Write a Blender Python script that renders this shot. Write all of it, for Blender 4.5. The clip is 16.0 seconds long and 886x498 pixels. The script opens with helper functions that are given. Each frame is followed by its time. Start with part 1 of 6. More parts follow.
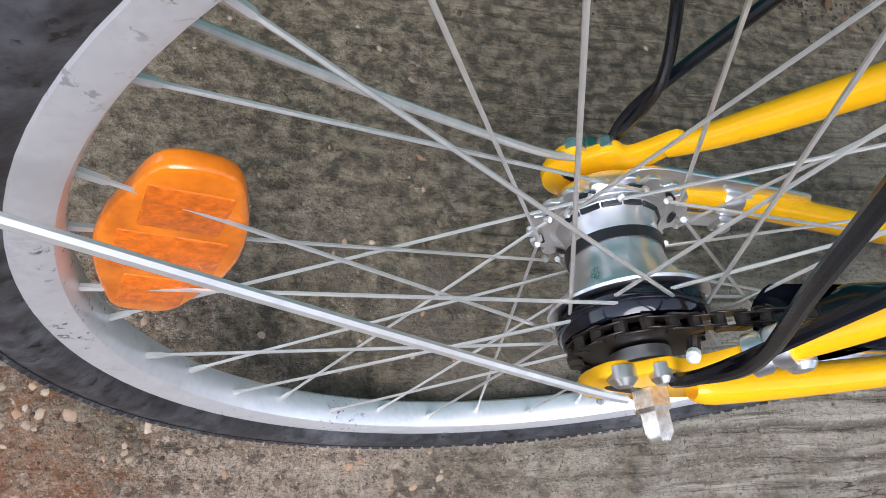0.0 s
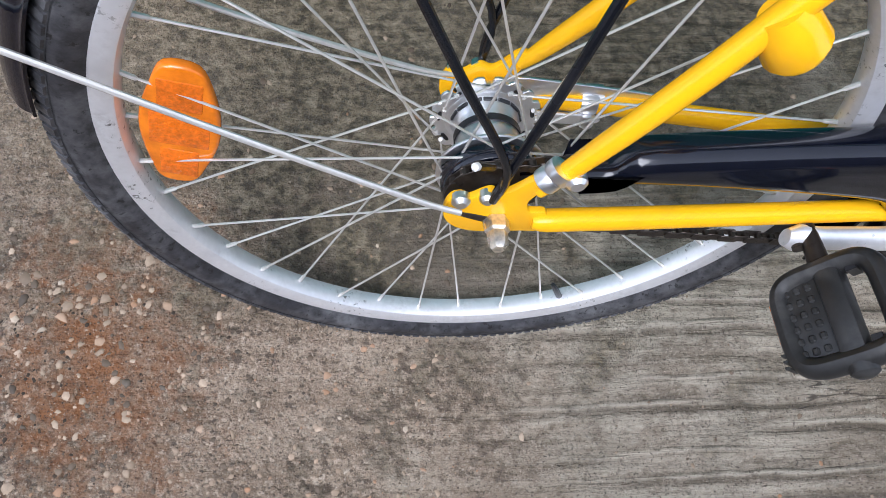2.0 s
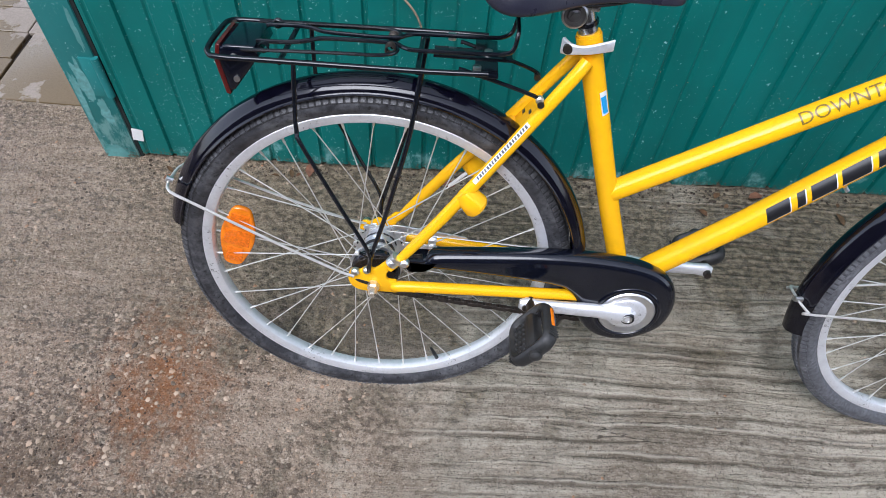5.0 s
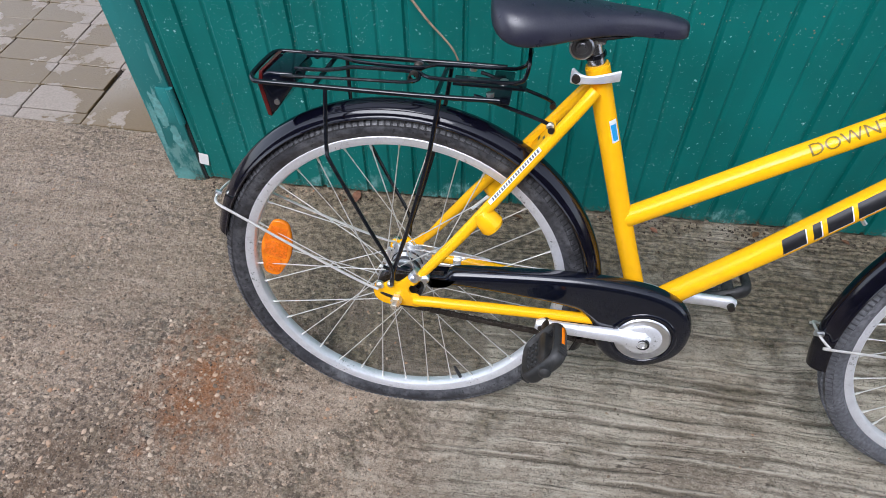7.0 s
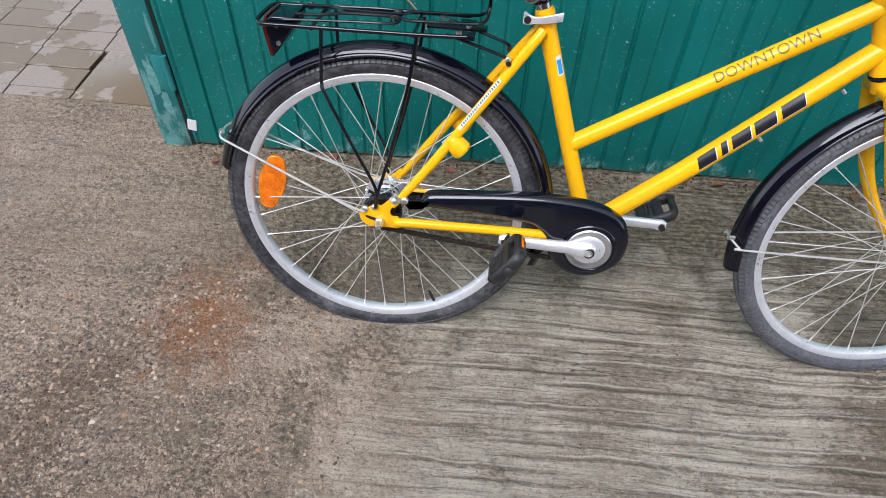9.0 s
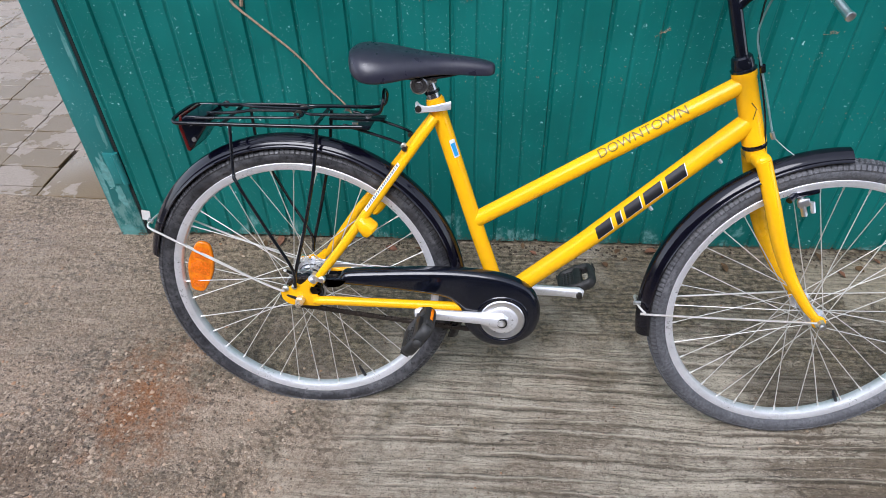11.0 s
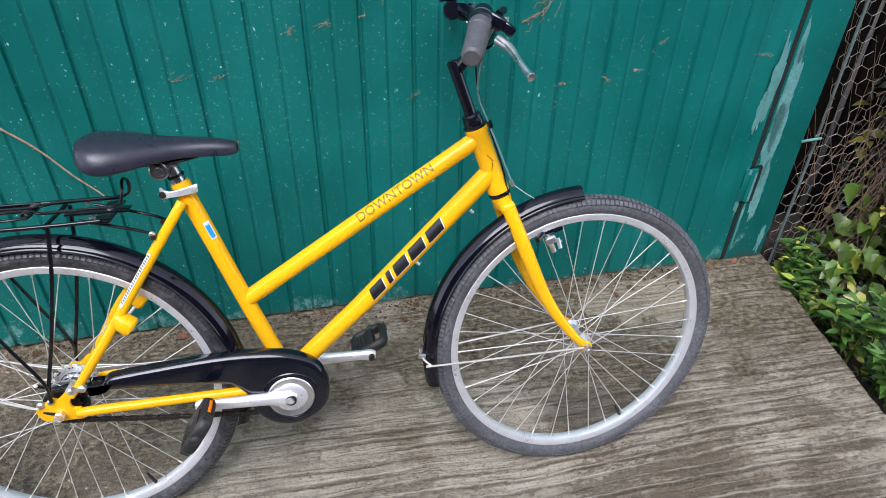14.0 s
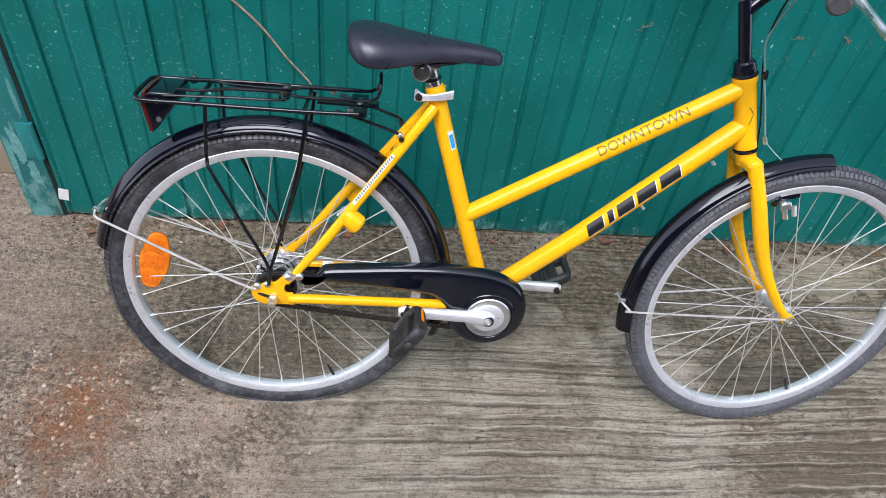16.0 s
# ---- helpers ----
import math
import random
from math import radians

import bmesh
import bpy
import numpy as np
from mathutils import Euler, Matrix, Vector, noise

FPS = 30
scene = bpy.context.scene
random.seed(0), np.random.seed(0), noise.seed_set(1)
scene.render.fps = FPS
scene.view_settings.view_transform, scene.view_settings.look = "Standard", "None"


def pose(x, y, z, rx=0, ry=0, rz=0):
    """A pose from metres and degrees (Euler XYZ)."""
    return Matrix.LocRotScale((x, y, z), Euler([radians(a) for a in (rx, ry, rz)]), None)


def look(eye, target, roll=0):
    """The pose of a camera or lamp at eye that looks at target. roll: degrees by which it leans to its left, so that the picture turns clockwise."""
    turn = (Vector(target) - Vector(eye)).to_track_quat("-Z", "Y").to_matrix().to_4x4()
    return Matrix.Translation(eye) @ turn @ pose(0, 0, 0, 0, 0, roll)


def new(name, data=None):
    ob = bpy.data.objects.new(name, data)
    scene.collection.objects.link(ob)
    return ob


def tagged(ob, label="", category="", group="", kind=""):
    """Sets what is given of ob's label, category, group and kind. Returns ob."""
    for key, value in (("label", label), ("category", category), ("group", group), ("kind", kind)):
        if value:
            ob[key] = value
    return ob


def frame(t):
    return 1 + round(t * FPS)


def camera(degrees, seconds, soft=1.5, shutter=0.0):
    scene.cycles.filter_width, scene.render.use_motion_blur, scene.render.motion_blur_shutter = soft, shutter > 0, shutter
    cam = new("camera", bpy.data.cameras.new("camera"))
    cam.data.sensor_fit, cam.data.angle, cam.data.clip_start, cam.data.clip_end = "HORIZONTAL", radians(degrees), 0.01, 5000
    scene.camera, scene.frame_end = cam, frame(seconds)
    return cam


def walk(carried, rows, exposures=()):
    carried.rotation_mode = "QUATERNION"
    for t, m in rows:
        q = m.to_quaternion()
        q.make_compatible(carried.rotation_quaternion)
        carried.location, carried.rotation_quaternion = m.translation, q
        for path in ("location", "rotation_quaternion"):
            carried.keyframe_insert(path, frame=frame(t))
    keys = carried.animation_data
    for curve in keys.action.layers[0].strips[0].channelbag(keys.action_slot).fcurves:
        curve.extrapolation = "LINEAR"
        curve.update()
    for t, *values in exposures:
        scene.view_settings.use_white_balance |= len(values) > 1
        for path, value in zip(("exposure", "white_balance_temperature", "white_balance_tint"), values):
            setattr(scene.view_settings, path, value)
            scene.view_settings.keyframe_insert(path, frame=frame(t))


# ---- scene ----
cam = camera(68.12, 16.0, 0.8)
# seconds, eye in metres, yaw to the left, pitch up, roll (degrees)
PATH = [
    (0.0, -0.1932, 0.0004, 0.6060, -45.31, -67.76, 46.62),
    (0.5, -0.1770, -0.0177, 0.6274, -41.53, -68.06, 41.45),
    (1.0, -0.1533, -0.0677, 0.6715, -34.41, -69.12, 33.28),
    (1.5, -0.1170, -0.1177, 0.7263, -25.63, -70.70, 24.53),
    (2.0, -0.0750, -0.1549, 0.7637, -13.97, -71.43, 14.65),
    (2.5, -0.0259, -0.1790, 0.8450, -6.25, -68.69, 8.75),
    (3.0, 0.0085, -0.2367, 0.9513, -6.83, -62.48, 5.00),
    (3.5, 0.0109, -0.3725, 1.0703, -6.37, -57.87, 5.59),
    (3.7, 0.0216, -0.4179, 1.1042, -7.70, -56.78, 7.42),
    (5.8, 0.1539, -0.5686, 1.2146, 4.70, -51.38, 2.13),
    (6.0, 0.1584, -0.5701, 1.2194, 4.52, -50.57, 1.70),
    (6.5, 0.1784, -0.5859, 1.2248, 5.53, -49.87, 0.88),
    (7.0, 0.2058, -0.6177, 1.2206, 10.82, -49.88, -1.13),
    (7.5, 0.1845, -0.6791, 1.2348, 8.40, -48.20, -1.42),
    (8.0, 0.1460, -0.7766, 1.2248, 3.47, -49.73, 2.43),
    (8.2, 0.1437, -0.8098, 1.2268, 0.46, -50.23, 4.01),
    (10.3, 0.3661, -0.9040, 1.2734, 12.80, -42.55, -0.75),
    (10.5, 0.3748, -0.9063, 1.2761, 11.61, -42.25, -1.23),
    (11.0, 0.4060, -0.9018, 1.2849, 6.41, -41.48, -1.26),
    (11.5, 0.4852, -0.8909, 1.2917, -2.58, -38.92, 2.04),
    (12.0, 0.5542, -0.8659, 1.3313, -9.58, -32.32, 3.30),
    (12.5, 0.5637, -0.8605, 1.3465, -11.26, -30.45, 2.61),
    (13.0, 0.5622, -0.8721, 1.3323, -10.84, -33.21, 2.03),
    (13.5, 0.5763, -0.8834, 1.3087, -12.87, -35.51, 1.81),
    (14.0, 0.5571, -0.8903, 1.3021, -10.44, -36.65, 1.21),
    (14.5, 0.5061, -0.8984, 1.2972, -6.34, -38.44, 1.13),
    (15.0, 0.4079, -0.8913, 1.2946, -3.60, -40.29, 1.47),
    (15.5, 0.2894, -0.8525, 1.2888, -5.13, -40.92, 1.61),
    (16.0, 0.2037, -0.8239, 1.2697, -7.22, -43.56, 8.66),
]


def aimed(x, y, z, yaw, pitch, roll):
    ya, pi = radians(yaw), radians(pitch)
    ahead = Vector((-math.sin(ya) * math.cos(pi), math.cos(ya) * math.cos(pi), math.sin(pi)))
    level = Vector((math.cos(ya), math.sin(ya), 0))
    above = level.cross(ahead)
    c, s = math.cos(radians(roll)), math.sin(radians(roll))
    right, over = c * level + s * above, c * above - s * level
    m = Matrix((right, over, -ahead)).transposed().to_4x4()
    return Matrix.Translation((x, y, z)) @ m


walk(cam, [(t, aimed(x, y, z, a, b, c)) for t, x, y, z, a, b, c in PATH], [(0.0, 1.22, 5800, 14), (3.0, 1.22, 5700, 14), (6.0, 1.22, 5810, 14), (10.5, 1.24, 5920, 15), (12.5, 1.27, 5900, 15), (14.5, 1.31, 5900, 15), (16.0, 1.28, 5920, 15)])

# ---- light: a bright overcast sky ----
world = bpy.data.worlds.new("overcast_sky")
scene.world = world
world.use_nodes = True
wn, wl = world.node_tree.nodes, world.node_tree.links
sky = wn.new("ShaderNodeTexSky")
sky.sky_type, sky.sun_disc = "NISHITA", False
sky.sun_elevation, sky.sun_rotation = radians(52), radians(200)
dull = wn.new("ShaderNodeHueSaturation")
dull.inputs["Saturation"].default_value = 0.30
wl.new(sky.outputs[0], dull.inputs["Color"])
wl.new(dull.outputs[0], wn["Background"].inputs[0])
wn["Background"].inputs[1].default_value = 0.15
sun = new("sun", bpy.data.lights.new("sun", "SUN"))
sun.data.energy, sun.data.angle, sun.data.color = 1.4, radians(40), (1.0, 0.97, 0.93)
sun.matrix_world = look((-1.3, -3.6, 6.0), (0, 0, 0))


# ---- materials ----
def links_of(m):
    m.use_nodes = True
    t = m.node_tree
    return t.nodes, t.links, t.nodes["Principled BSDF"]


def noise_node(n, l, vec, scale, detail=4.0, rough=0.55, stretch=None):
    if stretch:
        mp = n.new("ShaderNodeMapping")
        mp.inputs["Scale"].default_value = stretch
        l.new(vec, mp.inputs[0])
        vec = mp.outputs[0]
    k = n.new("ShaderNodeTexNoise")
    k.inputs["Scale"].default_value, k.inputs["Detail"].default_value, k.inputs["Roughness"].default_value = scale, detail, rough
    l.new(vec, k.inputs["Vector"])
    return k.outputs["Fac"]


def ramp_node(n, l, fac, lo, hi, a=0.0, b=1.0):
    k = n.new("ShaderNodeMapRange")
    k.inputs["From Min"].default_value, k.inputs["From Max"].default_value = lo, hi
    k.inputs["To Min"].default_value, k.inputs["To Max"].default_value = a, b
    l.new(fac, k.inputs["Value"])
    return k.outputs[0]


def mix_node(n, l, fac, a, b):
    k = n.new("ShaderNodeMix")
    k.data_type = "RGBA"
    for sock, v in ((k.inputs[0], fac), (k.inputs[6], a), (k.inputs[7], b)):
        if isinstance(v, (int, float)):
            sock.default_value = v
        elif isinstance(v, tuple):
            sock.default_value = (*v, 1.0)
        else:
            l.new(v, sock)
    return k.outputs[2]


def maths(n, l, op, a, b=0.0):
    k = n.new("ShaderNodeMath")
    k.operation = op
    for sock, v in zip(k.inputs, (a, b)):
        if isinstance(v, (int, float)):
            sock.default_value = v
        else:
            l.new(v, sock)
    return k.outputs[0]


def bump_node(n, l, b, height, strength, distance, prev=None):
    k = n.new("ShaderNodeBump")
    k.inputs["Strength"].default_value, k.inputs["Distance"].default_value = strength, distance
    l.new(height, k.inputs["Height"])
    if prev is not None:
        l.new(prev, k.inputs["Normal"])
    l.new(k.outputs[0], b.inputs["Normal"])
    return k.outputs[0]


def plain(name, colour, rough=0.5, metal=0.0, vary=0.12, scale=40.0, dirt=None, dirt_amount=0.0, bump=0.0, coat=0.0, spread=0.0):
    """A surface with fine grain, broader blotches of a second tone, some dirt and uneven gloss. spread: variation from object to object."""
    m = bpy.data.materials.new(name)
    n, l, b = links_of(m)
    tc = n.new("ShaderNodeTexCoord").outputs["Object"]
    fine, broad = noise_node(n, l, tc, scale, 6.0), noise_node(n, l, tc, scale * 0.12, 3.0)
    dark = tuple(c * (1 - vary) for c in colour)
    light = tuple(min(1.0, c * (1 + vary)) for c in colour)
    col = mix_node(n, l, ramp_node(n, l, fine, 0.3, 0.7), dark, light)
    if dirt:
        f = maths(n, l, "MULTIPLY", ramp_node(n, l, broad, 0.42, 0.68), ramp_node(n, l, fine, 0.35, 0.65))
        col = mix_node(n, l, maths(n, l, "MULTIPLY", f, dirt_amount), col, dirt)
    if spread:
        info = n.new("ShaderNodeObjectInfo").outputs["Random"]
        hs = n.new("ShaderNodeHueSaturation")
        l.new(ramp_node(n, l, info, 0, 1, 1 - spread, 1 + spread), hs.inputs["Value"])
        l.new(ramp_node(n, l, info, 0, 1, 0.5 + spread * 0.06, 0.5 - spread * 0.06), hs.inputs["Hue"])
        l.new(col, hs.inputs["Color"])
        col = hs.outputs[0]
    l.new(col, b.inputs["Base Color"])
    l.new(ramp_node(n, l, broad, 0.3, 0.7, max(0.03, rough - 0.08), min(1, rough + 0.1)), b.inputs["Roughness"])
    b.inputs["Metallic"].default_value = metal
    b.inputs["Coat Weight"].default_value = coat
    if bump:
        bump_node(n, l, b, fine, bump, 0.002)
    return m


M_yellow = plain("yellow_paint", (0.95, 0.485, 0.0005), 0.18, vary=0.05, scale=60, dirt=(0.20, 0.10, 0.02), dirt_amount=0.25)
M_yellow.node_tree.nodes["Principled BSDF"].inputs["Specular IOR Level"].default_value = 0.32
M_black = plain("black_plastic", (0.003, 0.004, 0.009), 0.09, vary=0.2, scale=60, dirt=(0.05, 0.05, 0.05), dirt_amount=0.08, coat=0.2)
M_guard = plain("glossy_black_mudguard", (0.002, 0.002, 0.006), 0.05, vary=0.2, scale=70, dirt=(0.07, 0.06, 0.055), dirt_amount=0.04, coat=0.0)
M_guard.node_tree.nodes["Principled BSDF"].inputs["Specular IOR Level"].default_value = 0.5
M_blackwire = plain("black_painted_steel", (0.004, 0.005, 0.008), 0.20, vary=0.2, scale=90, dirt=(0.035, 0.035, 0.038), dirt_amount=0.15)
M_black.node_tree.nodes["Principled BSDF"].inputs["Specular IOR Level"].default_value = 0.5
# dark housing whose grey-green reflections are put into the base colour
M_cable = plain("cable_green_reflection", (0.17, 0.27, 0.27), 0.35, vary=0.15, scale=200)
M_rubber = plain("worn_rubber", (0.080, 0.081, 0.088), 0.60, vary=0.30, scale=170, dirt=(0.19, 0.19, 0.20), dirt_amount=0.65, bump=0.3)
M_rubber_dark = plain("wet_dark_rubber", (0.030, 0.030, 0.034), 0.42, vary=0.45, scale=110, dirt=(0.15, 0.15, 0.155), dirt_amount=0.60, bump=0.35)
n_, l_ = M_rubber_dark.node_tree.nodes, M_rubber_dark.node_tree.links
b_ = n_["Principled BSDF"]
was = b_.inputs["Base Color"].links[0].from_socket
bloom = ramp_node(n_, l_, noise_node(n_, l_, n_.new("ShaderNodeTexCoord").outputs["Object"], 38.0, 5.0, 0.65), 0.50, 0.66)
was = mix_node(n_, l_, maths(n_, l_, "MULTIPLY", bloom, 0.32), was, (0.20, 0.20, 0.205))
spots = ramp_node(n_, l_, noise_node(n_, l_, n_.new("ShaderNodeTexCoord").outputs["Object"], 150.0, 3.0, 0.6), 0.60, 0.66)
l_.new(mix_node(n_, l_, maths(n_, l_, "MULTIPLY", spots, 0.9), was, (0.006, 0.006, 0.006)), b_.inputs["Base Color"])
# darker than the tyre: groove shade between the lugs, put into the colour
M_tread_shade = plain("tread_groove_shade", (0.024, 0.024, 0.026), 0.6, vary=0.4, scale=150, dirt=(0.06, 0.058, 0.055), dirt_amount=0.5)
M_crumb = plain("dark_earth_crumbs", (0.040, 0.028, 0.018), 0.95, vary=0.5, scale=140)
M_grip = plain("grey_grip_rubber", (0.085, 0.085, 0.09), 0.6, vary=0.2, scale=100, bump=0.2)
M_alu = plain("aluminium", (0.90, 0.905, 0.93), 0.32, 1.0, vary=0.05, scale=160, dirt=(0.42, 0.40, 0.38), dirt_amount=0.35)
M_rim = plain("brushed_rim_aluminium", (0.92, 0.925, 0.945), 0.45, 0.70, vary=0.04, scale=220, dirt=(0.44, 0.43, 0.42), dirt_amount=0.42)
n_, l_ = M_rim.node_tree.nodes, M_rim.node_tree.links
b_ = n_["Principled BSDF"]
was = b_.inputs["Base Color"].links[0].from_socket
at_ = n_.new("ShaderNodeTexCoord").outputs["Object"]
grime = maths(n_, l_, "MULTIPLY", ramp_node(n_, l_, noise_node(n_, l_, at_, 190.0, 4.0, 0.65), 0.60, 0.66), ramp_node(n_, l_, noise_node(n_, l_, at_, 14.0, 3.0), 0.52, 0.62))
l_.new(mix_node(n_, l_, maths(n_, l_, "MULTIPLY", grime, 0.8), was, (0.07, 0.065, 0.06)), b_.inputs["Base Color"])
M_steel = plain("zinc_steel", (0.72, 0.72, 0.70), 0.32, 1.0, vary=0.1, scale=150, dirt=(0.25, 0.19, 0.13), dirt_amount=0.5)
M_spoke = plain("galvanised_spoke", (0.74, 0.72, 0.68), 0.42, 0.7, vary=0.12, scale=120, dirt=(0.40, 0.36, 0.30), dirt_amount=0.45)
M_chain = plain("oily_chain_steel", (0.055, 0.045, 0.038), 0.42, 0.7, vary=0.4, scale=200, dirt=(0.02, 0.015, 0.012), dirt_amount=0.7)
M_saddle = plain("black_saddle_vinyl", (0.018, 0.018, 0.030), 0.33, vary=0.12, scale=420, dirt=(0.045, 0.045, 0.052), dirt_amount=0.35, bump=0.07)
M_orange = plain("orange_reflector_plastic", (0.86, 0.20, 0.003), 0.14, vary=0.30, scale=55, coat=0.4, bump=0.5)
M_prism = plain("orange_prism_plastic", (0.78, 0.16, 0.003), 0.22, vary=0.25, scale=260, coat=0.3, bump=0.9)
M_red = plain("red_lens_plastic", (0.075, 0.007, 0.006), 0.18, vary=0.1, scale=70, coat=0.4)
M_white = plain("white_decal", (0.72, 0.72, 0.70), 0.45, vary=0.06, scale=120)
M_blue = plain("blue_decal", (0.02, 0.30, 0.62), 0.4, vary=0.1, scale=120)
M_ink = plain("black_decal", (0.012, 0.012, 0.014), 0.35, vary=0.2, scale=120)
M_rusty = plain("rusty_nut", (0.74, 0.68, 0.58), 0.30, 0.9, vary=0.3, scale=250)
M_creeper = plain("dry_creeper_pink", (0.40, 0.245, 0.16), 0.8, vary=0.35, scale=150, spread=0.3)
M_thinink = plain("thin_brown_print", (0.20, 0.125, 0.012), 0.4, vary=0.2, scale=120)
M_rustsill = plain("rusty_sill", (0.055, 0.024, 0.014), 0.9, vary=0.5, scale=60, bump=0.5)
M_vine = plain("bleached_vine_stem", (0.30, 0.215, 0.145), 0.85, vary=0.35, scale=150)
M_bark = plain("dry_stem", (0.15, 0.102, 0.062), 0.85, vary=0.35, scale=150, spread=0.25)
M_wire = plain("old_galvanised_wire", (0.21, 0.185, 0.16), 0.50, 0.5, vary=0.35, scale=90)
M_soil = plain("dark_soil", (0.020, 0.015, 0.011), 0.95, vary=0.5, scale=60, dirt=(0.09, 0.06, 0.035), dirt_amount=0.6, bump=0.8)
# almost black, for the dark seen through the netting
M_backdrop = plain("near_black_backdrop_boards", (0.006, 0.005, 0.004), 0.9, vary=0.5, scale=30, dirt=(0.022, 0.016, 0.011), dirt_amount=0.6, bump=0.5)
M_backdrop.node_tree.nodes["Principled BSDF"].inputs["Specular IOR Level"].default_value = 0.1
# dull and dark so that glossy black parts reflect little from the added wall
M_sky_block = plain("sky_block_render", (0.085, 0.072, 0.062), 0.9, vary=0.15, scale=12, bump=0.4)
# dark because the shade beside the door frame is put into the colour
M_render_shade = plain("garage_side_shade", (0.07, 0.065, 0.06), 0.9, vary=0.12, scale=25, bump=0.4)


def leaf_material(name, colour, spread=0.35, yellow=0.15):
    m = bpy.data.materials.new(name)
    n, l, b = links_of(m)
    tc = n.new("ShaderNodeTexCoord").outputs["Object"]
    info, isl = n.new("ShaderNodeObjectInfo"), n.new("ShaderNodeNewGeometry")
    rnd = maths(n, l, "FRACT", maths(n, l, "ADD", info.outputs["Random"], isl.outputs["Random Per Island"]))
    vein = noise_node(n, l, tc, 70.0, 4.0)
    col = mix_node(n, l, ramp_node(n, l, vein, 0.3, 0.7), tuple(c * 0.75 for c in colour), tuple(c * 1.2 for c in colour))
    col = mix_node(n, l, ramp_node(n, l, rnd, 1 - yellow, 1.0, 0.0, 0.8), col, (0.30, 0.27, 0.03))
    hs = n.new("ShaderNodeHueSaturation")
    l.new(ramp_node(n, l, rnd, 0, 1, 1 - spread, 1 + spread), hs.inputs["Value"])
    l.new(col, hs.inputs["Color"])
    l.new(hs.outputs[0], b.inputs["Base Color"])
    b.inputs["Roughness"].default_value = 0.42
    bump_node(n, l, b, vein, 0.3, 0.002)
    return m


M_ivy = leaf_material("ivy_leaf_green", (0.066, 0.115, 0.014), 0.45, 0.22)
M_shrub = leaf_material("shrub_leaf_green", (0.058, 0.132, 0.020), 0.65, 0.10)
# near-black green: the shade between the plants is put into this leaf colour
M_under_shade = leaf_material("undergrowth_shade_green", (0.009, 0.018, 0.004), 0.7, 0.25)


def door_paint(name, base, flecks, wear):
    """Old green gloss paint: streaks, pale flecks thicker towards the yard corner, bare pale primer along the foot."""
    m = bpy.data.materials.new(name)
    n, l, b = links_of(m)
    tc = n.new("ShaderNodeTexCoord").outputs["Object"]
    sep = n.new("ShaderNodeSeparateXYZ")
    l.new(tc, sep.inputs[0])
    broad = noise_node(n, l, tc, 5.0, 4.0)
    streak = noise_node(n, l, tc, 16.0, 5.0, 0.6, (1.0, 1.0, 0.08))
    fine = noise_node(n, l, tc, 160.0, 4.0)
    col = mix_node(n, l, ramp_node(n, l, broad, 0.3, 0.7), tuple(c * 0.82 for c in base), tuple(c * 1.12 for c in base))
    col = mix_node(n, l, ramp_node(n, l, streak, 0.45, 0.8, 0.0, 0.35), col, tuple(c * 0.6 for c in base))
    # pale splashes of two sizes
    for scale, size, keep, amount in ((95.0, 0.11, 0.17, 0.75), (34.0, 0.068, 0.40, 0.9), (190.0, 0.17, 0.17, 0.65)):
        v = n.new("ShaderNodeTexVoronoi")
        v.inputs["Scale"].default_value = scale
        wob = n.new("ShaderNodeMixRGB")
        wob.blend_type = "ADD"
        wob.inputs[0].default_value = 0.014
        nz = n.new("ShaderNodeTexNoise")
        nz.inputs["Scale"].default_value = 230.0
        l.new(tc, nz.inputs["Vector"])
        l.new(tc, wob.inputs[1])
        l.new(nz.outputs["Color"], wob.inputs[2])
        l.new(wob.outputs[0], v.inputs["Vector"])
        dot = ramp_node(n, l, v.outputs["Distance"], size, size * 1.5, 1.0, 0.0)
        col_sep = n.new("ShaderNodeSeparateColor")
        l.new(v.outputs["Color"], col_sep.inputs[0])
        side = maths(n, l, "MULTIPLY", ramp_node(n, l, sep.outputs["X"], -0.4, 1.2, flecks, flecks * 0.22), ramp_node(n, l, noise_node(n, l, tc, 4.5, 4.0, 0.6), 0.36, 0.62, 0.15, 1.35))
        chosen = maths(n, l, "LESS_THAN", col_sep.outputs[0], maths(n, l, "MULTIPLY", side, keep))
        f = maths(n, l, "MULTIPLY", maths(n, l, "MULTIPLY", dot, chosen), amount)
        col = mix_node(n, l, f, col, (0.50, 0.66, 0.65))
    # worn primer near the foot, with its own ragged outline
    patch = noise_node(n, l, tc, 9.0, 6.0, 0.65)
    foot = ramp_node(n, l, sep.outputs["Z"], 0.05, 0.24, 0.30, 0.0)
    worn = ramp_node(n, l, maths(n, l, "ADD", patch, maths(n, l, "MULTIPLY", foot, wear)), 0.70, 0.76)
    scrape = ramp_node(n, l, noise_node(n, l, tc, 60.0, 5.0, 0.7, (1, 1, 0.4)), 0.42, 0.55)
    col = mix_node(n, l, maths(n, l, "MULTIPLY", worn, scrape), col, (0.15, 0.33, 0.31))
    mud = ramp_node(n, l, maths(n, l, "ADD", fine, ramp_node(n, l, sep.outputs["Z"], 0.03, 0.10, 0.5, 0.0)), 0.72, 0.95)
    col = mix_node(n, l, mud, col, (0.10, 0.08, 0.05))
    l.new(col, b.inputs["Base Color"])
    l.new(ramp_node(n, l, broad, 0.3, 0.7, 0.40, 0.60), b.inputs["Roughness"])
    b.inputs["Specular IOR Level"].default_value = 0.42
    b1 = bump_node(n, l, b, fine, 0.12, 0.001)
    bump_node(n, l, b, broad, 0.25, 0.01, b1)
    return m


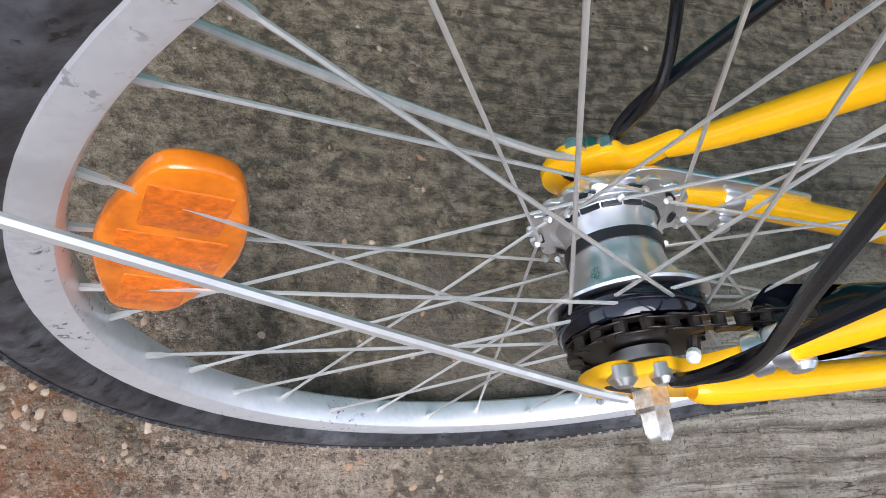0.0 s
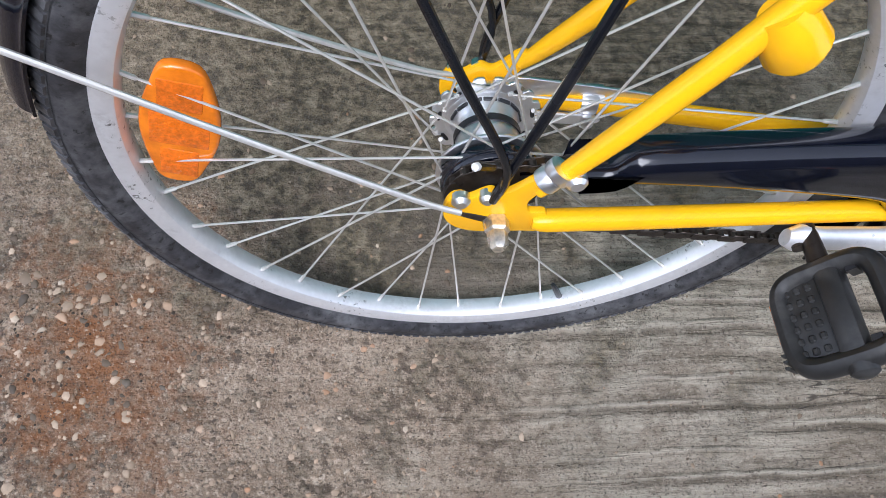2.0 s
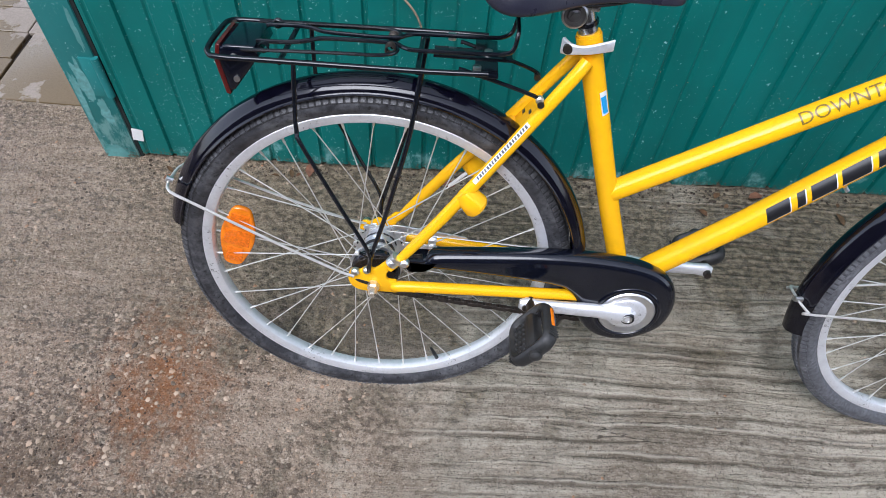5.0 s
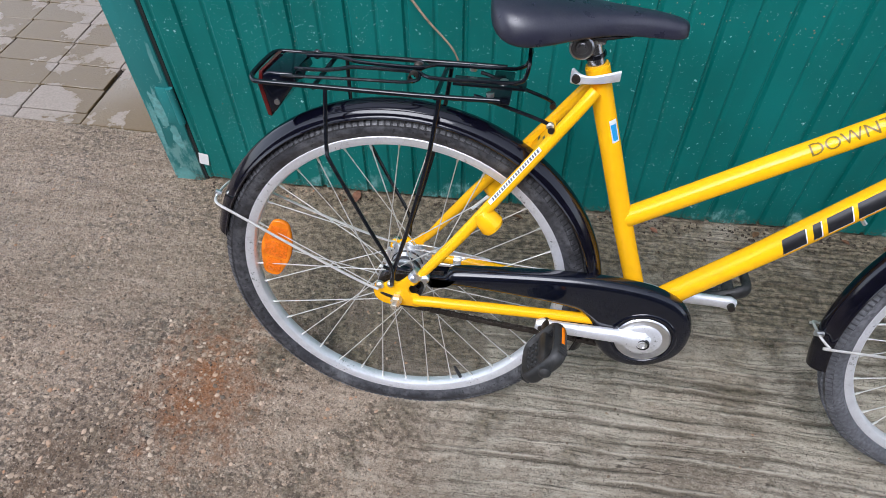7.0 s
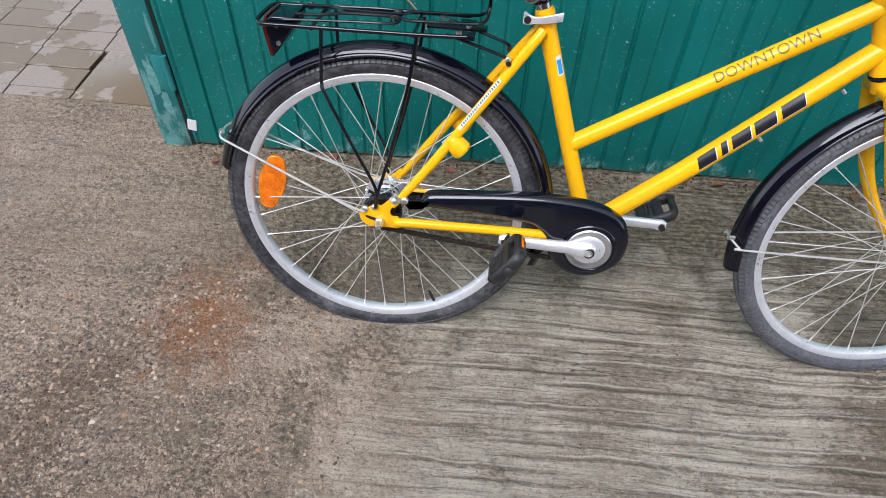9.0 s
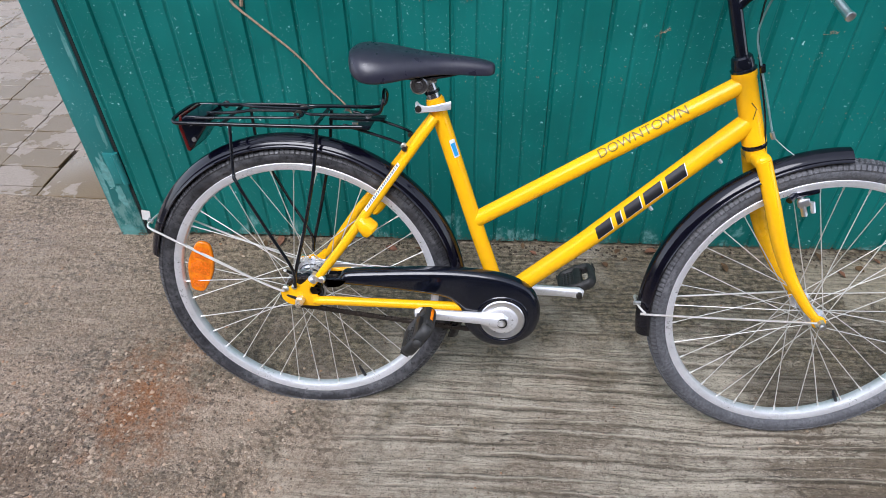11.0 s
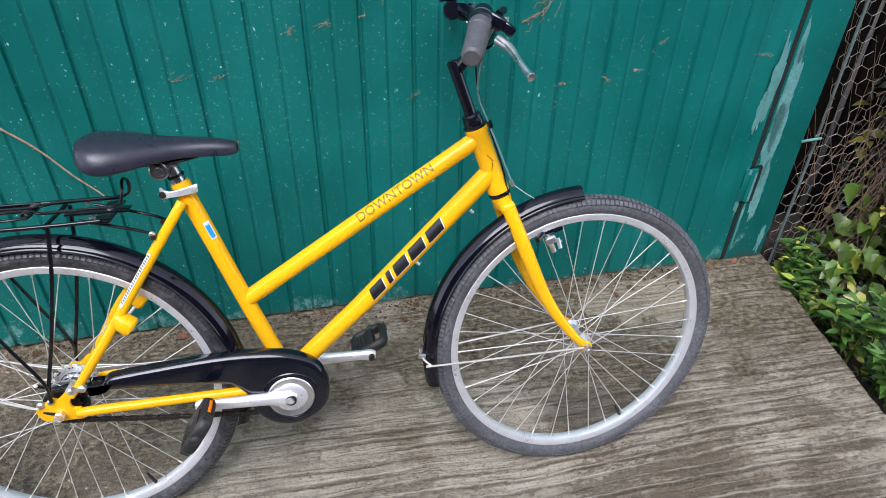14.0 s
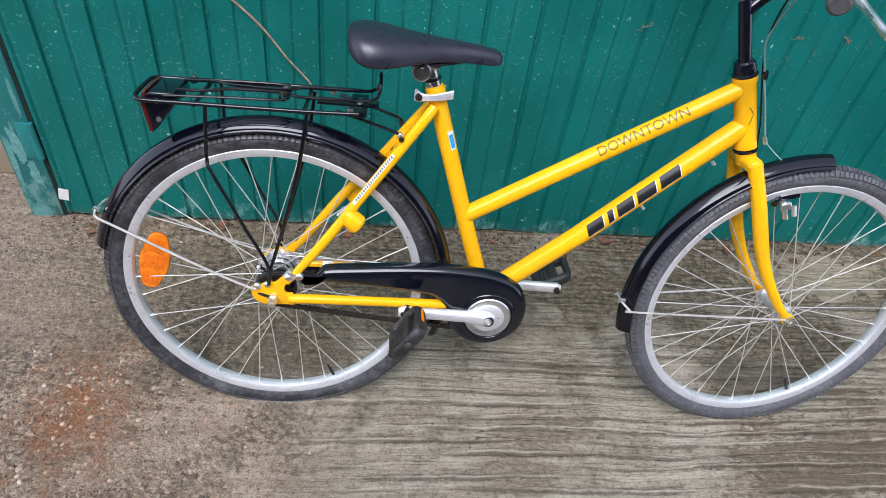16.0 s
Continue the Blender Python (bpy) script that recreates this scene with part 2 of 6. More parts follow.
M_door = door_paint("green_door_paint", (0.001, 0.140, 0.122), 1.25, 0.66)
M_post = door_paint("pale_green_post_paint", (0.020, 0.190, 0.185), 1.0, 1.9)
M_primer = plain("bare_pale_primer", (0.12, 0.30, 0.285), 0.7, vary=0.25, scale=120, dirt=(0.015, 0.15, 0.13), dirt_amount=0.95)
M_fencepost = plain("dull_green_grey_post", (0.11, 0.15, 0.145), 0.7, vary=0.25, scale=90, dirt=(0.05, 0.04, 0.03), dirt_amount=0.6)
M_greyink = plain("grey_print", (0.10, 0.10, 0.105), 0.4, vary=0.2, scale=120)
# near black, for the shade inside the door's gaps
M_gap_shade = plain("door_gap_shade", (0.008, 0.012, 0.011), 0.9, vary=0.2, scale=80)


def cells(n, l, vec, scale, warp=0.012):
    """Grain-sized cells with wandering borders: distance to the cell's heart and one random value for each."""
    nz = n.new("ShaderNodeTexNoise")
    nz.inputs["Scale"].default_value = scale * 0.7
    l.new(vec, nz.inputs["Vector"])
    add = n.new("ShaderNodeMixRGB")
    add.blend_type = "ADD"
    add.inputs[0].default_value = warp
    l.new(vec, add.inputs[1])
    l.new(nz.outputs["Color"], add.inputs[2])
    v = n.new("ShaderNodeTexVoronoi")
    v.inputs["Scale"].default_value = scale
    l.new(add.outputs[0], v.inputs["Vector"])
    sc = n.new("ShaderNodeSeparateColor")
    l.new(v.outputs["Color"], sc.inputs[0])
    return v.outputs["Distance"], sc.outputs[0]


def colours(n, l, fac, stops):
    k = n.new("ShaderNodeValToRGB")
    for i, (p, c) in enumerate(stops):
        e = k.color_ramp.elements[i] if i < 2 else k.color_ramp.elements.new(p)
        e.position, e.color = p, (*c, 1)
    l.new(fac, k.inputs[0])
    return k.outputs[0]


def concrete_material():
    """Damp broomed concrete: grey ridged skin on the far side, brown gritty skin towards the yard, moss and wet earth by the door, a rust stain."""
    m = bpy.data.materials.new("broomed_concrete")
    n, l, b = links_of(m)
    tc = n.new("ShaderNodeTexCoord").outputs["Object"]
    sep = n.new("ShaderNodeSeparateXYZ")
    l.new(tc, sep.inputs[0])
    x, y = sep.outputs["X"], sep.outputs["Y"]
    mul = lambda a, c: maths(n, l, "MULTIPLY", a, c)
    add = lambda a, c: maths(n, l, "ADD", a, c)
    grain = lambda sx, sy, detail=6.0, rough=0.62: noise_node(n, l, tc, 1.0, detail, rough, (sx, sy, 1.0))
    big, mid, small, fine = noise_node(n, l, tc, 2.6, 6.0, 0.60), noise_node(n, l, tc, 19.0, 7.0, 0.66), noise_node(n, l, tc, 80.0, 6.0, 0.68), noise_node(n, l, tc, 300.0, 4.0, 0.65)
    edge = add(x, mul(add(mid, -0.5), 0.45))
    right, left = ramp_node(n, l, edge, -0.15, 0.20), ramp_node(n, l, edge, 0.16, -0.28)
    far_end = ramp_node(n, l, edge, 0.55, 1.15)
    # base skin: grey where broomed, clay-brown towards the yard
    grey = mix_node(n, l, ramp_node(n, l, mid, 0.30, 0.70), (0.385, 0.334, 0.252), (0.500, 0.442, 0.340))
    clay = mix_node(n, l, ramp_node(n, l, mid, 0.30, 0.70), (0.198, 0.130, 0.082), (0.395, 0.282, 0.188))
    col = mix_node(n, l, left, grey, clay)
    col = mix_node(n, l, ramp_node(n, l, big, 0.46, 0.62, 0.0, 0.56), col, (0.205, 0.150, 0.098))
    col = mix_node(n, l, mul(ramp_node(n, l, big, 0.46, 0.34, 0.0, 0.40), right), col, (0.56, 0.495, 0.385))
    col = mix_node(n, l, ramp_node(n, l, small, 0.57, 0.68, 0.0, 0.50), col, (0.56, 0.49, 0.385))
    col = mix_node(n, l, ramp_node(n, l, small, 0.45, 0.34, 0.0, 0.60), col, (0.130, 0.096, 0.062))
    # broom ridges: long soft bands, relief light painted as pale tops and dark troughs; broken dark dirt lies in the
    # troughs
    bend = add(add(y, mul(x, -0.03)), mul(add(grain(1.6, 4.0, 3.0, 0.5), -0.5), 0.06))
    pair = n.new("ShaderNodeCombineXYZ")
    l.new(mul(x, 1.0), pair.inputs[0])
    l.new(bend, pair.inputs[1])
    band = noise_node(n, l, pair.outputs[0], 1.0, 4.0, 0.58, (3.6, 38.0, 1.0))
    comb = noise_node(n, l, pair.outputs[0], 1.0, 7.0, 0.72, (20.0, 80.0, 1.0))
    ridge = add(mul(band, 0.62), mul(comb, 0.38))
    col = mix_node(n, l, mul(ramp_node(n, l, ridge, 0.52, 0.60, 0.0, 0.55), right), col, (0.585, 0.520, 0.405))
    col = mix_node(n, l, mul(ramp_node(n, l, ridge, 0.47, 0.38, 0.0, 0.62), right), col, (0.205, 0.166, 0.116))
    crumbly = noise_node(n, l, pair.outputs[0], 1.0, 7.0, 0.72, (55.0, 135.0, 1.0))
    where = add(mul(big, 0.5), mul(grain(5.0, 11.0, 4.0, 0.6), 0.5))
    lying = ramp_node(n, l, add(add(mul(crumbly, 0.60), mul(ridge, -0.50)), add(mul(where, 0.80), mul(far_end, 0.060))), 0.506, 0.534)
    col = mix_node(n, l, mul(mul(lying, right), ramp_node(n, l, far_end, 0, 1, 0.42, 0.80)), col, mix_node(n, l, ramp_node(n, l, small, 0.42, 0.58), (0.085, 0.066, 0.040), (0.170, 0.134, 0.090)))
    # brown mud trodden along the outer end
    trodden = mul(ramp_node(n, l, add(add(mul(where, 0.6), mul(mid, 0.4)), ramp_node(n, l, y, 0.35, -0.35, 0.0, 0.06)), 0.47, 0.60), ramp_node(n, l, x, 0.80, 1.45, 0.0, 0.80))
    col = mix_node(n, l, mul(trodden, ramp_node(n, l, ridge, 0.42, 0.60, 1.0, 0.45)), col, (0.165, 0.118, 0.068))
    # long thin furrows left by single bristles, painted dark as shade, a painted highlight beside each
    phase = add(bend, mul(add(grain(9.0, 22.0, 4.0, 0.6), -0.5), 0.016))
    tooth = maths(n, l, "FRACT", mul(phase, 36.0))
    runs = noise_node(n, l, pair.outputs[0], 1.0, 5.0, 0.60, (2.6, 42.0, 1.0))
    broken = noise_node(n, l, pair.outputs[0], 1.0, 5.0, 0.66, (34.0, 90.0, 1.0))
    furrow = mul(mul(ramp_node(n, l, maths(n, l, "ABSOLUTE", add(tooth, -0.45)), 0.23, 0.06), ramp_node(n, l, runs, 0.43, 0.53)), mul(ramp_node(n, l, broken, 0.34, 0.48), right))
    lip = mul(mul(ramp_node(n, l, maths(n, l, "ABSOLUTE", add(tooth, -0.72)), 0.16, 0.04), ramp_node(n, l, runs, 0.46, 0.56)), right)
    col = mix_node(n, l, mul(lip, 0.55), col, (0.62, 0.555, 0.44))
    col = mix_node(n, l, mul(furrow, ramp_node(n, l, far_end, 0, 1, 0.70, 0.85)), col, (0.110, 0.086, 0.055))
    # thin wandering cracks and drag marks
    crack = maths(n, l, "ABSOLUTE", add(noise_node(n, l, pair.outputs[0], 1.0, 4.0, 0.55, (1.5, 13.0, 1.0)), -0.5))
    col = mix_node(n, l, mul(mul(ramp_node(n, l, crack, 0.005, 0.002), ramp_node(n, l, grain(3.0, 3.0, 2.0), 0.60, 0.66)), 0.80), col, (0.050, 0.038, 0.024))
    # sand and grit on the yard side
    d1, r1 = cells(n, l, tc, 150.0)
    r2 = cells(n, l, tc, 420.0)[1]
    stops = ((0.0, (0.060, 0.040, 0.024)), (0.22, (0.19, 0.132, 0.084)), (0.55, (0.36, 0.262, 0.174)), (0.80, (0.48, 0.372, 0.262)), (0.95, (0.66, 0.56, 0.43)), (1.0, (0.40, 0.20, 0.10)))
    g1 = mix_node(n, l, ramp_node(n, l, d1, 0.40, 0.62), colours(n, l, r1, stops), (0.130, 0.092, 0.058))
    g2 = colours(n, l, r2, stops)
    patch = ramp_node(n, l, add(noise_node(n, l, tc, 5.5, 6.0, 0.66), ramp_node(n, l, y, -0.40, 0.25, 0.10, -0.10)), 0.48, 0.60)
    col = mix_node(n, l, mul(left, 0.50), col, g2)
    col = mix_node(n, l, mul(mul(left, patch), ramp_node(n, l, mid, 0.40, 0.56, 0.15, 0.80)), col, g1)
    # slanting drag marks across the sandy skin
    mp = n.new("ShaderNodeMapping")
    mp.inputs["Rotation"].default_value, mp.inputs["Scale"].default_value = (0, 0, radians(-38)), (5.0, 42.0, 1.0)
    l.new(tc, mp.inputs[0])
    drag = noise_node(n, l, mp.outputs[0], 1.0, 6.0, 0.64)
    col = mix_node(n, l, mul(ramp_node(n, l, drag, 0.50, 0.62, 0.0, 0.58), left), col, (0.165, 0.112, 0.068))
    col = mix_node(n, l, mul(ramp_node(n, l, drag, 0.46, 0.34, 0.0, 0.34), left), col, (0.52, 0.415, 0.312))
    # dark clods lying in drifts
    run = maths(n, l, "ABSOLUTE", add(add(x, 0.50), mul(y, -0.55)))
    clod = grain(46.0, 62.0, 5.0, 0.66)
    zone = maths(n, l, "MAXIMUM", ramp_node(n, l, noise_node(n, l, tc, 4.2, 5.0, 0.6), 0.46, 0.62), mul(ramp_node(n, l, run, 0.08, 0.26, 1.0, 0.0), mul(ramp_node(n, l, y, 0.05, -0.15), ramp_node(n, l, y, -1.15, -0.80))))
    col = mix_node(n, l, mul(ramp_node(n, l, add(clod, mul(zone, 0.10)), 0.590, 0.640, 0.0, 0.80), ramp_node(n, l, right, 0, 1, 1.0, 0.25)), col, (0.085, 0.058, 0.036))
    speckle = grain(95.0, 120.0, 4.0, 0.60)
    col = mix_node(n, l, mul(ramp_node(n, l, add(speckle, mul(zone, 0.035)), 0.590, 0.625, 0.0, 0.82), ramp_node(n, l, left, 0, 1, 0.30, 1.0)), col, (0.070, 0.047, 0.029))
    col = mix_node(n, l, mul(ramp_node(n, l, add(speckle, mul(zone, -0.03)), 0.400, 0.360, 0.0, 0.62), ramp_node(n, l, left, 0, 1, 0.20, 1.0)), col, (0.60, 0.475, 0.355))
    # rust stain with a ragged trail
    trail = mul(ramp_node(n, l, add(run, mul(add(mid, -0.5), 0.34)), 0.02, 0.13, 0.80, 0.0), mul(ramp_node(n, l, y, -0.02, -0.22), ramp_node(n, l, y, -1.15, -0.80)))
    col = mix_node(n, l, mul(trail, ramp_node(n, l, small, 0.38, 0.58, 0.25, 1.0)), col, (0.135, 0.078, 0.038))
    dx, dy = mul(add(x, 0.415), 7.5), mul(add(y, 0.06), 4.6)
    far = maths(n, l, "SQRT", add(mul(dx, dx), mul(dy, dy)))
    rust = ramp_node(n, l, add(add(far, mul(mid, 2.6)), mul(small, 2.2)), 2.35, 3.45, 0.92, 0.0)
    col = mix_node(n, l, rust, col, (0.235, 0.086, 0.020))
    # pits and pale grains
    col = mix_node(n, l, ramp_node(n, l, fine, 0.585, 0.64, 0.0, 0.80), col, (0.050, 0.038, 0.026))
    col = mix_node(n, l, ramp_node(n, l, fine, 0.395, 0.34, 0.0, 0.60), col, (0.56, 0.49, 0.39))
    # darker, smoother ovals on the ground under each wheel
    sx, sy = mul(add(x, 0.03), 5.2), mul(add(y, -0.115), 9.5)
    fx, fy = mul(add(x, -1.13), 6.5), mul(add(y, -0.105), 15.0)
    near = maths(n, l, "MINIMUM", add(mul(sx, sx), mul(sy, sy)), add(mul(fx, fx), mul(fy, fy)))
    darkened = ramp_node(n, l, add(near, mul(add(mid, -0.5), 1.6)), 0.35, 1.05, 0.72, 0.0)
    col = mix_node(n, l, darkened, col, (0.085, 0.066, 0.044))
    # wet earth and moss towards the door, ragged; a paler washed tongue by its far end
    lumps = grain(58.0, 74.0, 7.0, 0.72)
    moss = add(add(noise_node(n, l, tc, 8.0, 7.0, 0.70), mul(small, 0.30)), ramp_node(n, l, add(y, mul(x, -0.038)), -0.02, 0.34, -0.09, 0.19))
    moss = add(moss, ramp_node(n, l, x, 0.60, 0.05, -0.015, 0.045))
    wet = mul(ramp_node(n, l, moss, 0.64, 0.78, 0.0, 0.86), ramp_node(n, l, x, -0.55, -0.20, 0.38, 1.0))
    earth = mix_node(n, l, ramp_node(n, l, lumps, 0.44, 0.52), (0.066, 0.052, 0.029), (0.235, 0.188, 0.115))
    earth = mix_node(n, l, ramp_node(n, l, lumps, 0.53, 0.62), earth, (0.390, 0.320, 0.220))
    col = mix_node(n, l, wet, col, earth)
    tx, ty = mul(add(x, -1.42), 3.4), mul(add(y, -0.44), 10.0)
    washed = ramp_node(n, l, add(add(mul(tx, tx), mul(ty, ty)), mul(add(mid, -0.5), 2.6)), 0.55, 0.62, 0.75, 0.0)
    col = mix_node(n, l, mul(washed, ramp_node(n, l, small, 0.34, 0.50, 0.35, 1.0)), col, (0.47, 0.405, 0.290))
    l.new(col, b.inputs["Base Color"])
    l.new(ramp_node(n, l, add(big, mul(maths(n, l, "MAXIMUM", wet, darkened), -0.30)), 0.28, 0.62, 0.36, 0.80), b.inputs["Roughness"])
    b1 = bump_node(n, l, b, fine, 0.8, 0.003)
    b2 = bump_node(n, l, b, mul(d1, left), 0.7, 0.005, b1)
    b3 = bump_node(n, l, b, add(small, mul(mul(lumps, wet), 1.2)), 1.0, 0.010, b2)
    b4 = bump_node(n, l, b, add(mul(ridge, right), mul(add(lip, mul(furrow, -1.0)), 0.20)), 0.9, 0.022, b3)
    bump_node(n, l, b, mul(drag, left), 0.6, 0.012, b4)
    return m


M_concrete = concrete_material()


def paver_material():
    """Grey paving blocks, half wet: brown damp patches with a sharp edge."""
    m = bpy.data.materials.new("wet_paving_block")
    n, l, b = links_of(m)
    geo = n.new("ShaderNodeNewGeometry").outputs["Position"]
    info = n.new("ShaderNodeObjectInfo").outputs["Random"]
    wetn, fine = noise_node(n, l, geo, 6.0, 6.0, 0.62), noise_node(n, l, geo, 150.0, 5.0)
    col = mix_node(n, l, ramp_node(n, l, fine, 0.3, 0.7), (0.19, 0.160, 0.13), (0.29, 0.250, 0.21))
    col = mix_node(n, l, ramp_node(n, l, info, 0, 1, 0.0, 0.35), col, (0.25, 0.20, 0.15))
    wet = ramp_node(n, l, wetn, 0.465, 0.495)
    col = mix_node(n, l, maths(n, l, "MULTIPLY", wet, 0.85), col, (0.125, 0.086, 0.036))
    l.new(col, b.inputs["Base Color"])
    l.new(ramp_node(n, l, wet, 0, 1, 0.72, 0.22), b.inputs["Roughness"])
    bump_node(n, l, b, fine, 0.35, 0.003)
    return m


M_paver = paver_material()


def pebble_material():
    m = bpy.data.materials.new("mixed_pebbles")
    n, l, b = links_of(m)
    r = n.new("ShaderNodeNewGeometry").outputs["Random Per Island"]
    tc = n.new("ShaderNodeTexCoord").outputs["Object"]
    k = n.new("ShaderNodeValToRGB")
    stops = ((0.0, (0.055, 0.038, 0.024)), (0.28, (0.13, 0.09, 0.055)), (0.42, (0.30, 0.215, 0.14)), (0.70, (0.40, 0.30, 0.205)), (0.82, (0.36, 0.19, 0.095)), (0.95, (0.54, 0.44, 0.325)), (1.0, (0.06, 0.045, 0.03)))
    for i, (p, c) in enumerate(stops):
        e = k.color_ramp.elements[i] if i < 2 else k.color_ramp.elements.new(p)
        e.position, e.color = p, (*c, 1)
    l.new(r, k.inputs[0])
    col = mix_node(n, l, ramp_node(n, l, noise_node(n, l, tc, 260.0), 0.35, 0.7, 0.0, 0.3), k.outputs[0], (0.12, 0.09, 0.06))
    l.new(col, b.inputs["Base Color"])
    b.inputs["Roughness"].default_value = 0.65
    return m


M_pebbles = pebble_material()
M_deadleaf = plain("dead_leaf_brown", (0.13, 0.065, 0.03), 0.8, vary=0.4, scale=80, spread=0.3)


# ---- mesh helpers: every shape is a pair (points, faces) ----
def joined(*shapes):
    v, f = [], []
    for a, b in shapes:
        k = len(v)
        v += list(a)
        f += [tuple(i + k for i in q) for q in b]
    return v, f


def moved(shape, m):
    return [tuple(m @ Vector(p)) for p in shape[0]], shape[1]


def mesh_of(name, shape, material, sharp=35.0, tidy=True):
    me = bpy.data.meshes.new(name)
    me.from_pydata([tuple(p) for p in shape[0]], [], shape[1])
    if tidy:
        bm = bmesh.new()
        bm.from_mesh(me)
        bmesh.ops.recalc_face_normals(bm, faces=bm.faces)
        bm.to_mesh(me)
        bm.free()
    me.polygons.foreach_set("use_smooth", [True] * len(me.polygons))
    me.set_sharp_from_angle(angle=radians(sharp))
    me.materials.append(material)
    return me


def part(name, shape, material, parent=None, label="", sharp=35.0, tidy=True):
    me = shape if isinstance(shape, bpy.types.Mesh) else mesh_of(name, shape, material, sharp, tidy)
    ob = new(name, me)
    if parent is not None:
        ob.parent = parent
    return tagged(ob, label)


def spline(pts, k=6):
    p = [Vector(q) for q in pts]
    if len(p) < 3:
        return p
    out = []
    for i in range(len(p) - 1):
        a, b, c, d = p[max(i - 1, 0)], p[i], p[i + 1], p[min(i + 2, len(p) - 1)]
        for j in range(k):
            t = j / k
            out.append(0.5 * ((2 * b) + (c - a) * t + (2 * a - 5 * b + 4 * c - d) * t * t + (3 * b - a - 3 * c + d) * t ** 3))
    return out + [p[-1]]


def tube(pts, rad, n=10, caps=True, ring=False):
    """A round bar along points; rad is one radius or one for each end or point."""
    p = [Vector(q) for q in pts]
    m = len(p)
    r = [rad] * m if isinstance(rad, (int, float)) else ([rad[0] + (rad[1] - rad[0]) * i / (m - 1) for i in range(m)] if len(rad) == 2 and m != 2 else list(rad))
    v, f, side = [], [], None
    for i in range(m):
        if ring:
            d = p[(i + 1) % m] - p[i - 1]
        else:
            d = p[min(i + 1, m - 1)] - p[max(i - 1, 0)]
        d.normalize()
        if side is None:
            side = d.cross(Vector((0, 0, 1)) if abs(d.z) < 0.9 else Vector((1, 0, 0)))
        side = (side - d * side.dot(d)).normalized()
        up = d.cross(side)
        for j in range(n):
            a = 2 * math.pi * j / n
            v.append(p[i] + r[i] * (math.cos(a) * side + math.sin(a) * up))
    for i in range(m if ring else m - 1):
        for j in range(n):
            q = ((i + 1) % m) * n
            f.append((i * n + j, i * n + (j + 1) % n, q + (j + 1) % n, q + j))
    if caps and not ring:
        f += [tuple(range(n - 1, -1, -1)), tuple(range((m - 1) * n, m * n))]
    return [tuple(q) for q in v], f


def turned(profile, n=48, loop=False):
    """Rings (radius, along) about the y axis."""
    v, f, k = [], [], len(profile)
    for i in range(n):
        a = 2 * math.pi * i / n
        v += [(r * math.cos(a), y, r * math.sin(a)) for r, y in profile]
    for i in range(n):
        for j in range(k if loop else k - 1):
            a, b = i * k, ((i + 1) % n) * k
            f.append((a + j, a + (j + 1) % k, b + (j + 1) % k, b + j))
    if not loop:
        f += [tuple(i * k for i in range(n)), tuple(i * k + k - 1 for i in range(n))]
    return v, f


def block(size, m=Matrix(), bevel=0.0, segments=2):
    bm = bmesh.new()
    bmesh.ops.create_cube(bm, size=1.0)
    bmesh.ops.scale(bm, vec=size, verts=bm.verts)
    if bevel:
        bmesh.ops.bevel(bm, geom=bm.edges[:], offset=bevel, segments=segments, affect="EDGES", profile=0.5)
    out = [tuple(m @ p.co) for p in bm.verts], [tuple(p.index for p in q.verts) for q in bm.faces]
    bm.verts.index_update()
    out = [tuple(m @ p.co) for p in bm.verts], [tuple(p.index for p in q.verts) for q in bm.faces]
    bm.free()
    return out


def slab_of(outline, y0, y1, bevel=0.0, segments=3):
    """A plate with an outline in x and z, from y0 to y1, its rims rounded."""
    bm = bmesh.new()
    face = bm.faces.new([bm.verts.new((x, y0, z)) for x, z in outline])
    ext = bmesh.ops.extrude_face_region(bm, geom=[face])
    bmesh.ops.translate(bm, vec=(0, y1 - y0, 0), verts=[e for e in ext["geom"] if isinstance(e, bmesh.types.BMVert)])
    if bevel:
        rim = [e for e in bm.edges if abs(e.verts[0].co.y - e.verts[1].co.y) < 1e-6]
        bmesh.ops.bevel(bm, geom=rim, offset=bevel, segments=segments, affect="EDGES", profile=0.5)
    bm.verts.index_update()
    out = [tuple(p.co) for p in bm.verts], [tuple(p.index for p in q.verts) for q in bm.faces]
    bm.free()
    return out


def rounded(pts, k=5):
    """A closed smooth outline through points in a plane."""
    p = [Vector((a, b, 0)) for a, b in pts]
    out, m = [], len(p)
    for i in range(m):
        a, b, c, d = p[i - 1], p[i], p[(i + 1) % m], p[(i + 2) % m]
        for j in range(k):
            t = j / k
            q = 0.5 * ((2 * b) + (c - a) * t + (2 * a - 5 * b + 4 * c - d) * t * t + (3 * b - a - 3 * c + d) * t ** 3)
            out.append((q.x, q.y))
    return out


def thing(name, label, category, m=Matrix(), group=""):
    ob = new(name)
    ob.empty_display_size = 0.05
    ob.matrix_world = m
    return tagged(ob, label, category, group)


SLOPE = 0.101


def ground_z(x, y):
    return SLOPE * y - 0.0017 * x


rnd = random.Random(7)

# ---- the concrete apron in front of the door ----
WALL = 0.545
TURN = 0.038                     # the wall runs a little askew of the world's x


def wall_y(x):
    """Where the door's plane stands at x."""
    return WALL + TURN * (x - 0.80)


ASKEW = Matrix.Translation((0.80, WALL, 0)) @ Matrix.Rotation(math.atan(TURN), 4, "Z") @ Matrix.Translation((-0.80, -WALL, 0))


def on_wall(x, z):
    """Places on the door as laid out square to x, carried over to the askew plane."""
    k = 1 + TURN * (x - 0.80) / (WALL + 0.85)
    return 0.45 + (x - 0.45) * k, 1.28 + (z - 1.28) * k


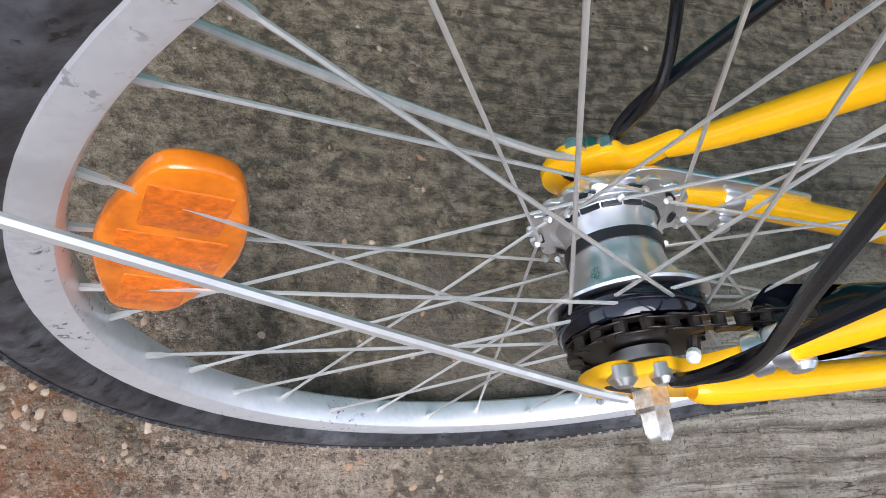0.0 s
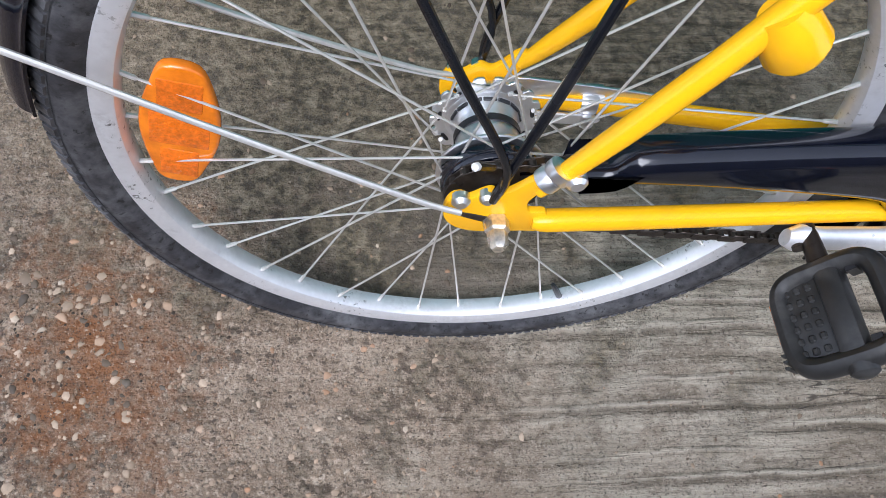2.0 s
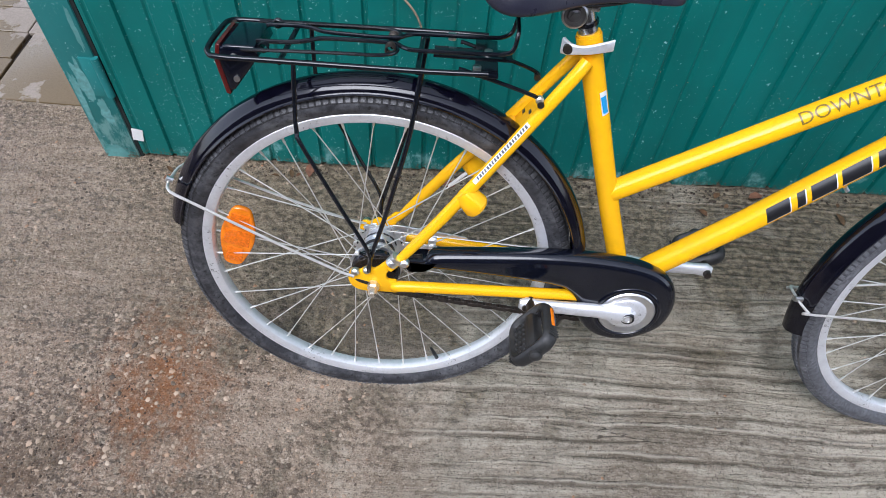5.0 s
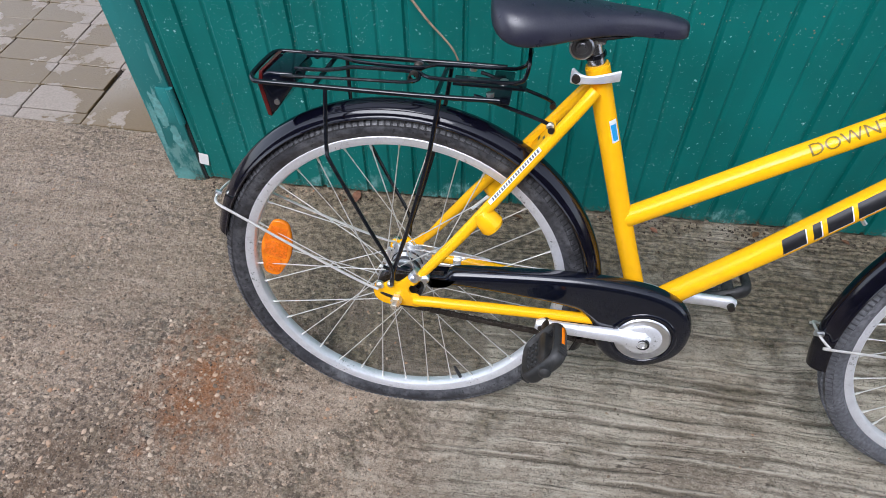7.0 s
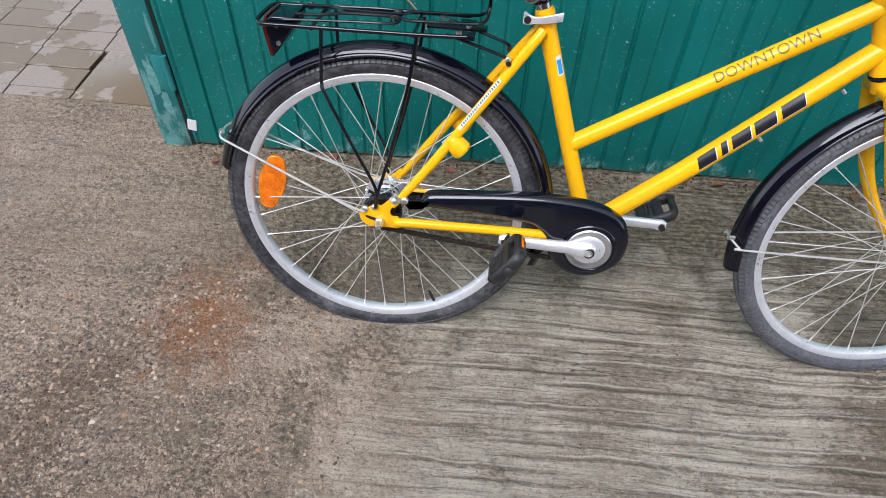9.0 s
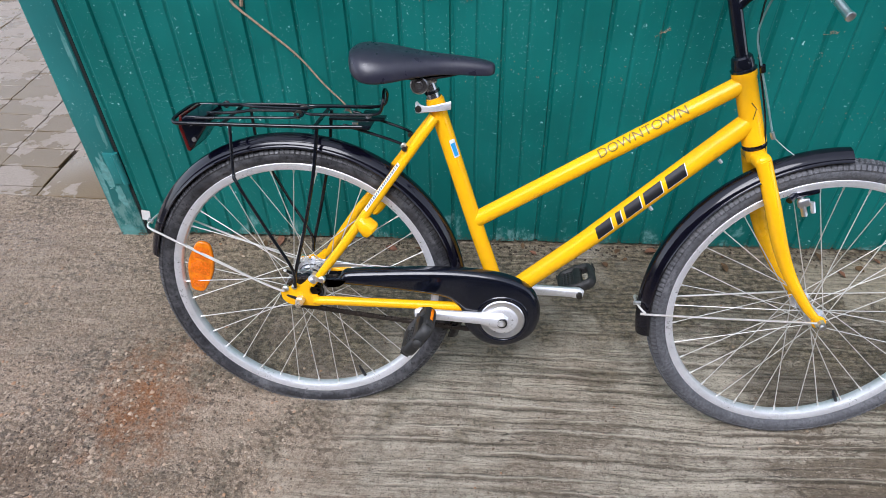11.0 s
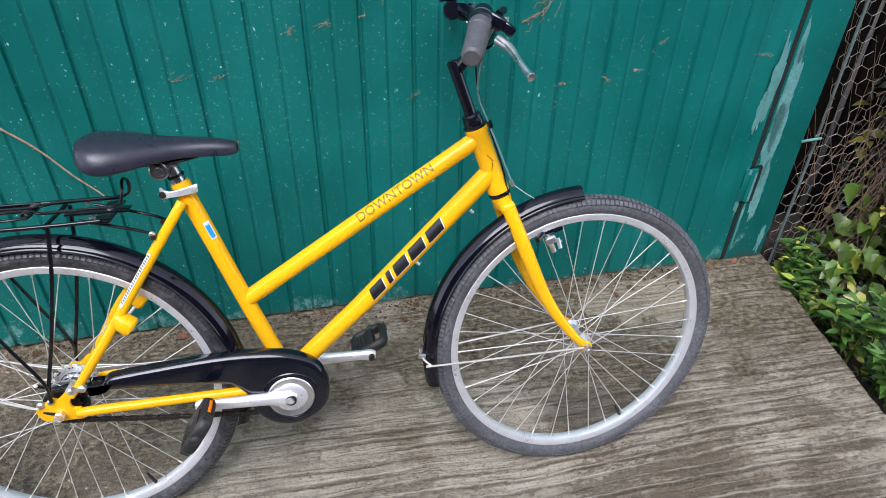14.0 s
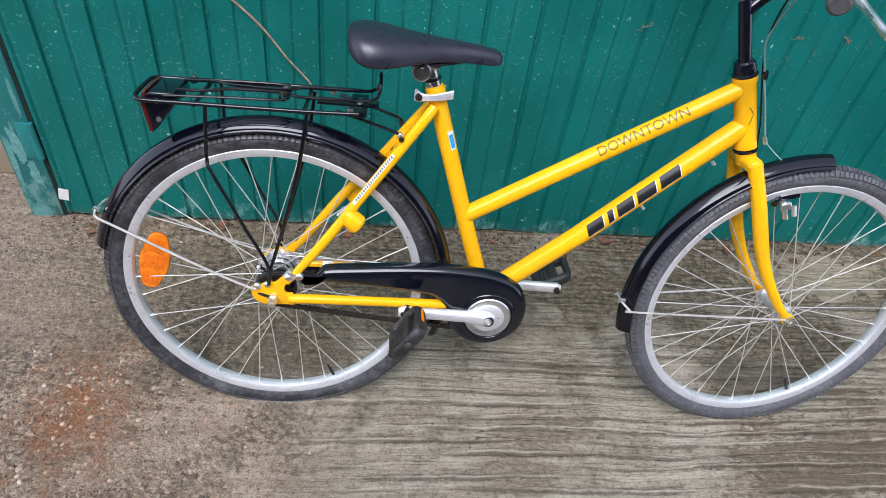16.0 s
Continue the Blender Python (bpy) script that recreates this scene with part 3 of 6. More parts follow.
def apron_height(x, y):
    """Furrows left by the broom, running along the wall, and soft unevenness."""
    z = ground_z(x, y)
    w = 0.004 * noise.noise((x * 1.3, y * 1.7, 3.1)) + 0.0016 * noise.noise((x * 14, y * 16, 9.0))
    k = min(1.0, max(0.0, (x + 0.25) / 0.5)) * (1.0 - 0.85 * min(1.0, max(0.0, (y - 0.28) / 0.14)))
    bend = y + 0.012 * noise.noise((x * 1.1, 0.0, 5.0)) - 0.03 * x
    strength = 0.5 + 0.9 * noise.noise((x * 1.6, y * 3.0, 21.0))
    furrow = noise.noise((x * 2.2, bend * 62.0, 1.7)) + 0.5 * noise.noise((x * 5.0, bend * 130.0, 4.2))
    fine = noise.noise((x * 9.0, bend * 190.0, 8.8))
    return z + w + k * max(0.15, strength) * (0.0066 * furrow + 0.0028 * fine) + (1 - k) * 0.0016 * noise.noise((x * 60, y * 60, 2.0))


def slab_edge_x(y):
    return 1.862 + 0.06 * max(0.0, 0.02 - y) + 0.006 * noise.noise((y * 9, 2.0, 0.0)) + 0.004 * noise.noise((y * 40, 5.0, 0.0))


def apron_shape():
    xs = np.concatenate([np.linspace(-4.0, -1.2, 15)[:-1], np.linspace(-1.2, -0.3, 110)[:-1], np.linspace(-0.3, 1.0, 240)])
    ys = np.concatenate([np.linspace(-3.0, -0.62, 14)[:-1], np.linspace(-0.62, 0.62, 520)])
    v, f = [], []
    for y in ys:
        edge = slab_edge_x(float(y))
        for i, x in enumerate(xs):
            q = float(x)
            if q > -0.3:
                q = -0.3 + (q + 0.3) / 1.3 * (edge + 0.3)
            v.append((q, float(y), apron_height(q, float(y))))
    k, r = len(xs), len(ys)
    for j in range(r - 1):
        for i in range(k - 1):
            f.append((j * k + i, j * k + i + 1, (j + 1) * k + i + 1, (j + 1) * k + i))
    # the broken edge goes down to the soil
    base = len(v)
    for j in range(r):
        x, y, z = v[j * k + k - 1]
        v += [(x + 0.006, y, z - 0.006), (x + 0.002, y, z - 0.16)]
    for j in range(r - 1):
        a, b, c, d = j * k + k - 1, (j + 1) * k + k - 1, base + 2 * j, base + 2 * j + 2
        f += [(a, c, d, b), (c, c + 1, d + 1, d)]
    return v, f


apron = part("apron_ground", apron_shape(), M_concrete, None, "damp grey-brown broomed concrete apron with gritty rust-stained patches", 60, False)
tagged(apron, "", "ground", "", "structure")


def soil_shape():
    v, f = [], []
    xs = [-60, -20, -6, -4.02] + [1.7 + 0.05 * i for i in range(40)] + [6, 20, 60]
    ys = [-60, -20, -6, -3.05] + [-0.8 + 0.08 * i for i in range(30)] + [3, 6, 20, 60]
    for y in ys:
        for x in xs:
            v.append((x, y, ground_z(x, min(max(y, -3), 1.0)) - 0.10 + 0.02 * noise.noise((x * 6, y * 6, 0.5))))
    k = len(xs)
    for j in range(len(ys) - 1):
        for i in range(k - 1):
            f.append((j * k + i, j * k + i + 1, (j + 1) * k + i + 1, (j + 1) * k + i))
    return v, f


tagged(part("ground", soil_shape(), M_soil, None, "dark bare soil round the concrete and the yard", 60, False), "", "ground", "", "structure")


def pebble(x, y, z, s):
    a, tw = rnd.uniform(0, 6.28), rnd.uniform(0.55, 1.0)
    v = []
    for zz, rr in ((0.32, 0.0), (0.18, 0.62), (-0.05, 1.0), (-0.3, 0.7)):
        if rr == 0:
            v.append((x + rnd.uniform(-.2, .2) * s, y, z + zz * s))
            continue
        for i in range(6):
            b = a + i * math.pi / 3
            q = rr * s * rnd.uniform(0.6, 1.3)
            c, d = q * math.cos(b), q * math.sin(b) * tw
            v.append((x + c * math.cos(a) - d * math.sin(a), y + c * math.sin(a) + d * math.cos(a), z + zz * s * tw))
    f = [(0, 1 + i, 1 + (i + 1) % 6) for i in range(6)]
    for k in (1, 7):
        f += [(k + i, k + 6 + i, k + 6 + (i + 1) % 6, k + (i + 1) % 6) for i in range(6)]
    return v, f


def pebbles_shape():
    v, f = [], []
    made = 0
    while made < 15000:
        x, y = rnd.uniform(-1.7, 1.2), rnd.uniform(-0.75, 0.52)
        dense = (1.0 if x < -0.35 else (0.40 if x < 0.0 else 0.045)) * (1.0 if y < 0.05 else 0.35)
        dense *= 0.35 + 1.3 * max(0.0, 0.35 + noise.noise((x * 2.6, y * 2.6, 8.0)))
        if rnd.random() > dense:
            continue
        near = max(0.0, 1 - abs(x + 0.50 - 0.55 * y) / 0.30) if y < 0.1 else 0.0
        s = 0.0010 + (0.0052 + 0.0028 * near) * rnd.random() ** (3.2 - 0.9 * near)
        a, b = pebble(x, y, apron_height(x, y) + -0.05 * s, s)
        k = len(v)
        v += a
        f += [tuple(i + k for i in q) for q in b]
        made += 1
    return v, f


tagged(part("pebbles", pebbles_shape(), M_pebbles, None, "loose pale and brown pebbles and grit trodden into concrete", 80, False), "", "pebbles", "", "stuff")


def crumbs_shape():
    """Crumbs of earth strewn down the rusty trail and gathered along the foot of the door."""
    v, f = [], []
    for i in range(1700):
        y = rnd.uniform(-0.72, 0.02)
        x = -0.50 + 0.55 * y + rnd.gauss(0, 0.10)
        s = 0.0010 + 0.0034 * rnd.random() ** 2.4
        a, b = pebble(x, y, apron_height(x, y) - 0.1 * s, s)
        k = len(v)
        v += a
        f += [tuple(j + k for j in q) for q in b]
    for i in range(1500):
        x = rnd.uniform(-0.62, 1.82)
        if noise.noise((x * 5.0, 0.0, 13.0)) < rnd.uniform(-0.5, 0.5):
            continue
        y = wall_y(x) - 0.012 - abs(rnd.gauss(0, 0.028))
        s = 0.0014 + 0.0042 * rnd.random() ** 2.2
        a, b = pebble(x, y, apron_height(x, y), s)
        k = len(v)
        v += a
        f += [tuple(i + k for i in q) for q in b]
    return v, f


tagged(part("earth_crumbs", crumbs_shape(), M_crumb, None, "dark crumbs of earth on the rusty trail and along the door", 80, False), "", "earth", "", "stuff")


# ---- the garage door and its frame ----
DOOR_L, DOOR_R, END_L, END_R, TOP = -0.620, 1.718, -0.706, 1.858, 2.12
door = thing("door_1", "green corrugated steel garage door, splashed and flaking at the foot", "garage door", ASKEW)
tagged(door, "", "", "", "structure")


def sheet_shape():
    """Pressed steel sheet: flat strips between deep and shallow grooves."""
    pitch, depth = 0.1172, 0.012
    prof, x = [], 0.511 - 10 * pitch
    line = []
    while x < DOOR_R:
        line += [(x - 0.0065, -depth), (x - 0.0028, -depth + 0.0068), (x + 0.0028, -depth + 0.0068), (x + 0.0065, -depth),
                 (x + 0.0526, -depth), (x + 0.0570, -depth + 0.0034), (x + 0.0602, -depth + 0.0034), (x + 0.0646, -depth)]
        x += pitch
    line = [(DOOR_L + 0.004, -depth)] + [q for q in line if DOOR_L + 0.01 < q[0] < DOOR_R - 0.03] + [(DOOR_R - 0.004, -depth)]
    zs = [0.0, 0.004, 0.012, 0.03, 0.07, 0.2, 0.5, 0.9, 1.3, TOP - 0.06]
    v, f = [], []
    for a, z in enumerate(zs):
        for b, (x, y) in enumerate(line):
            dent = 0.0035 * noise.noise((x * 2.0, z * 2.3, 0.4)) * min(1.0, z * 4)
            foot = 0.060 + 0.006 * noise.noise((x * 7, 0, 3.0)) + 0.004 * noise.noise((x * 40, 0, 3.0))
            v.append((x, WALL + 0.006 + y + dent, z + foot))
    k = len(line)
    for a in range(len(zs) - 1):
        for b in range(k - 1):
            f.append((a * k + b, a * k + b + 1, (a + 1) * k + b + 1, (a + 1) * k + b))
    back = len(v)
    v += [(x, y + 0.0018, z) for x, y, z in v]
    f += [tuple(i + back for i in reversed(q)) for q in f]
    for b in range(k - 1):
        f.append((b, b + back, b + 1 + back, b + 1))
    return v, f


part("sheet", sheet_shape(), M_door, door, "dark green ribbed sheet with pale splashes", 20, False)
part("backing", block((DOOR_R - DOOR_L, 0.03, TOP - 0.09), Matrix.Translation(((DOOR_L + DOOR_R) / 2, WALL + 0.045, TOP / 2 + 0.05)), 0.003), M_gap_shade, door)
part("sill", block((DOOR_R - DOOR_L, 0.02, 0.05), Matrix.Translation(((DOOR_L + DOOR_R) / 2, WALL + 0.028, 0.072)), 0.002), M_rustsill, door, "rusty dark sill under the sheet")
# right-hand frame strip, the seam beside the door and its hinge
frame_r = thing("door_frame_right", "green steel frame strip with scraped pale patch beside the door", "door frame", ASKEW)
tagged(frame_r, "", "", "", "structure")
part("strip", block((END_R - DOOR_R - 0.013, 0.05, TOP + 0.02), Matrix.Translation(((END_R + DOOR_R + 0.013) / 2, WALL + 0.020, 0.052 + TOP / 2)), 0.004), M_door, frame_r)
# the gap is filled almost flush; its shade is the strip's colour
for z0, z1, x0 in ((0.055, 0.272, 0.0), (0.388, TOP, 0.0)):
    part("seam", block((0.0125, 0.03, z1 - z0), Matrix.Translation((DOOR_R + 0.005 + x0, WALL + 0.0105, (z0 + z1) / 2))), M_gap_shade, frame_r, "near-black strip filling the gap beside the door as its shade")
part("seam", joined(block((0.0100, 0.0040, 0.116), Matrix.Translation((DOOR_R + 0.0300, WALL - 0.0072, 0.330))), block((0.028, 0.0040, 0.0085), Matrix.Translation((DOOR_R + 0.0160, WALL - 0.0072, 0.270))),
                    block((0.024, 0.0040, 0.0075), Matrix.Translation((DOOR_R + 0.0180, WALL - 0.0072, 0.3905)))), M_gap_shade, frame_r, "near-black strips laid round the hinge as the notch's shade")


def patch_shape(cx, cz, w, h, y, seed, ragged=0.3, n=40):
    """A ragged flake of bare primer, a film on the paint."""
    v = [(cx, y, cz)]
    for i in range(n):
        a = 2 * math.pi * i / n
        q = 1 + ragged * noise.noise((math.cos(a) * 2 + seed, math.sin(a) * 2, seed)) + 0.5 * ragged * noise.noise((math.cos(a) * 8, math.sin(a) * 8, seed))
        v.append((cx + w / 2 * q * math.cos(a), y, cz + h / 2 * q * math.sin(a)))
    return v, [(0, 1 + i, 1 + (i + 1) % n) for i in range(n)]


for cx, cz, w, h, sd, rag in ((DOOR_R + 0.034, 0.585, 0.036, 0.30, 3.0, 0.35), (DOOR_R + 0.038, 0.470, 0.046, 0.22, 13.0, 0.35), (DOOR_R + 0.050, 0.300, 0.030, 0.20, 23.0, 0.45), (DOOR_R + 0.026, 0.74, 0.018, 0.12, 33.0, 0.5), (DOOR_R + 0.116, 0.12, 0.018, 0.10, 8.0, 0.6), (DOOR_R + 0.020, 0.20, 0.008, 0.20, 18.0, 0.5)):
    part("bare_patch", patch_shape(cx, cz, w, h, WALL - 0.0062, sd, rag, 90), M_primer, frame_r, "bare pale primer patch")
for cx, cz, w, h, sd in ((DOOR_R - 0.018, 0.640, 0.028, 0.22, 5.0), (DOOR_R - 0.034, 0.560, 0.022, 0.12, 15.0), (DOOR_R - 0.010, 0.30, 0.014, 0.16, 25.0)):
    part("bare_patch", patch_shape(cx, cz, w, h, WALL - 0.0072, sd, 0.45, 90), M_primer, door, "bare pale primer patch")
for z0, back in ((0.330, 0.004), (1.12, 0.0)):
    part("hinge", joined(tube([(DOOR_R + 0.012, WALL - 0.010, z0 - 0.054), (DOOR_R + 0.012, WALL - 0.010, z0 + 0.054)], 0.0095, 12), block((0.024, 0.004, 0.106), Matrix.Translation((DOOR_R - 0.004, WALL - 0.0085, z0)), 0.001)), M_door, frame_r, "painted steel butt hinge, scuffed pale")
    part("hinge_scuff", joined(block((0.007, 0.0008, 0.094), Matrix.Translation((DOOR_R + 0.0120, WALL - 0.0196, z0)), 0.0003, 1), block((0.010, 0.0008, 0.016), Matrix.Translation((DOOR_R - 0.002, WALL - 0.0109, z0 + 0.044)), 0.0003, 1)), M_primer, frame_r, "bare pale scuff on the hinge")
# left post at the yard corner
post = thing("door_post_left", "pale green painted steel post, scuffed and chipped at the foot", "door post", ASKEW)
tagged(post, "", "", "", "structure")
part("post_body", block((0.079, 0.06, TOP + 0.06), Matrix.Translation((END_L + 0.0400, WALL + 0.021, 0.022 + TOP / 2)), 0.003), M_post, post)
# this seam too is a solid strip coloured as shade
part("seam", block((0.0085, 0.03, TOP), Matrix.Translation((DOOR_L - 0.0025, WALL + 0.0105, 0.05 + TOP / 2))), M_gap_shade, post)
part("hinge", joined(tube([(DOOR_L - 0.006, WALL - 0.010, 0.235), (DOOR_L - 0.006, WALL - 0.010, 0.335)], 0.008, 12),
                     block((0.03, 0.004, 0.10), Matrix.Translation((DOOR_L - 0.024, WALL - 0.0105, 0.285)), 0.001)), M_post, post, "painted steel hinge")
for cx, cz, w, h, sd in ((END_L + 0.050, 0.19, 0.022, 0.07, 1.0), (END_L + 0.034, 0.27, 0.026, 0.11, 7.0), (END_L + 0.034, 0.06, 0.05, 0.06, 9.0), (DOOR_L - 0.018, 0.40, 0.010, 0.10, 4.0), (DOOR_L - 0.016, 0.62, 0.010, 0.12, 14.0), (END_L + 0.012, 0.22, 0.014, 0.14, 24.0)):
    part("bare_patch", patch_shape(cx, cz, w, h, WALL - 0.0095, sd, 0.5, 60), M_primer, post, "bare pale primer patch")
part("paper_sticker", block((0.024, 0.001, 0.036), Matrix.Translation((-0.609, WALL - 0.0075, 0.122)) @ pose(0, 0, 0, 0, 12, 0)), M_white, door, "small white paper sticker")

# the rest of the garage, to close the place
# an unseen wall added behind the yard to cut low sky from reflections
sky_block = new("wall_south", mesh_of("wall_south", block((14.0, 0.30, 4.3), Matrix.Translation((0.5, -4.2, 1.90)), 0.01), M_sky_block))
tagged(sky_block, "unseen dull wall added to block the low sky", "wall", kind="structure")
# invented walls and roof, their dark tone standing for shade in the gap
garage = thing("garage", "added plain garage walls and roof, coloured dark for the shaded gap", "garage", ASKEW)
tagged(garage, "", "", "", "structure")
part("side_wall", block((0.10, 3.0, 2.3), Matrix.Translation((END_L + 0.06, WALL + 0.045 + 1.5, 1.15))), M_render_shade, garage)
part("side_wall", block((0.10, 3.0, 2.3), Matrix.Translation((END_R - 0.06, WALL + 0.048 + 1.5, 1.15))), M_render_shade, garage)
part("lintel", block((END_R - END_L, 0.12, 0.30), Matrix.Translation(((END_L + END_R) / 2, WALL + 0.07, 2.36))), M_door, garage)
part("roof", block((END_R - END_L + 0.1, 3.2, 0.10), Matrix.Translation(((END_L + END_R) / 2, WALL + 1.55, 2.57))), M_render_shade, garage)


# ---- yard paving past the corner ----
pavement = thing("pavement", "half-wet grey paving blocks laid in courses", "pavement")
tagged(pavement, "", "", "", "structure")
part("bedding", block((6.0, 4.0, 0.05), Matrix.Translation((END_L - 3.01, 0.628 + 2.0, 0.030)) , 0.002), M_soil, pavement)
part("kerb_slab", block((0.298, 0.262, 0.05), Matrix.Translation((-0.899, 0.753, 0.042)), 0.003), M_paver, pavement, "plain concrete infill slab")


def dry_vine(name, pts, r, label):
    pts = [(*on_wall(x, z), y) for x, y, z in pts]
    ob = part(name, tube(spline([(x, y, z) for x, z, y in pts], 8), r, 6), M_vine, None, label)
    ob.matrix_world = ASKEW
    return tagged(ob, "", "dry vine")


def wander(a, b, n, amp, seed, y):
    pts = []
    for i in range(n + 1):
        t = i / n
        pts.append((a[0] + (b[0] - a[0]) * t + amp * noise.noise((t * 6, seed, 0)), y + 0.003 * noise.noise((t * 5, seed, 9)), a[1] + (b[1] - a[1]) * t + amp * noise.noise((t * 6, seed, 5))))
    return pts


dry_vine("dry_vine", [(-0.2105, WALL - 0.008, 0.716), (-0.2060, WALL - 0.010, 0.738), (-0.2105, WALL - 0.010, 0.753), (-0.2240, WALL - 0.009, 0.741), (-0.2330, WALL - 0.008, 0.726), (-0.217, WALL - 0.008, 0.706), (-0.182, WALL - 0.008, 0.675), (-0.10, WALL - 0.008, 0.600), (-0.045, WALL - 0.009, 0.528), (0.005, WALL - 0.008, 0.469), (0.022, WALL - 0.006, 0.43)], (0.0042, 0.0018), "bare brown vine stem clinging to the green door")
broken = joined(tube(spline([(x, WALL - 0.008, z) for x, z in ((-0.225, 0.778), (-0.221, 0.810), (-0.213, 0.838), (-0.191, 0.833), (-0.180, 0.851), (-0.170, 0.872))], 6), 0.0034, 6),
                tube(spline([(x, WALL - 0.009, z) for x, z in ((-0.210, 0.836), (-0.202, 0.824), (-0.188, 0.812), (-0.175, 0.806))], 6), (0.0040, 0.0024), 6),
                tube(spline([(x, WALL - 0.009, z) for x, z in ((-0.200, 0.824), (-0.185, 0.820), (-0.168, 0.824))], 6), (0.0026, 0.0012), 6))
tagged(part("dry_vine", broken, M_creeper, None, "broken forked piece of dry reddish creeper on the door"), "", "dry vine").matrix_world = ASKEW @ Matrix.Translation((0.028, 0, 0.012))
# remains of creeper: short twiggy scraps stuck to the sheet
scraps = [((1.087, 0.934), (1.001, 0.828)), ((1.052, 0.876), (0.985, 0.812)), ((1.19, 0.975), (1.215, 0.993)), ((1.30, 1.075), (1.345, 1.10)), ((1.455, 0.915), (1.500, 0.955)),
          ((1.52, 0.995), (1.535, 1.03)), ((1.56, 1.02), (1.58, 1.03)), ((1.565, 1.085), (1.60, 1.10)), ((1.41, 0.90), (1.44, 0.912)), ((1.20, 0.70), (1.225, 0.67)), ((1.08, 0.68), (1.135, 0.69)),
          ((1.275, 0.712), (1.31, 0.71)), ((1.33, 0.77), (1.355, 0.79)), ((1.59, 0.735), (1.64, 0.73)), ((0.80, 1.09), (0.87, 1.05)), ((0.72, 0.66), (0.76, 0.69)), ((0.20, 0.735), (0.26, 0.745)),
          ((0.46, 0.83), (0.50, 0.845)), ((0.30, 0.74), (0.34, 0.75)), ((0.62, 0.86), (0.65, 0.865)), ((0.53, 0.845), (0.57, 0.85))]
for i, (a, b) in enumerate(scraps):
    a, b = on_wall(*a), on_wall(*b)
    strands = []
    for k in range(2 + (3 if i < 2 else 0)):
        o = Vector((rnd.uniform(-.006, .006), rnd.uniform(-.006, .006)))
        q = rnd.uniform(0.0, 0.4)
        p0 = (a[0] + (b[0] - a[0]) * q + o.x, a[1] + (b[1] - a[1]) * q + o.y)
        p1 = (a[0] + (b[0] - a[0]) * rnd.uniform(q + .2, 1.05) + o.y, a[1] + (b[1] - a[1]) * rnd.uniform(q + .2, 1.05) + o.x)
        strands.append(tube(wander(p0, p1, 9, 0.010, i * 3.1 + k, WALL - 0.007), rnd.uniform(0.0003, 0.0007), 5))
    for k in range(5):
        p = rnd.random()
        strands.append(block((0.0030, 0.0014, 0.0020), Matrix.Translation((a[0] + (b[0] - a[0]) * p, WALL - 0.007, a[1] + (b[1] - a[1]) * p)) @ pose(0, 0, 0, 0, rnd.uniform(0, 180), 0), 0.0008, 1))
    twigs, crumbs = strands[:-5], strands[-5:]
    scrap = tagged(part("creeper_scrap", twigs[0], M_creeper, None, "scrap of dry reddish creeper stuck to the green door"), "", "dry creeper", "creeper scraps on the door")
    scrap.matrix_world = ASKEW
    for g in twigs[1:]:
        part("twig", g, M_creeper, scrap)
    for g in crumbs:
        part("bud", g, M_creeper, scrap)


def specks_shape():
    """Tiny dry suckers left on the paint, in loose trails."""
    trails = (((0.15, 0.60), (0.72, 0.56), 60), ((0.20, 0.76), (0.80, 0.90), 34), ((0.95, 0.60), (1.30, 0.66), 26), ((0.85, 0.50), (1.62, 0.46), 46), ((1.20, 0.70), (1.66, 1.10), 40), ((0.95, 0.86), (1.70, 0.62), 30), ((-0.50, 0.30), (0.10, 0.80), 16), ((0.50, 0.36), (1.20, 0.30), 14))
    sh = []
    for a, c, count in trails:
        for k in range(count):
            t = rnd.random()
            x, z = a[0] + (c[0] - a[0]) * t + rnd.gauss(0, 0.015), a[1] + (c[1] - a[1]) * t + rnd.gauss(0, 0.014)
            w = rnd.uniform(0.0010, 0.0030)
            sh.append(block((w, 0.0012, rnd.uniform(0.0008, 0.0015)), Matrix.Translation((x, WALL - 0.0068, z)) @ pose(0, 0, 0, 0, rnd.uniform(0, 180), 0)))
    return joined(*sh)


specks = tagged(part("creeper_specks", specks_shape(), M_creeper, None, "tiny dry reddish suckers of creeper left on the green paint", 60, False), "", "dry creeper", "", "stuff")
specks.matrix_world = ASKEW


# ---- the bicycle: built upright (x ahead, y to its left, z up), then leaned against the door ----
def leaned(centre, lean, heading, drop):
    l, s = radians(lean), radians(heading)
    ahead = Vector((math.cos(s), math.sin(s), 0))
    side = Vector((-math.sin(s) * math.cos(l), math.cos(s) * math.cos(l), -math.sin(l)))
    up = ahead.cross(side)
    m = Matrix((ahead, side, up)).transposed().to_4x4()
    return Matrix.Translation(Vector(centre) - drop * up) @ m


RW = 0.3164                      # height of the rear axle over the bicycle's foot line
BIKE = leaned((-0.0004, 0.0704, 0.2969), 12.85, 0.40, RW)
FRONT = BIKE.inverted() @ leaned((1.0350, 0.0800, 0.3022), 13.74, 3.49, 0.0)
REAR = Matrix.Translation((0, 0, RW))
BB = Vector((0.422, 0.0, 0.281))
bike = thing("bicycle", "yellow step-through city bicycle with black mudguards, leaning on the green door", "bicycle", BIKE)

# tyre and rim sections: (radius, across)
R_NIP = 0.2665


def tyre_shape(m):
    prof = [(0.2800, -0.0105), (0.2850, -0.0135), (0.2905, -0.0178), (0.2975, -0.0203), (0.3050, -0.0196), (0.3105, -0.0172), (0.3145, -0.0125), (0.3165, -0.0060), (0.3170, 0.0)]
    prof = prof + [(r, -y) for r, y in reversed(prof[:-1])]
    return pressed(m, turned(prof, 120, True))


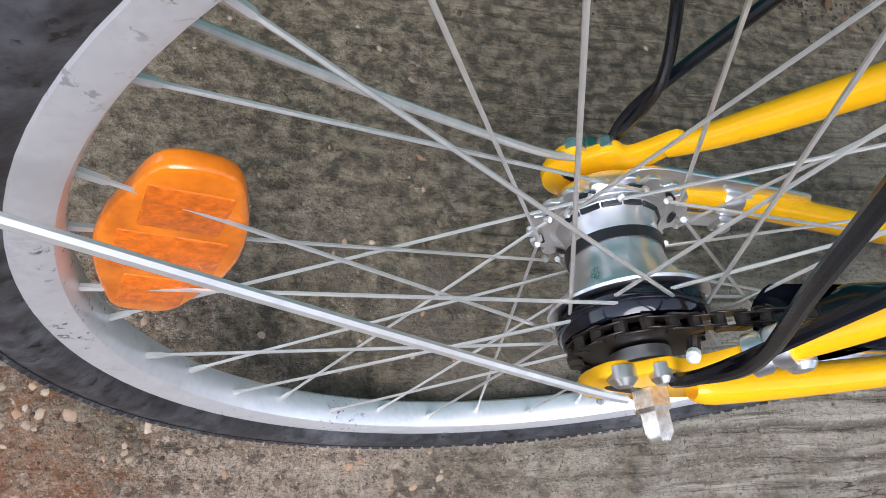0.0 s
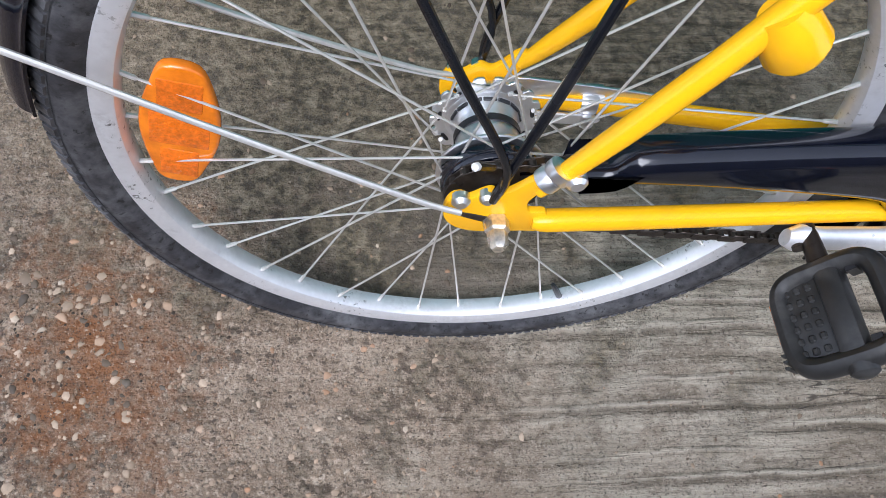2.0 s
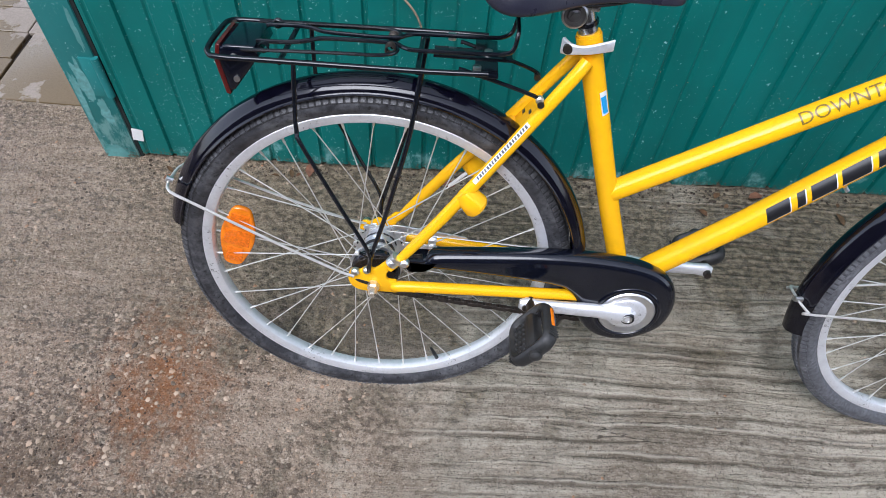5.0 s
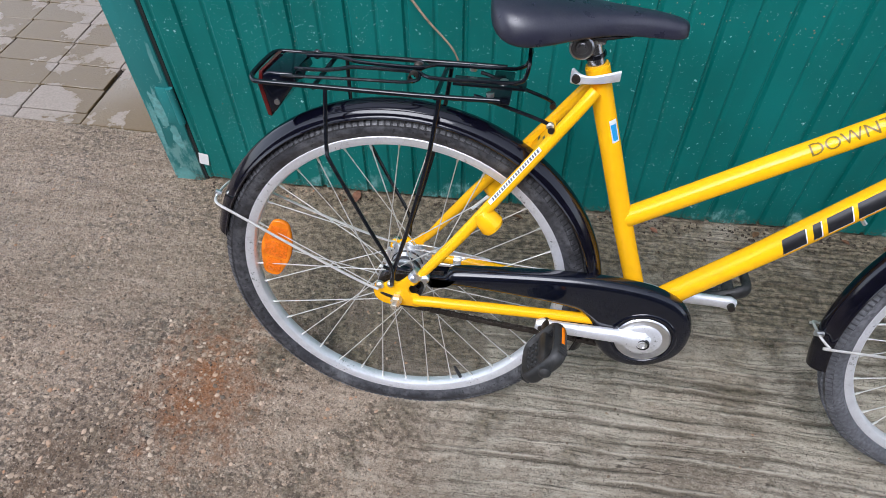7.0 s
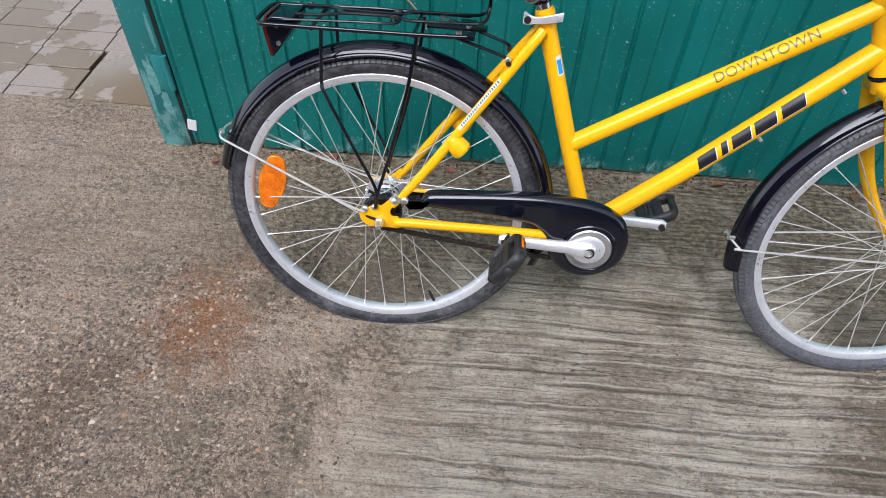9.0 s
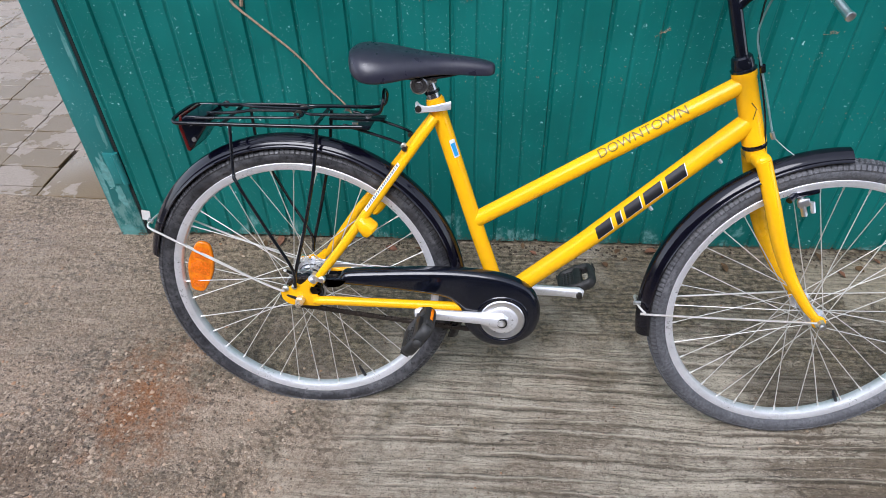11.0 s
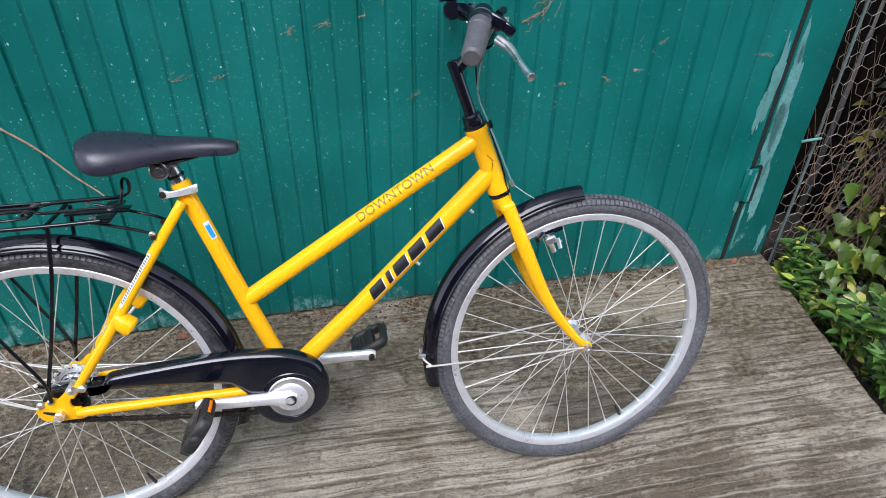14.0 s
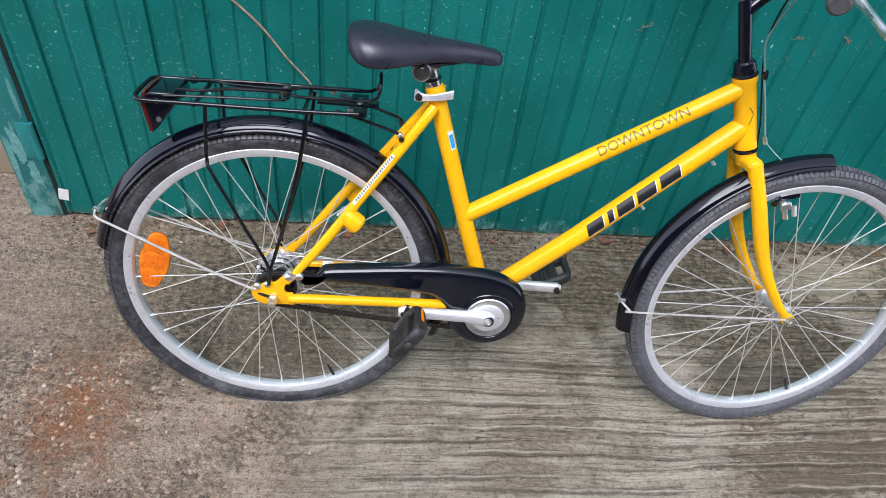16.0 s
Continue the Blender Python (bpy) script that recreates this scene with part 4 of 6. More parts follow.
def tread_shape(m):
    """Staggered blocks on the crown, closely set lugs on both shoulders."""
    shapes = []
    for i in range(190):
        a = 2 * math.pi * i / 190
        for y, r, w, h, tw in ((-0.0172, 0.3094, 0.0081, 0.0120, -56), (0.0172, 0.3094, 0.0081, 0.0120, 56), (-0.0055, 0.3168, 0.0078, 0.0085, 0), (0.0055, 0.3168, 0.0078, 0.0085, 0)):
            b = a + (0.5 if y > 0 else 0) * 2 * math.pi / 190
            q = pose(0, 0, 0, 0, -math.degrees(b), 0) @ Matrix.Translation((r, y, 0)) @ pose(0, 0, 0, 0, 0, tw)
            x0, y0, z0 = 0.0019, h / 2, w / 2
            v = [tuple(q @ Vector((sx * x0, sy * y0 * k, sz * z0 * k))) for sx, k in ((-1, 1.0), (1, 0.82)) for sy, sz in ((-1, -1), (1, -1), (1, 1), (-1, 1))]
            shapes.append((v, [(4, 5, 6, 7), (0, 1, 5, 4), (1, 2, 6, 5), (2, 3, 7, 6), (3, 0, 4, 7)]))
    return pressed(m, joined(*shapes))


def pressed(m, shape):
    v, f = shape
    out = []
    for p in v:
        q = BIKE @ (m @ Vector(p))
        q.z = max(q.z, apron_height(q.x, q.y) * 0.5 + ground_z(q.x, q.y) * 0.5 - 0.001)   # pressed flat where it stands
        out.append(tuple((BIKE @ m).inverted() @ q))
    return out, f


RIM = [(0.2838, -0.0128), (0.2835, -0.0112), (0.2790, -0.0108), (0.2775, 0.0), (0.2790, 0.0108), (0.2835, 0.0112), (0.2838, 0.0128), (0.2828, 0.0134), (0.2740, 0.0130), (0.2690, 0.0105), (0.2668, 0.0050),
       (0.2668, -0.0050), (0.2690, -0.0105), (0.2740, -0.0130), (0.2828, -0.0134)]


def spoke_shape(a_rim, a_hub, r_hub, y_hub, y_rim):
    p0 = Vector((r_hub * math.cos(a_hub), y_hub, r_hub * math.sin(a_hub)))
    p1 = Vector(((R_NIP + 0.002) * math.cos(a_rim), y_rim, (R_NIP + 0.002) * math.sin(a_rim)))
    d = (p1 - p0).normalized()
    wire = tube([p0, p1], 0.00105, 6, True)
    nip = tube([p1 - 0.0125 * d, p1 - 0.011 * d, p1], [0.0012, 0.0019, 0.0021], 6, True)
    head = tube([p0 - 0.003 * d, p0 + Vector((0, 0.002 if y_hub > 0 else -0.002, 0))], 0.0019, 6)
    return joined(wire, nip, head)


def build_wheel(name, label, m, hub, r_fl, y_near, y_far, turn):
    w = part(name, hub, M_alu, bike, label, 30)
    w.matrix_local = m
    part("rim", turned(RIM, 120, True), M_rim, w, "scuffed pale aluminium rim", 25)
    tyre = part("tyre", tyre_shape(m), M_rubber_dark if name == "rear_wheel" else M_rubber, w, "worn grey-black tyre", 40, False)
    # a darker band under the lugs paints in the shade of the grooves
    band = [(0.3040, -0.0202), (0.3060, -0.0199), (0.3110, -0.0175), (0.3150, -0.0128), (0.3170, -0.0062), (0.3175, 0.0)]
    part("tread_band", pressed(m, turned(band + [(r, -y) for r, y in reversed(band[:-1])] + [(0.3050, 0.0150), (0.3100, 0.0), (0.3050, -0.0150)], 120, True)), M_tread_shade if name == "rear_wheel" else M_rubber_dark, tyre, "tyre band coloured dark as the shade between tread blocks", 40, False)
    part("tread", tread_shape(m), M_rubber_dark if name == "rear_wheel" else M_rubber, tyre, "grey worn tread blocks", 40, False)
    for i in range(36):
        near = i % 2 == 0
        lead = (i // 2) % 2 == 0
        a = 2 * math.pi * (i + turn) / 36
        off = radians(58.0) * (1 if lead else -1)
        s = spoke_shape(a, a + off, r_fl[0] if near else r_fl[1], (y_near if near else y_far) + (0.002 if (lead == near) else -0.002), -0.002 if near else 0.002)
        part("spoke", s, M_spoke, w, "", 40, False)
    vm = pose(0, 0, 0, 0, 63, 0) @ Matrix.Translation((0.262, 0, 0))
    part("valve", moved(tube([(-0.026, 0, 0), (-0.012, 0, 0), (0.006, 0, 0)], [0.0022, 0.0036, 0.0036], 8), vm), M_ink, w)
    return w


# rear hub: wide geared hub with two drilled flanges and a black dust cap
hub_rear = joined(turned([(0.006, 0.058), (0.014, 0.056), (0.026, 0.052), (0.0285, 0.047), (0.0290, 0.0375), (0.0330, 0.0370), (0.0340, 0.0350), (0.0330, 0.0330), (0.0295, 0.032), (0.0265, 0.026), (0.0260, 0.006), (0.0275, -0.002), (0.0320, -0.010), (0.0340, -0.016),
                          (0.0430, -0.0175), (0.0436, -0.0195), (0.0430, -0.021), (0.034, -0.0215), (0.006, -0.022)], 56))
rear = build_wheel("rear_wheel", "rear wheel with a silver geared hub", REAR, hub_rear, (0.0365, 0.0420), -0.0195, 0.0350, 0.25)
lobes = []
for i in range(108):
    a = 2 * math.pi * i / 108
    lobes.append(((0.0455, 0.0462, 0.0462, 0.0455, 0.0385, 0.0385)[i % 6] if i % 12 < 6 else (0.0455, 0.0462, 0.0462, 0.0455, 0.0418, 0.0418)[i % 6], a))
part("flange", slab_of([(r * math.cos(a), r * math.sin(a)) for r, a in lobes], 0.0335, 0.0366, 0.0005, 1), M_alu, rear, "notched aluminium spoke flange")
# solid black pieces stand for the shade in the flange slots
for i in range(9):
    a = 2 * math.pi * (i + 0.4) / 9
    part("flange_slot", moved(slab_of(rounded([(-0.0042, 0.0014), (0.0042, 0.0014), (0.0042, -0.0014), (-0.0042, -0.0014)], 3), 0.0326, 0.0331), pose(0.0385 * math.cos(a), 0, 0.0385 * math.sin(a), 0, 90 - math.degrees(a), 0)), M_ink, rear, "black piece for the shade in a flange slot")
# the drum's slots likewise: shade as small black blocks
for i in range(7):
    a = radians(20 + 24 * i)
    part("drum_slot", moved(block((0.0020, 0.0035, 0.0110), Matrix(), 0.0006, 1), pose(0, 0, 0, 0, -math.degrees(a), 0) @ Matrix.Translation((0.0282, 0.0300, 0))), M_ink, rear, "black piece for the shade in a drum slot")
part("hub_band", turned([(0.0262, 0.010), (0.0274, 0.010), (0.0274, 0.0165), (0.0262, 0.0165)], 48, True), M_ink, rear, "dark blue-black printed band on the hub")
part("dust_cap", turned([(0.006, -0.0225), (0.038, -0.0225), (0.0402, -0.025), (0.0402, -0.033), (0.0380, -0.0365), (0.031, -0.038), (0.006, -0.038)], 48), M_black, rear, "black plastic dust cap")
cog = []
for i in range(19 * 2):
    a = 2 * math.pi * i / 38
    cog.append((0.0345 if i % 2 else 0.0290, a))
part("sprocket", slab_of([(r * math.cos(a), r * math.sin(a)) for r, a in cog], -0.0440, -0.0415, 0.0), M_chain, rear, "dark oily steel sprocket")
part("axle", joined(turned([(0.005, 0.083), (0.005, -0.083)], 12), turned([(0.016, -0.0455), (0.016, -0.052), (0.010, -0.053), (0.010, -0.0545)], 20)), M_steel, rear)
for y in (-0.071, 0.071):
    s = 1 if y > 0 else -1
    part("axle_nut", turned([(0.0085, y - s * 0.006), (0.0100, y - s * 0.0055), (0.0100, y + s * 0.004), (0.0080, y + s * 0.006), (0.0078, y + s * 0.016), (0.0050, y + s * 0.020)], 6), M_rusty if y < 0 else M_steel, rear, "domed axle nut, a little rusty")

hub_front = turned([(0.005, 0.046), (0.011, 0.044), (0.012, 0.038), (0.0195, 0.0345), (0.0200, 0.0325), (0.0195, 0.031), (0.0125, 0.027), (0.0115, 0.0), (0.0125, -0.027), (0.0195, -0.031), (0.0200, -0.0325), (0.0195, -0.0345), (0.012, -0.038), (0.011, -0.044), (0.005, -0.046)], 40)
front = build_wheel("front_wheel", "front wheel with a small silver hub", FRONT, hub_front, (0.0180, 0.0180), -0.0325, 0.0325, -0.1)
part("axle", turned([(0.0045, 0.072), (0.0045, -0.072)], 12), M_steel, front)
for y in (-0.061, 0.061):
    s = 1 if y > 0 else -1
    part("axle_nut", turned([(0.0105, y - s * 0.006), (0.0105, y - s * 0.004), (0.0090, y - s * 0.0035), (0.0090, y + s * 0.006), (0.0065, y + s * 0.007)], 6), M_steel, front, "zinc axle nut")

# amber reflector held between the rear spokes
refl = rounded([(-0.010, 0.0555), (0.010, 0.0555), (0.0195, 0.034), (0.0240, 0.010), (0.0235, -0.012), (0.0175, -0.036), (0.009, -0.0555), (-0.011, -0.0555), (-0.0185, -0.036), (-0.0235, -0.010), (-0.0235, 0.012), (-0.0180, 0.036)], 4)
rm = pose(-0.2290, 0.0005, 0.0272, 0, 12.5, 0) @ Matrix.Diagonal((1.14, 1.0, 1.085, 1.0))
reflector = part("spoke_reflector", moved(slab_of(refl, -0.0050, 0.0050, 0.0030, 3), rm), M_orange, rear, "translucent orange spoke reflector")
for x, z, w, h in ((0.0, 0.033, 0.026, 0.026), (0.0, 0.0, 0.036, 0.030), (0.0, -0.034, 0.024, 0.028)):
    part("prism_field", moved(block((w, 0.0024, h), Matrix.Translation((x, -0.0046, z)), 0.0011, 2), rm), M_prism, reflector, "ribbed prism field")

# frame
HT_T, HT_B = Vector((0.8165, 0.0, 0.8000)), Vector((0.8625, 0.0, 0.6720))
steer = (HT_T - HT_B).normalized()
ST_T, ST_B = Vector((0.2750, 0.0, 0.7360)), BB
seat_dir = (ST_T - ST_B).normalized()
TT_A, TT_B = Vector((0.3600, 0, 0.4900)), Vector((0.8190, 0, 0.7770))
DT_A, DT_B = Vector((0.4300, 0, 0.3055)), Vector((0.8440, 0, 0.7075))
R_TT, R_DT, R_ST = 0.0165, 0.0195, 0.0158
part("seat_tube", tube([ST_B.lerp(ST_T, i / 24) for i in range(25)], R_ST, 28), M_yellow, bike)
top_tube = part("top_tube", tube([TT_A.lerp(TT_B, i / 24) for i in range(25)], R_TT, 28), M_yellow, bike)
down_tube = part("down_tube", tube([DT_A.lerp(DT_B, i / 24) for i in range(25)], R_DT, 28), M_yellow, bike)
part("head_tube", joined(tube([HT_B - 0.002 * steer, HT_B + 0.010 * steer, HT_B + 0.014 * steer, HT_T - 0.014 * steer, HT_T - 0.010 * steer, HT_T], [0.0215, 0.0215, 0.0195, 0.0195, 0.0215, 0.0215], 28)), M_yellow, bike)
part("bottom_bracket_shell", tube([BB + Vector((0, -0.036, 0)), BB + Vector((0, 0.036, 0))], 0.0205, 28), M_yellow, bike)
SEAT_STAY = {-1: [(0.2780, -0.020, 0.704), (0.256, -0.029, 0.673), (0.170, -0.046, 0.550), (0.085, -0.058, 0.428), (0.028, -0.0635, 0.348)],
             1: [(0.2780, 0.020, 0.704), (0.256, 0.026, 0.673), (0.170, 0.033, 0.556), (0.1135, 0.0365, 0.486), (0.060, 0.0510, 0.403), (0.026, 0.0625, 0.350)]}
CHAIN_STAY = {-1: [(0.030, -0.0645, 0.3110), (0.060, -0.0640, 0.3120), (0.10, -0.0620, 0.3105), (0.20, -0.0550, 0.3052), (0.30, -0.0475, 0.2995), (0.375, -0.042, 0.2950), (0.405, -0.030, 0.289)],
              1: [(0.030, 0.0615, 0.3140), (0.050, 0.0585, 0.3155), (0.10, 0.0540, 0.3140), (0.16, 0.0465, 0.3120), (0.225, 0.0380, 0.3108), (0.33, 0.030, 0.304), (0.405, 0.028, 0.288)]}
# slotted dropout plate with an eye above and two arms ahead
PLATE = rounded([(-0.0370, 0.3143), (-0.0385, 0.3285), (-0.0345, 0.3405), (-0.0270, 0.3440), (-0.0205, 0.3410), (-0.0130, 0.3470), (-0.0060, 0.3505), (0.0030, 0.3470), (0.0120, 0.3540), (0.0240, 0.3655), (0.0340, 0.3590), (0.0270, 0.3460),
                 (0.0225, 0.3350), (0.0260, 0.3245), (0.0380, 0.3230), (0.0430, 0.3110), (0.0410, 0.2985), (0.0240, 0.2985), (0.0040, 0.2980), (-0.0140, 0.2980), (-0.0280, 0.3030)], 3)
SLOT = rounded([(-0.0250, 0.3190), (-0.0240, 0.3240), (0.0000, 0.3170), (0.0080, 0.3140), (0.0070, 0.3080), (-0.0020, 0.3100)], 3)
for s in (-1, 1):
    line = spline(SEAT_STAY[s], 6)
    taper = [0.0092 - 0.0040 * max(0.0, (i / (len(line) - 1) - 0.72) / 0.28) ** 2 for i in range(len(line))]
    part("seat_stay", tube(line, taper, 18), M_yellow, bike)
    line = spline(CHAIN_STAY[s], 6)
    part("chain_stay", tube(line, [0.0062, 0.0078, 0.0088] + [0.0094] * (len(line) - 3), 18), M_yellow, bike)
    part("dropout", slab_of(PLATE, s * 0.0625 - 0.0035, s * 0.0625 + 0.0035, 0.0015, 2), M_yellow, bike)
    # nothing is cut: the slot's shade is a dark piece through the plate
    part("dropout_slot", slab_of(SLOT, s * 0.0625 - 0.0040, s * 0.0625 + 0.0040, 0.0004, 1), M_chain, bike, "solid dark piece for the shade in the axle slot")
    # brake boss cover under each stay
    part("stay_boss", joined(tube([(0.1330, s * 0.050, 0.5050), (0.1405, s * 0.051, 0.4965), (0.1535, s * 0.052, 0.4825), (0.1570, s * 0.052, 0.4790)], [0.013, 0.0178, 0.0200, 0.0172], 20)), M_yellow, bike, "yellow painted boss under the stay")
    # a black disc in place of the shaded opening
    part("boss_hole", tube([(0.1560, s * 0.0515, 0.4800), (0.1577, s * 0.0515, 0.4782)], 0.0105, 16), M_ink, bike, "black disc for the shade in the boss's open end")
part("cable_tube", tube([(0.1480, 0.044, 0.4860), (0.1110, 0.046, 0.4440)], 0.0031, 10), M_white, bike, "pale cable end tube beside the far stay")
part("stay_bridge", tube([(0.196, -0.040, 0.588), (0.196, 0.040, 0.588)], 0.0075, 14), M_yellow, bike)
plate = part("stay_plate", block((0.056, 0.064, 0.003), pose(0.2150, 0.0, 0.6145, 0, -55, 0), 0.001), M_yellow, bike, "yellow bracket plate between the stays")
# uncut plate; black blocks give the slots their shade
for y, k in ((-0.006, 0.004), (0.012, -0.008)):
    part("slot", block((0.006, 0.012, 0.0036), pose(0.2150 + 0.574 * k, y, 0.6145 + 0.819 * k, 0, -55, 0), 0.0008), M_ink, plate, "dark slot")
part("bracket_bolt", tube([(0.222, -0.037, 0.655), (0.222, -0.043, 0.655), (0.222, -0.045, 0.655)], [0.0055, 0.0055, 0.0036], 12), M_rusty, bike, "rusty bracket bolt")
for s in (-1, 1):
    part("stay_screw", tube([(-0.0270, s * 0.062, 0.3390), (-0.0270, s * 0.0680, 0.3390), (-0.0270, s * 0.0710, 0.3390)], [0.0070, 0.0070, 0.0040], 14), M_steel, bike, "zinc screw")
    part("stay_screw", tube([(-0.0085, s * 0.062, 0.3440), (-0.0085, s * 0.0685, 0.3440), (-0.0085, s * 0.0712, 0.3440)], [0.0060, 0.0060, 0.0036], 14), M_steel, bike, "zinc screw")

# brake arm of the hub and the band that ties it to the far chain stay
brake_tie = part("brake_arm_clamp", joined(tube([(0.0830, 0.0555, 0.3146), (0.0850, 0.0553, 0.3146), (0.0955, 0.0545, 0.3142), (0.0975, 0.0543, 0.3141)], [0.0096, 0.0106, 0.0106, 0.0096], 20), block((0.012, 0.010, 0.014), pose(0.0900, 0.0455, 0.3030, 0, 0, 0), 0.003)), M_alu, bike, "bright steel band round the far chain stay")
part("band_screw", tube([(0.0900, 0.0420, 0.3030), (0.0900, 0.0385, 0.3030), (0.0900, 0.0375, 0.3030)], [0.0050, 0.0050, 0.0030], 12), M_steel, brake_tie)
part("hub_brake_arm", slab_of(rounded([(0.0080, 0.3330), (0.0400, 0.3140), (0.0950, 0.3085), (0.0960, 0.2985), (0.0400, 0.3000), (-0.0060, 0.3060)], 4), 0.0440, 0.0468, 0.0008, 1), M_alu, bike, "pressed silver brake arm of the hub")
# clamp that holds the chain case to the stay
part("clamp_band", joined(tube([(0.0300, -0.0632, 0.3600), (0.0335, -0.0630, 0.3655), (0.0345, -0.0628, 0.3665)], [0.0104, 0.0104, 0.0095], 20), tube([(0.0355, -0.0628, 0.3680), (0.0365, -0.0626, 0.3695), (0.0400, -0.0620, 0.3745)], [0.0095, 0.0104, 0.0104], 20), tube([(0.0510, -0.062, 0.3665), (0.0510, -0.0700, 0.3665), (0.0510, -0.0730, 0.3665)], [0.0078, 0.0078, 0.0050], 14), block((0.022, 0.007, 0.014), pose(0.045, -0.066, 0.3670, 0, -10, 0), 0.003)), M_alu, bike, "bright steel clamp with a screw")

M_chrome = plain("dull_chrome", (0.46, 0.46, 0.47), 0.26, 1.0, vary=0.15, scale=90, dirt=(0.12, 0.10, 0.08), dirt_amount=0.6)
# seat post, collar and saddle
part("seat_post", joined(tube([ST_T - 0.02 * seat_dir, ST_T + 0.034 * seat_dir], 0.0128, 24)), M_chrome, bike, "chromed seat post")
collar = part("seat_collar", joined(turned([(R_ST + 0.0002, -0.0090), (R_ST + 0.0016, -0.0090), (R_ST + 0.0016, 0.0090), (R_ST + 0.0002, 0.0090)], 32, True)), M_yellow, bike, "yellow-painted clamp collar with a slot")
collar.matrix_local = Matrix.Translation(ST_T - 0.013 * seat_dir) @ (Vector((0, 1, 0)).rotation_difference(seat_dir)).to_matrix().to_4x4()


def lever_shape():
    """A flat cast strap bent round the near side of the collar, its tail standing off."""
    mid = spline([(0.2440, -0.010, 0.7195), (0.2520, -0.0215, 0.7200), (0.2640, -0.0262, 0.7213), (0.2770, -0.0262, 0.7228), (0.2920, -0.0226, 0.7250), (0.3075, -0.0185, 0.7278)], 5)
    v, f, m = [], [], len(mid)
    for i, p in enumerate(mid):
        d = (mid[min(i + 1, m - 1)] - mid[max(i - 1, 0)]).normalized()
        out = Vector((d.y, -d.x, 0)).normalized()
        t = i / (m - 1)
        h = 0.0110 - 0.0054 * min(1.0, t / 0.35) + 0.0020 * max(0.0, (t - 0.5) / 0.5)
        th = 0.0030 - 0.0012 * t
        for a, b in ((-1, -0.8), (-1, 0.8), (-0.5, 1), (0.5, 1), (1, 0.8), (1, -0.8), (0.5, -1), (-0.5, -1)):
            v.append(tuple(p + out * (a * th) + Vector((0, 0, b * h))))
    for i in range(m - 1):
        for j in range(8):
            f.append((i * 8 + j, i * 8 + (j + 1) % 8, (i + 1) * 8 + (j + 1) % 8, (i + 1) * 8 + j))
    f += [tuple(range(8)), tuple(range((m - 1) * 8, m * 8))]
    return v, f


lever = part("lever", lever_shape(), M_rim, bike, "pale cast quick-release lever")
part("lever_pivot", tube([(0.2500, -0.018, 0.7205), (0.2485, -0.0262, 0.7205)], 0.0062, 16), M_chain, lever, "dark pivot pin")
part("post_ring", joined(tube([ST_T + 0.010 * seat_dir, ST_T + 0.015 * seat_dir], 0.0150, 24)), M_blackwire, bike, "dark ring on the seat post")
part("seat_clamp", joined(moved(turned([(0.003, -0.0240), (0.0080, -0.0250), (0.0095, -0.0225), (0.0125, -0.0225), (0.0140, -0.0250), (0.0165, -0.0235), (0.0170, -0.020), (0.0170, 0.020), (0.0140, 0.024), (0.004, 0.024)], 28), Matrix.Translation((0.2500, 0, 0.7635))), tube([(0.2500, -0.0300, 0.7635), (0.2500, 0.030, 0.7635)], 0.0058, 6), block((0.040, 0.030, 0.010), pose(0.262, 0, 0.772, 0, 3, 0), 0.003)), M_chrome, bike, "dull steel saddle clamp with a bolt")
for s in (-1, 1):
    part("saddle_rail", tube(spline([(0.165, s * 0.034, 0.790), (0.195, s * 0.030, 0.780), (0.255, s * 0.021, 0.776), (0.300, s * 0.016, 0.781), (0.345, s * 0.008, 0.791)], 5), 0.0035, 8), M_blackwire, bike)


def saddle_shape():
    # along: x, half width, top, rim height, belly
    rows = [(0.1245, 0.010, 0.8180, 0.8080, 0.8050), (0.1270, 0.040, 0.8230, 0.8010, 0.7930), (0.1360, 0.066, 0.8285, 0.7900, 0.7780), (0.1550, 0.079, 0.8310, 0.7800, 0.7690), (0.1800, 0.080, 0.8290, 0.7770, 0.7700), (0.2100, 0.070, 0.8245, 0.7790, 0.7760),
            (0.2400, 0.053, 0.8205, 0.7830, 0.7800), (0.2750, 0.036, 0.8170, 0.7860, 0.7830), (0.3100, 0.0275, 0.8145, 0.7870, 0.7835), (0.3400, 0.0240, 0.8120, 0.7850, 0.7820), (0.3650, 0.0215, 0.8080, 0.7835, 0.7810), (0.3800, 0.0180, 0.8040, 0.7835, 0.7820), (0.3860, 0.0090, 0.7990, 0.7870, 0.7860)]
    v, f, k = [], [], 18
    for x, w, t, rim, belly in rows:
        for j in range(k):
            a = 2 * math.pi * j / k
            c, s = math.cos(a), math.sin(a)
            y = w * math.copysign(abs(c) ** 0.75, c)
            z = rim + (t - rim) * abs(s) ** 0.75 if s >= 0 else rim - (rim - belly) * abs(s)
            if s > 0:
                z -= 0.004 * max(0.0, 1 - abs(y) / (w * 0.35 + 1e-6)) * (1 if x < 0.31 else 0.3)
            v.append((x, y, z))
    for i in range(len(rows) - 1):
        for j in range(k):
            f.append((i * k + j, i * k + (j + 1) % k, (i + 1) * k + (j + 1) % k, (i + 1) * k + j))
    f += [tuple(range(k)), tuple(range((len(rows) - 1) * k, len(rows) * k))]
    return v, f


saddle = part("saddle", saddle_shape(), M_saddle, bike, "black padded vinyl saddle", 60)
sm = saddle.modifiers.new("round", "SUBSURF")
sm.levels = sm.render_levels = 1

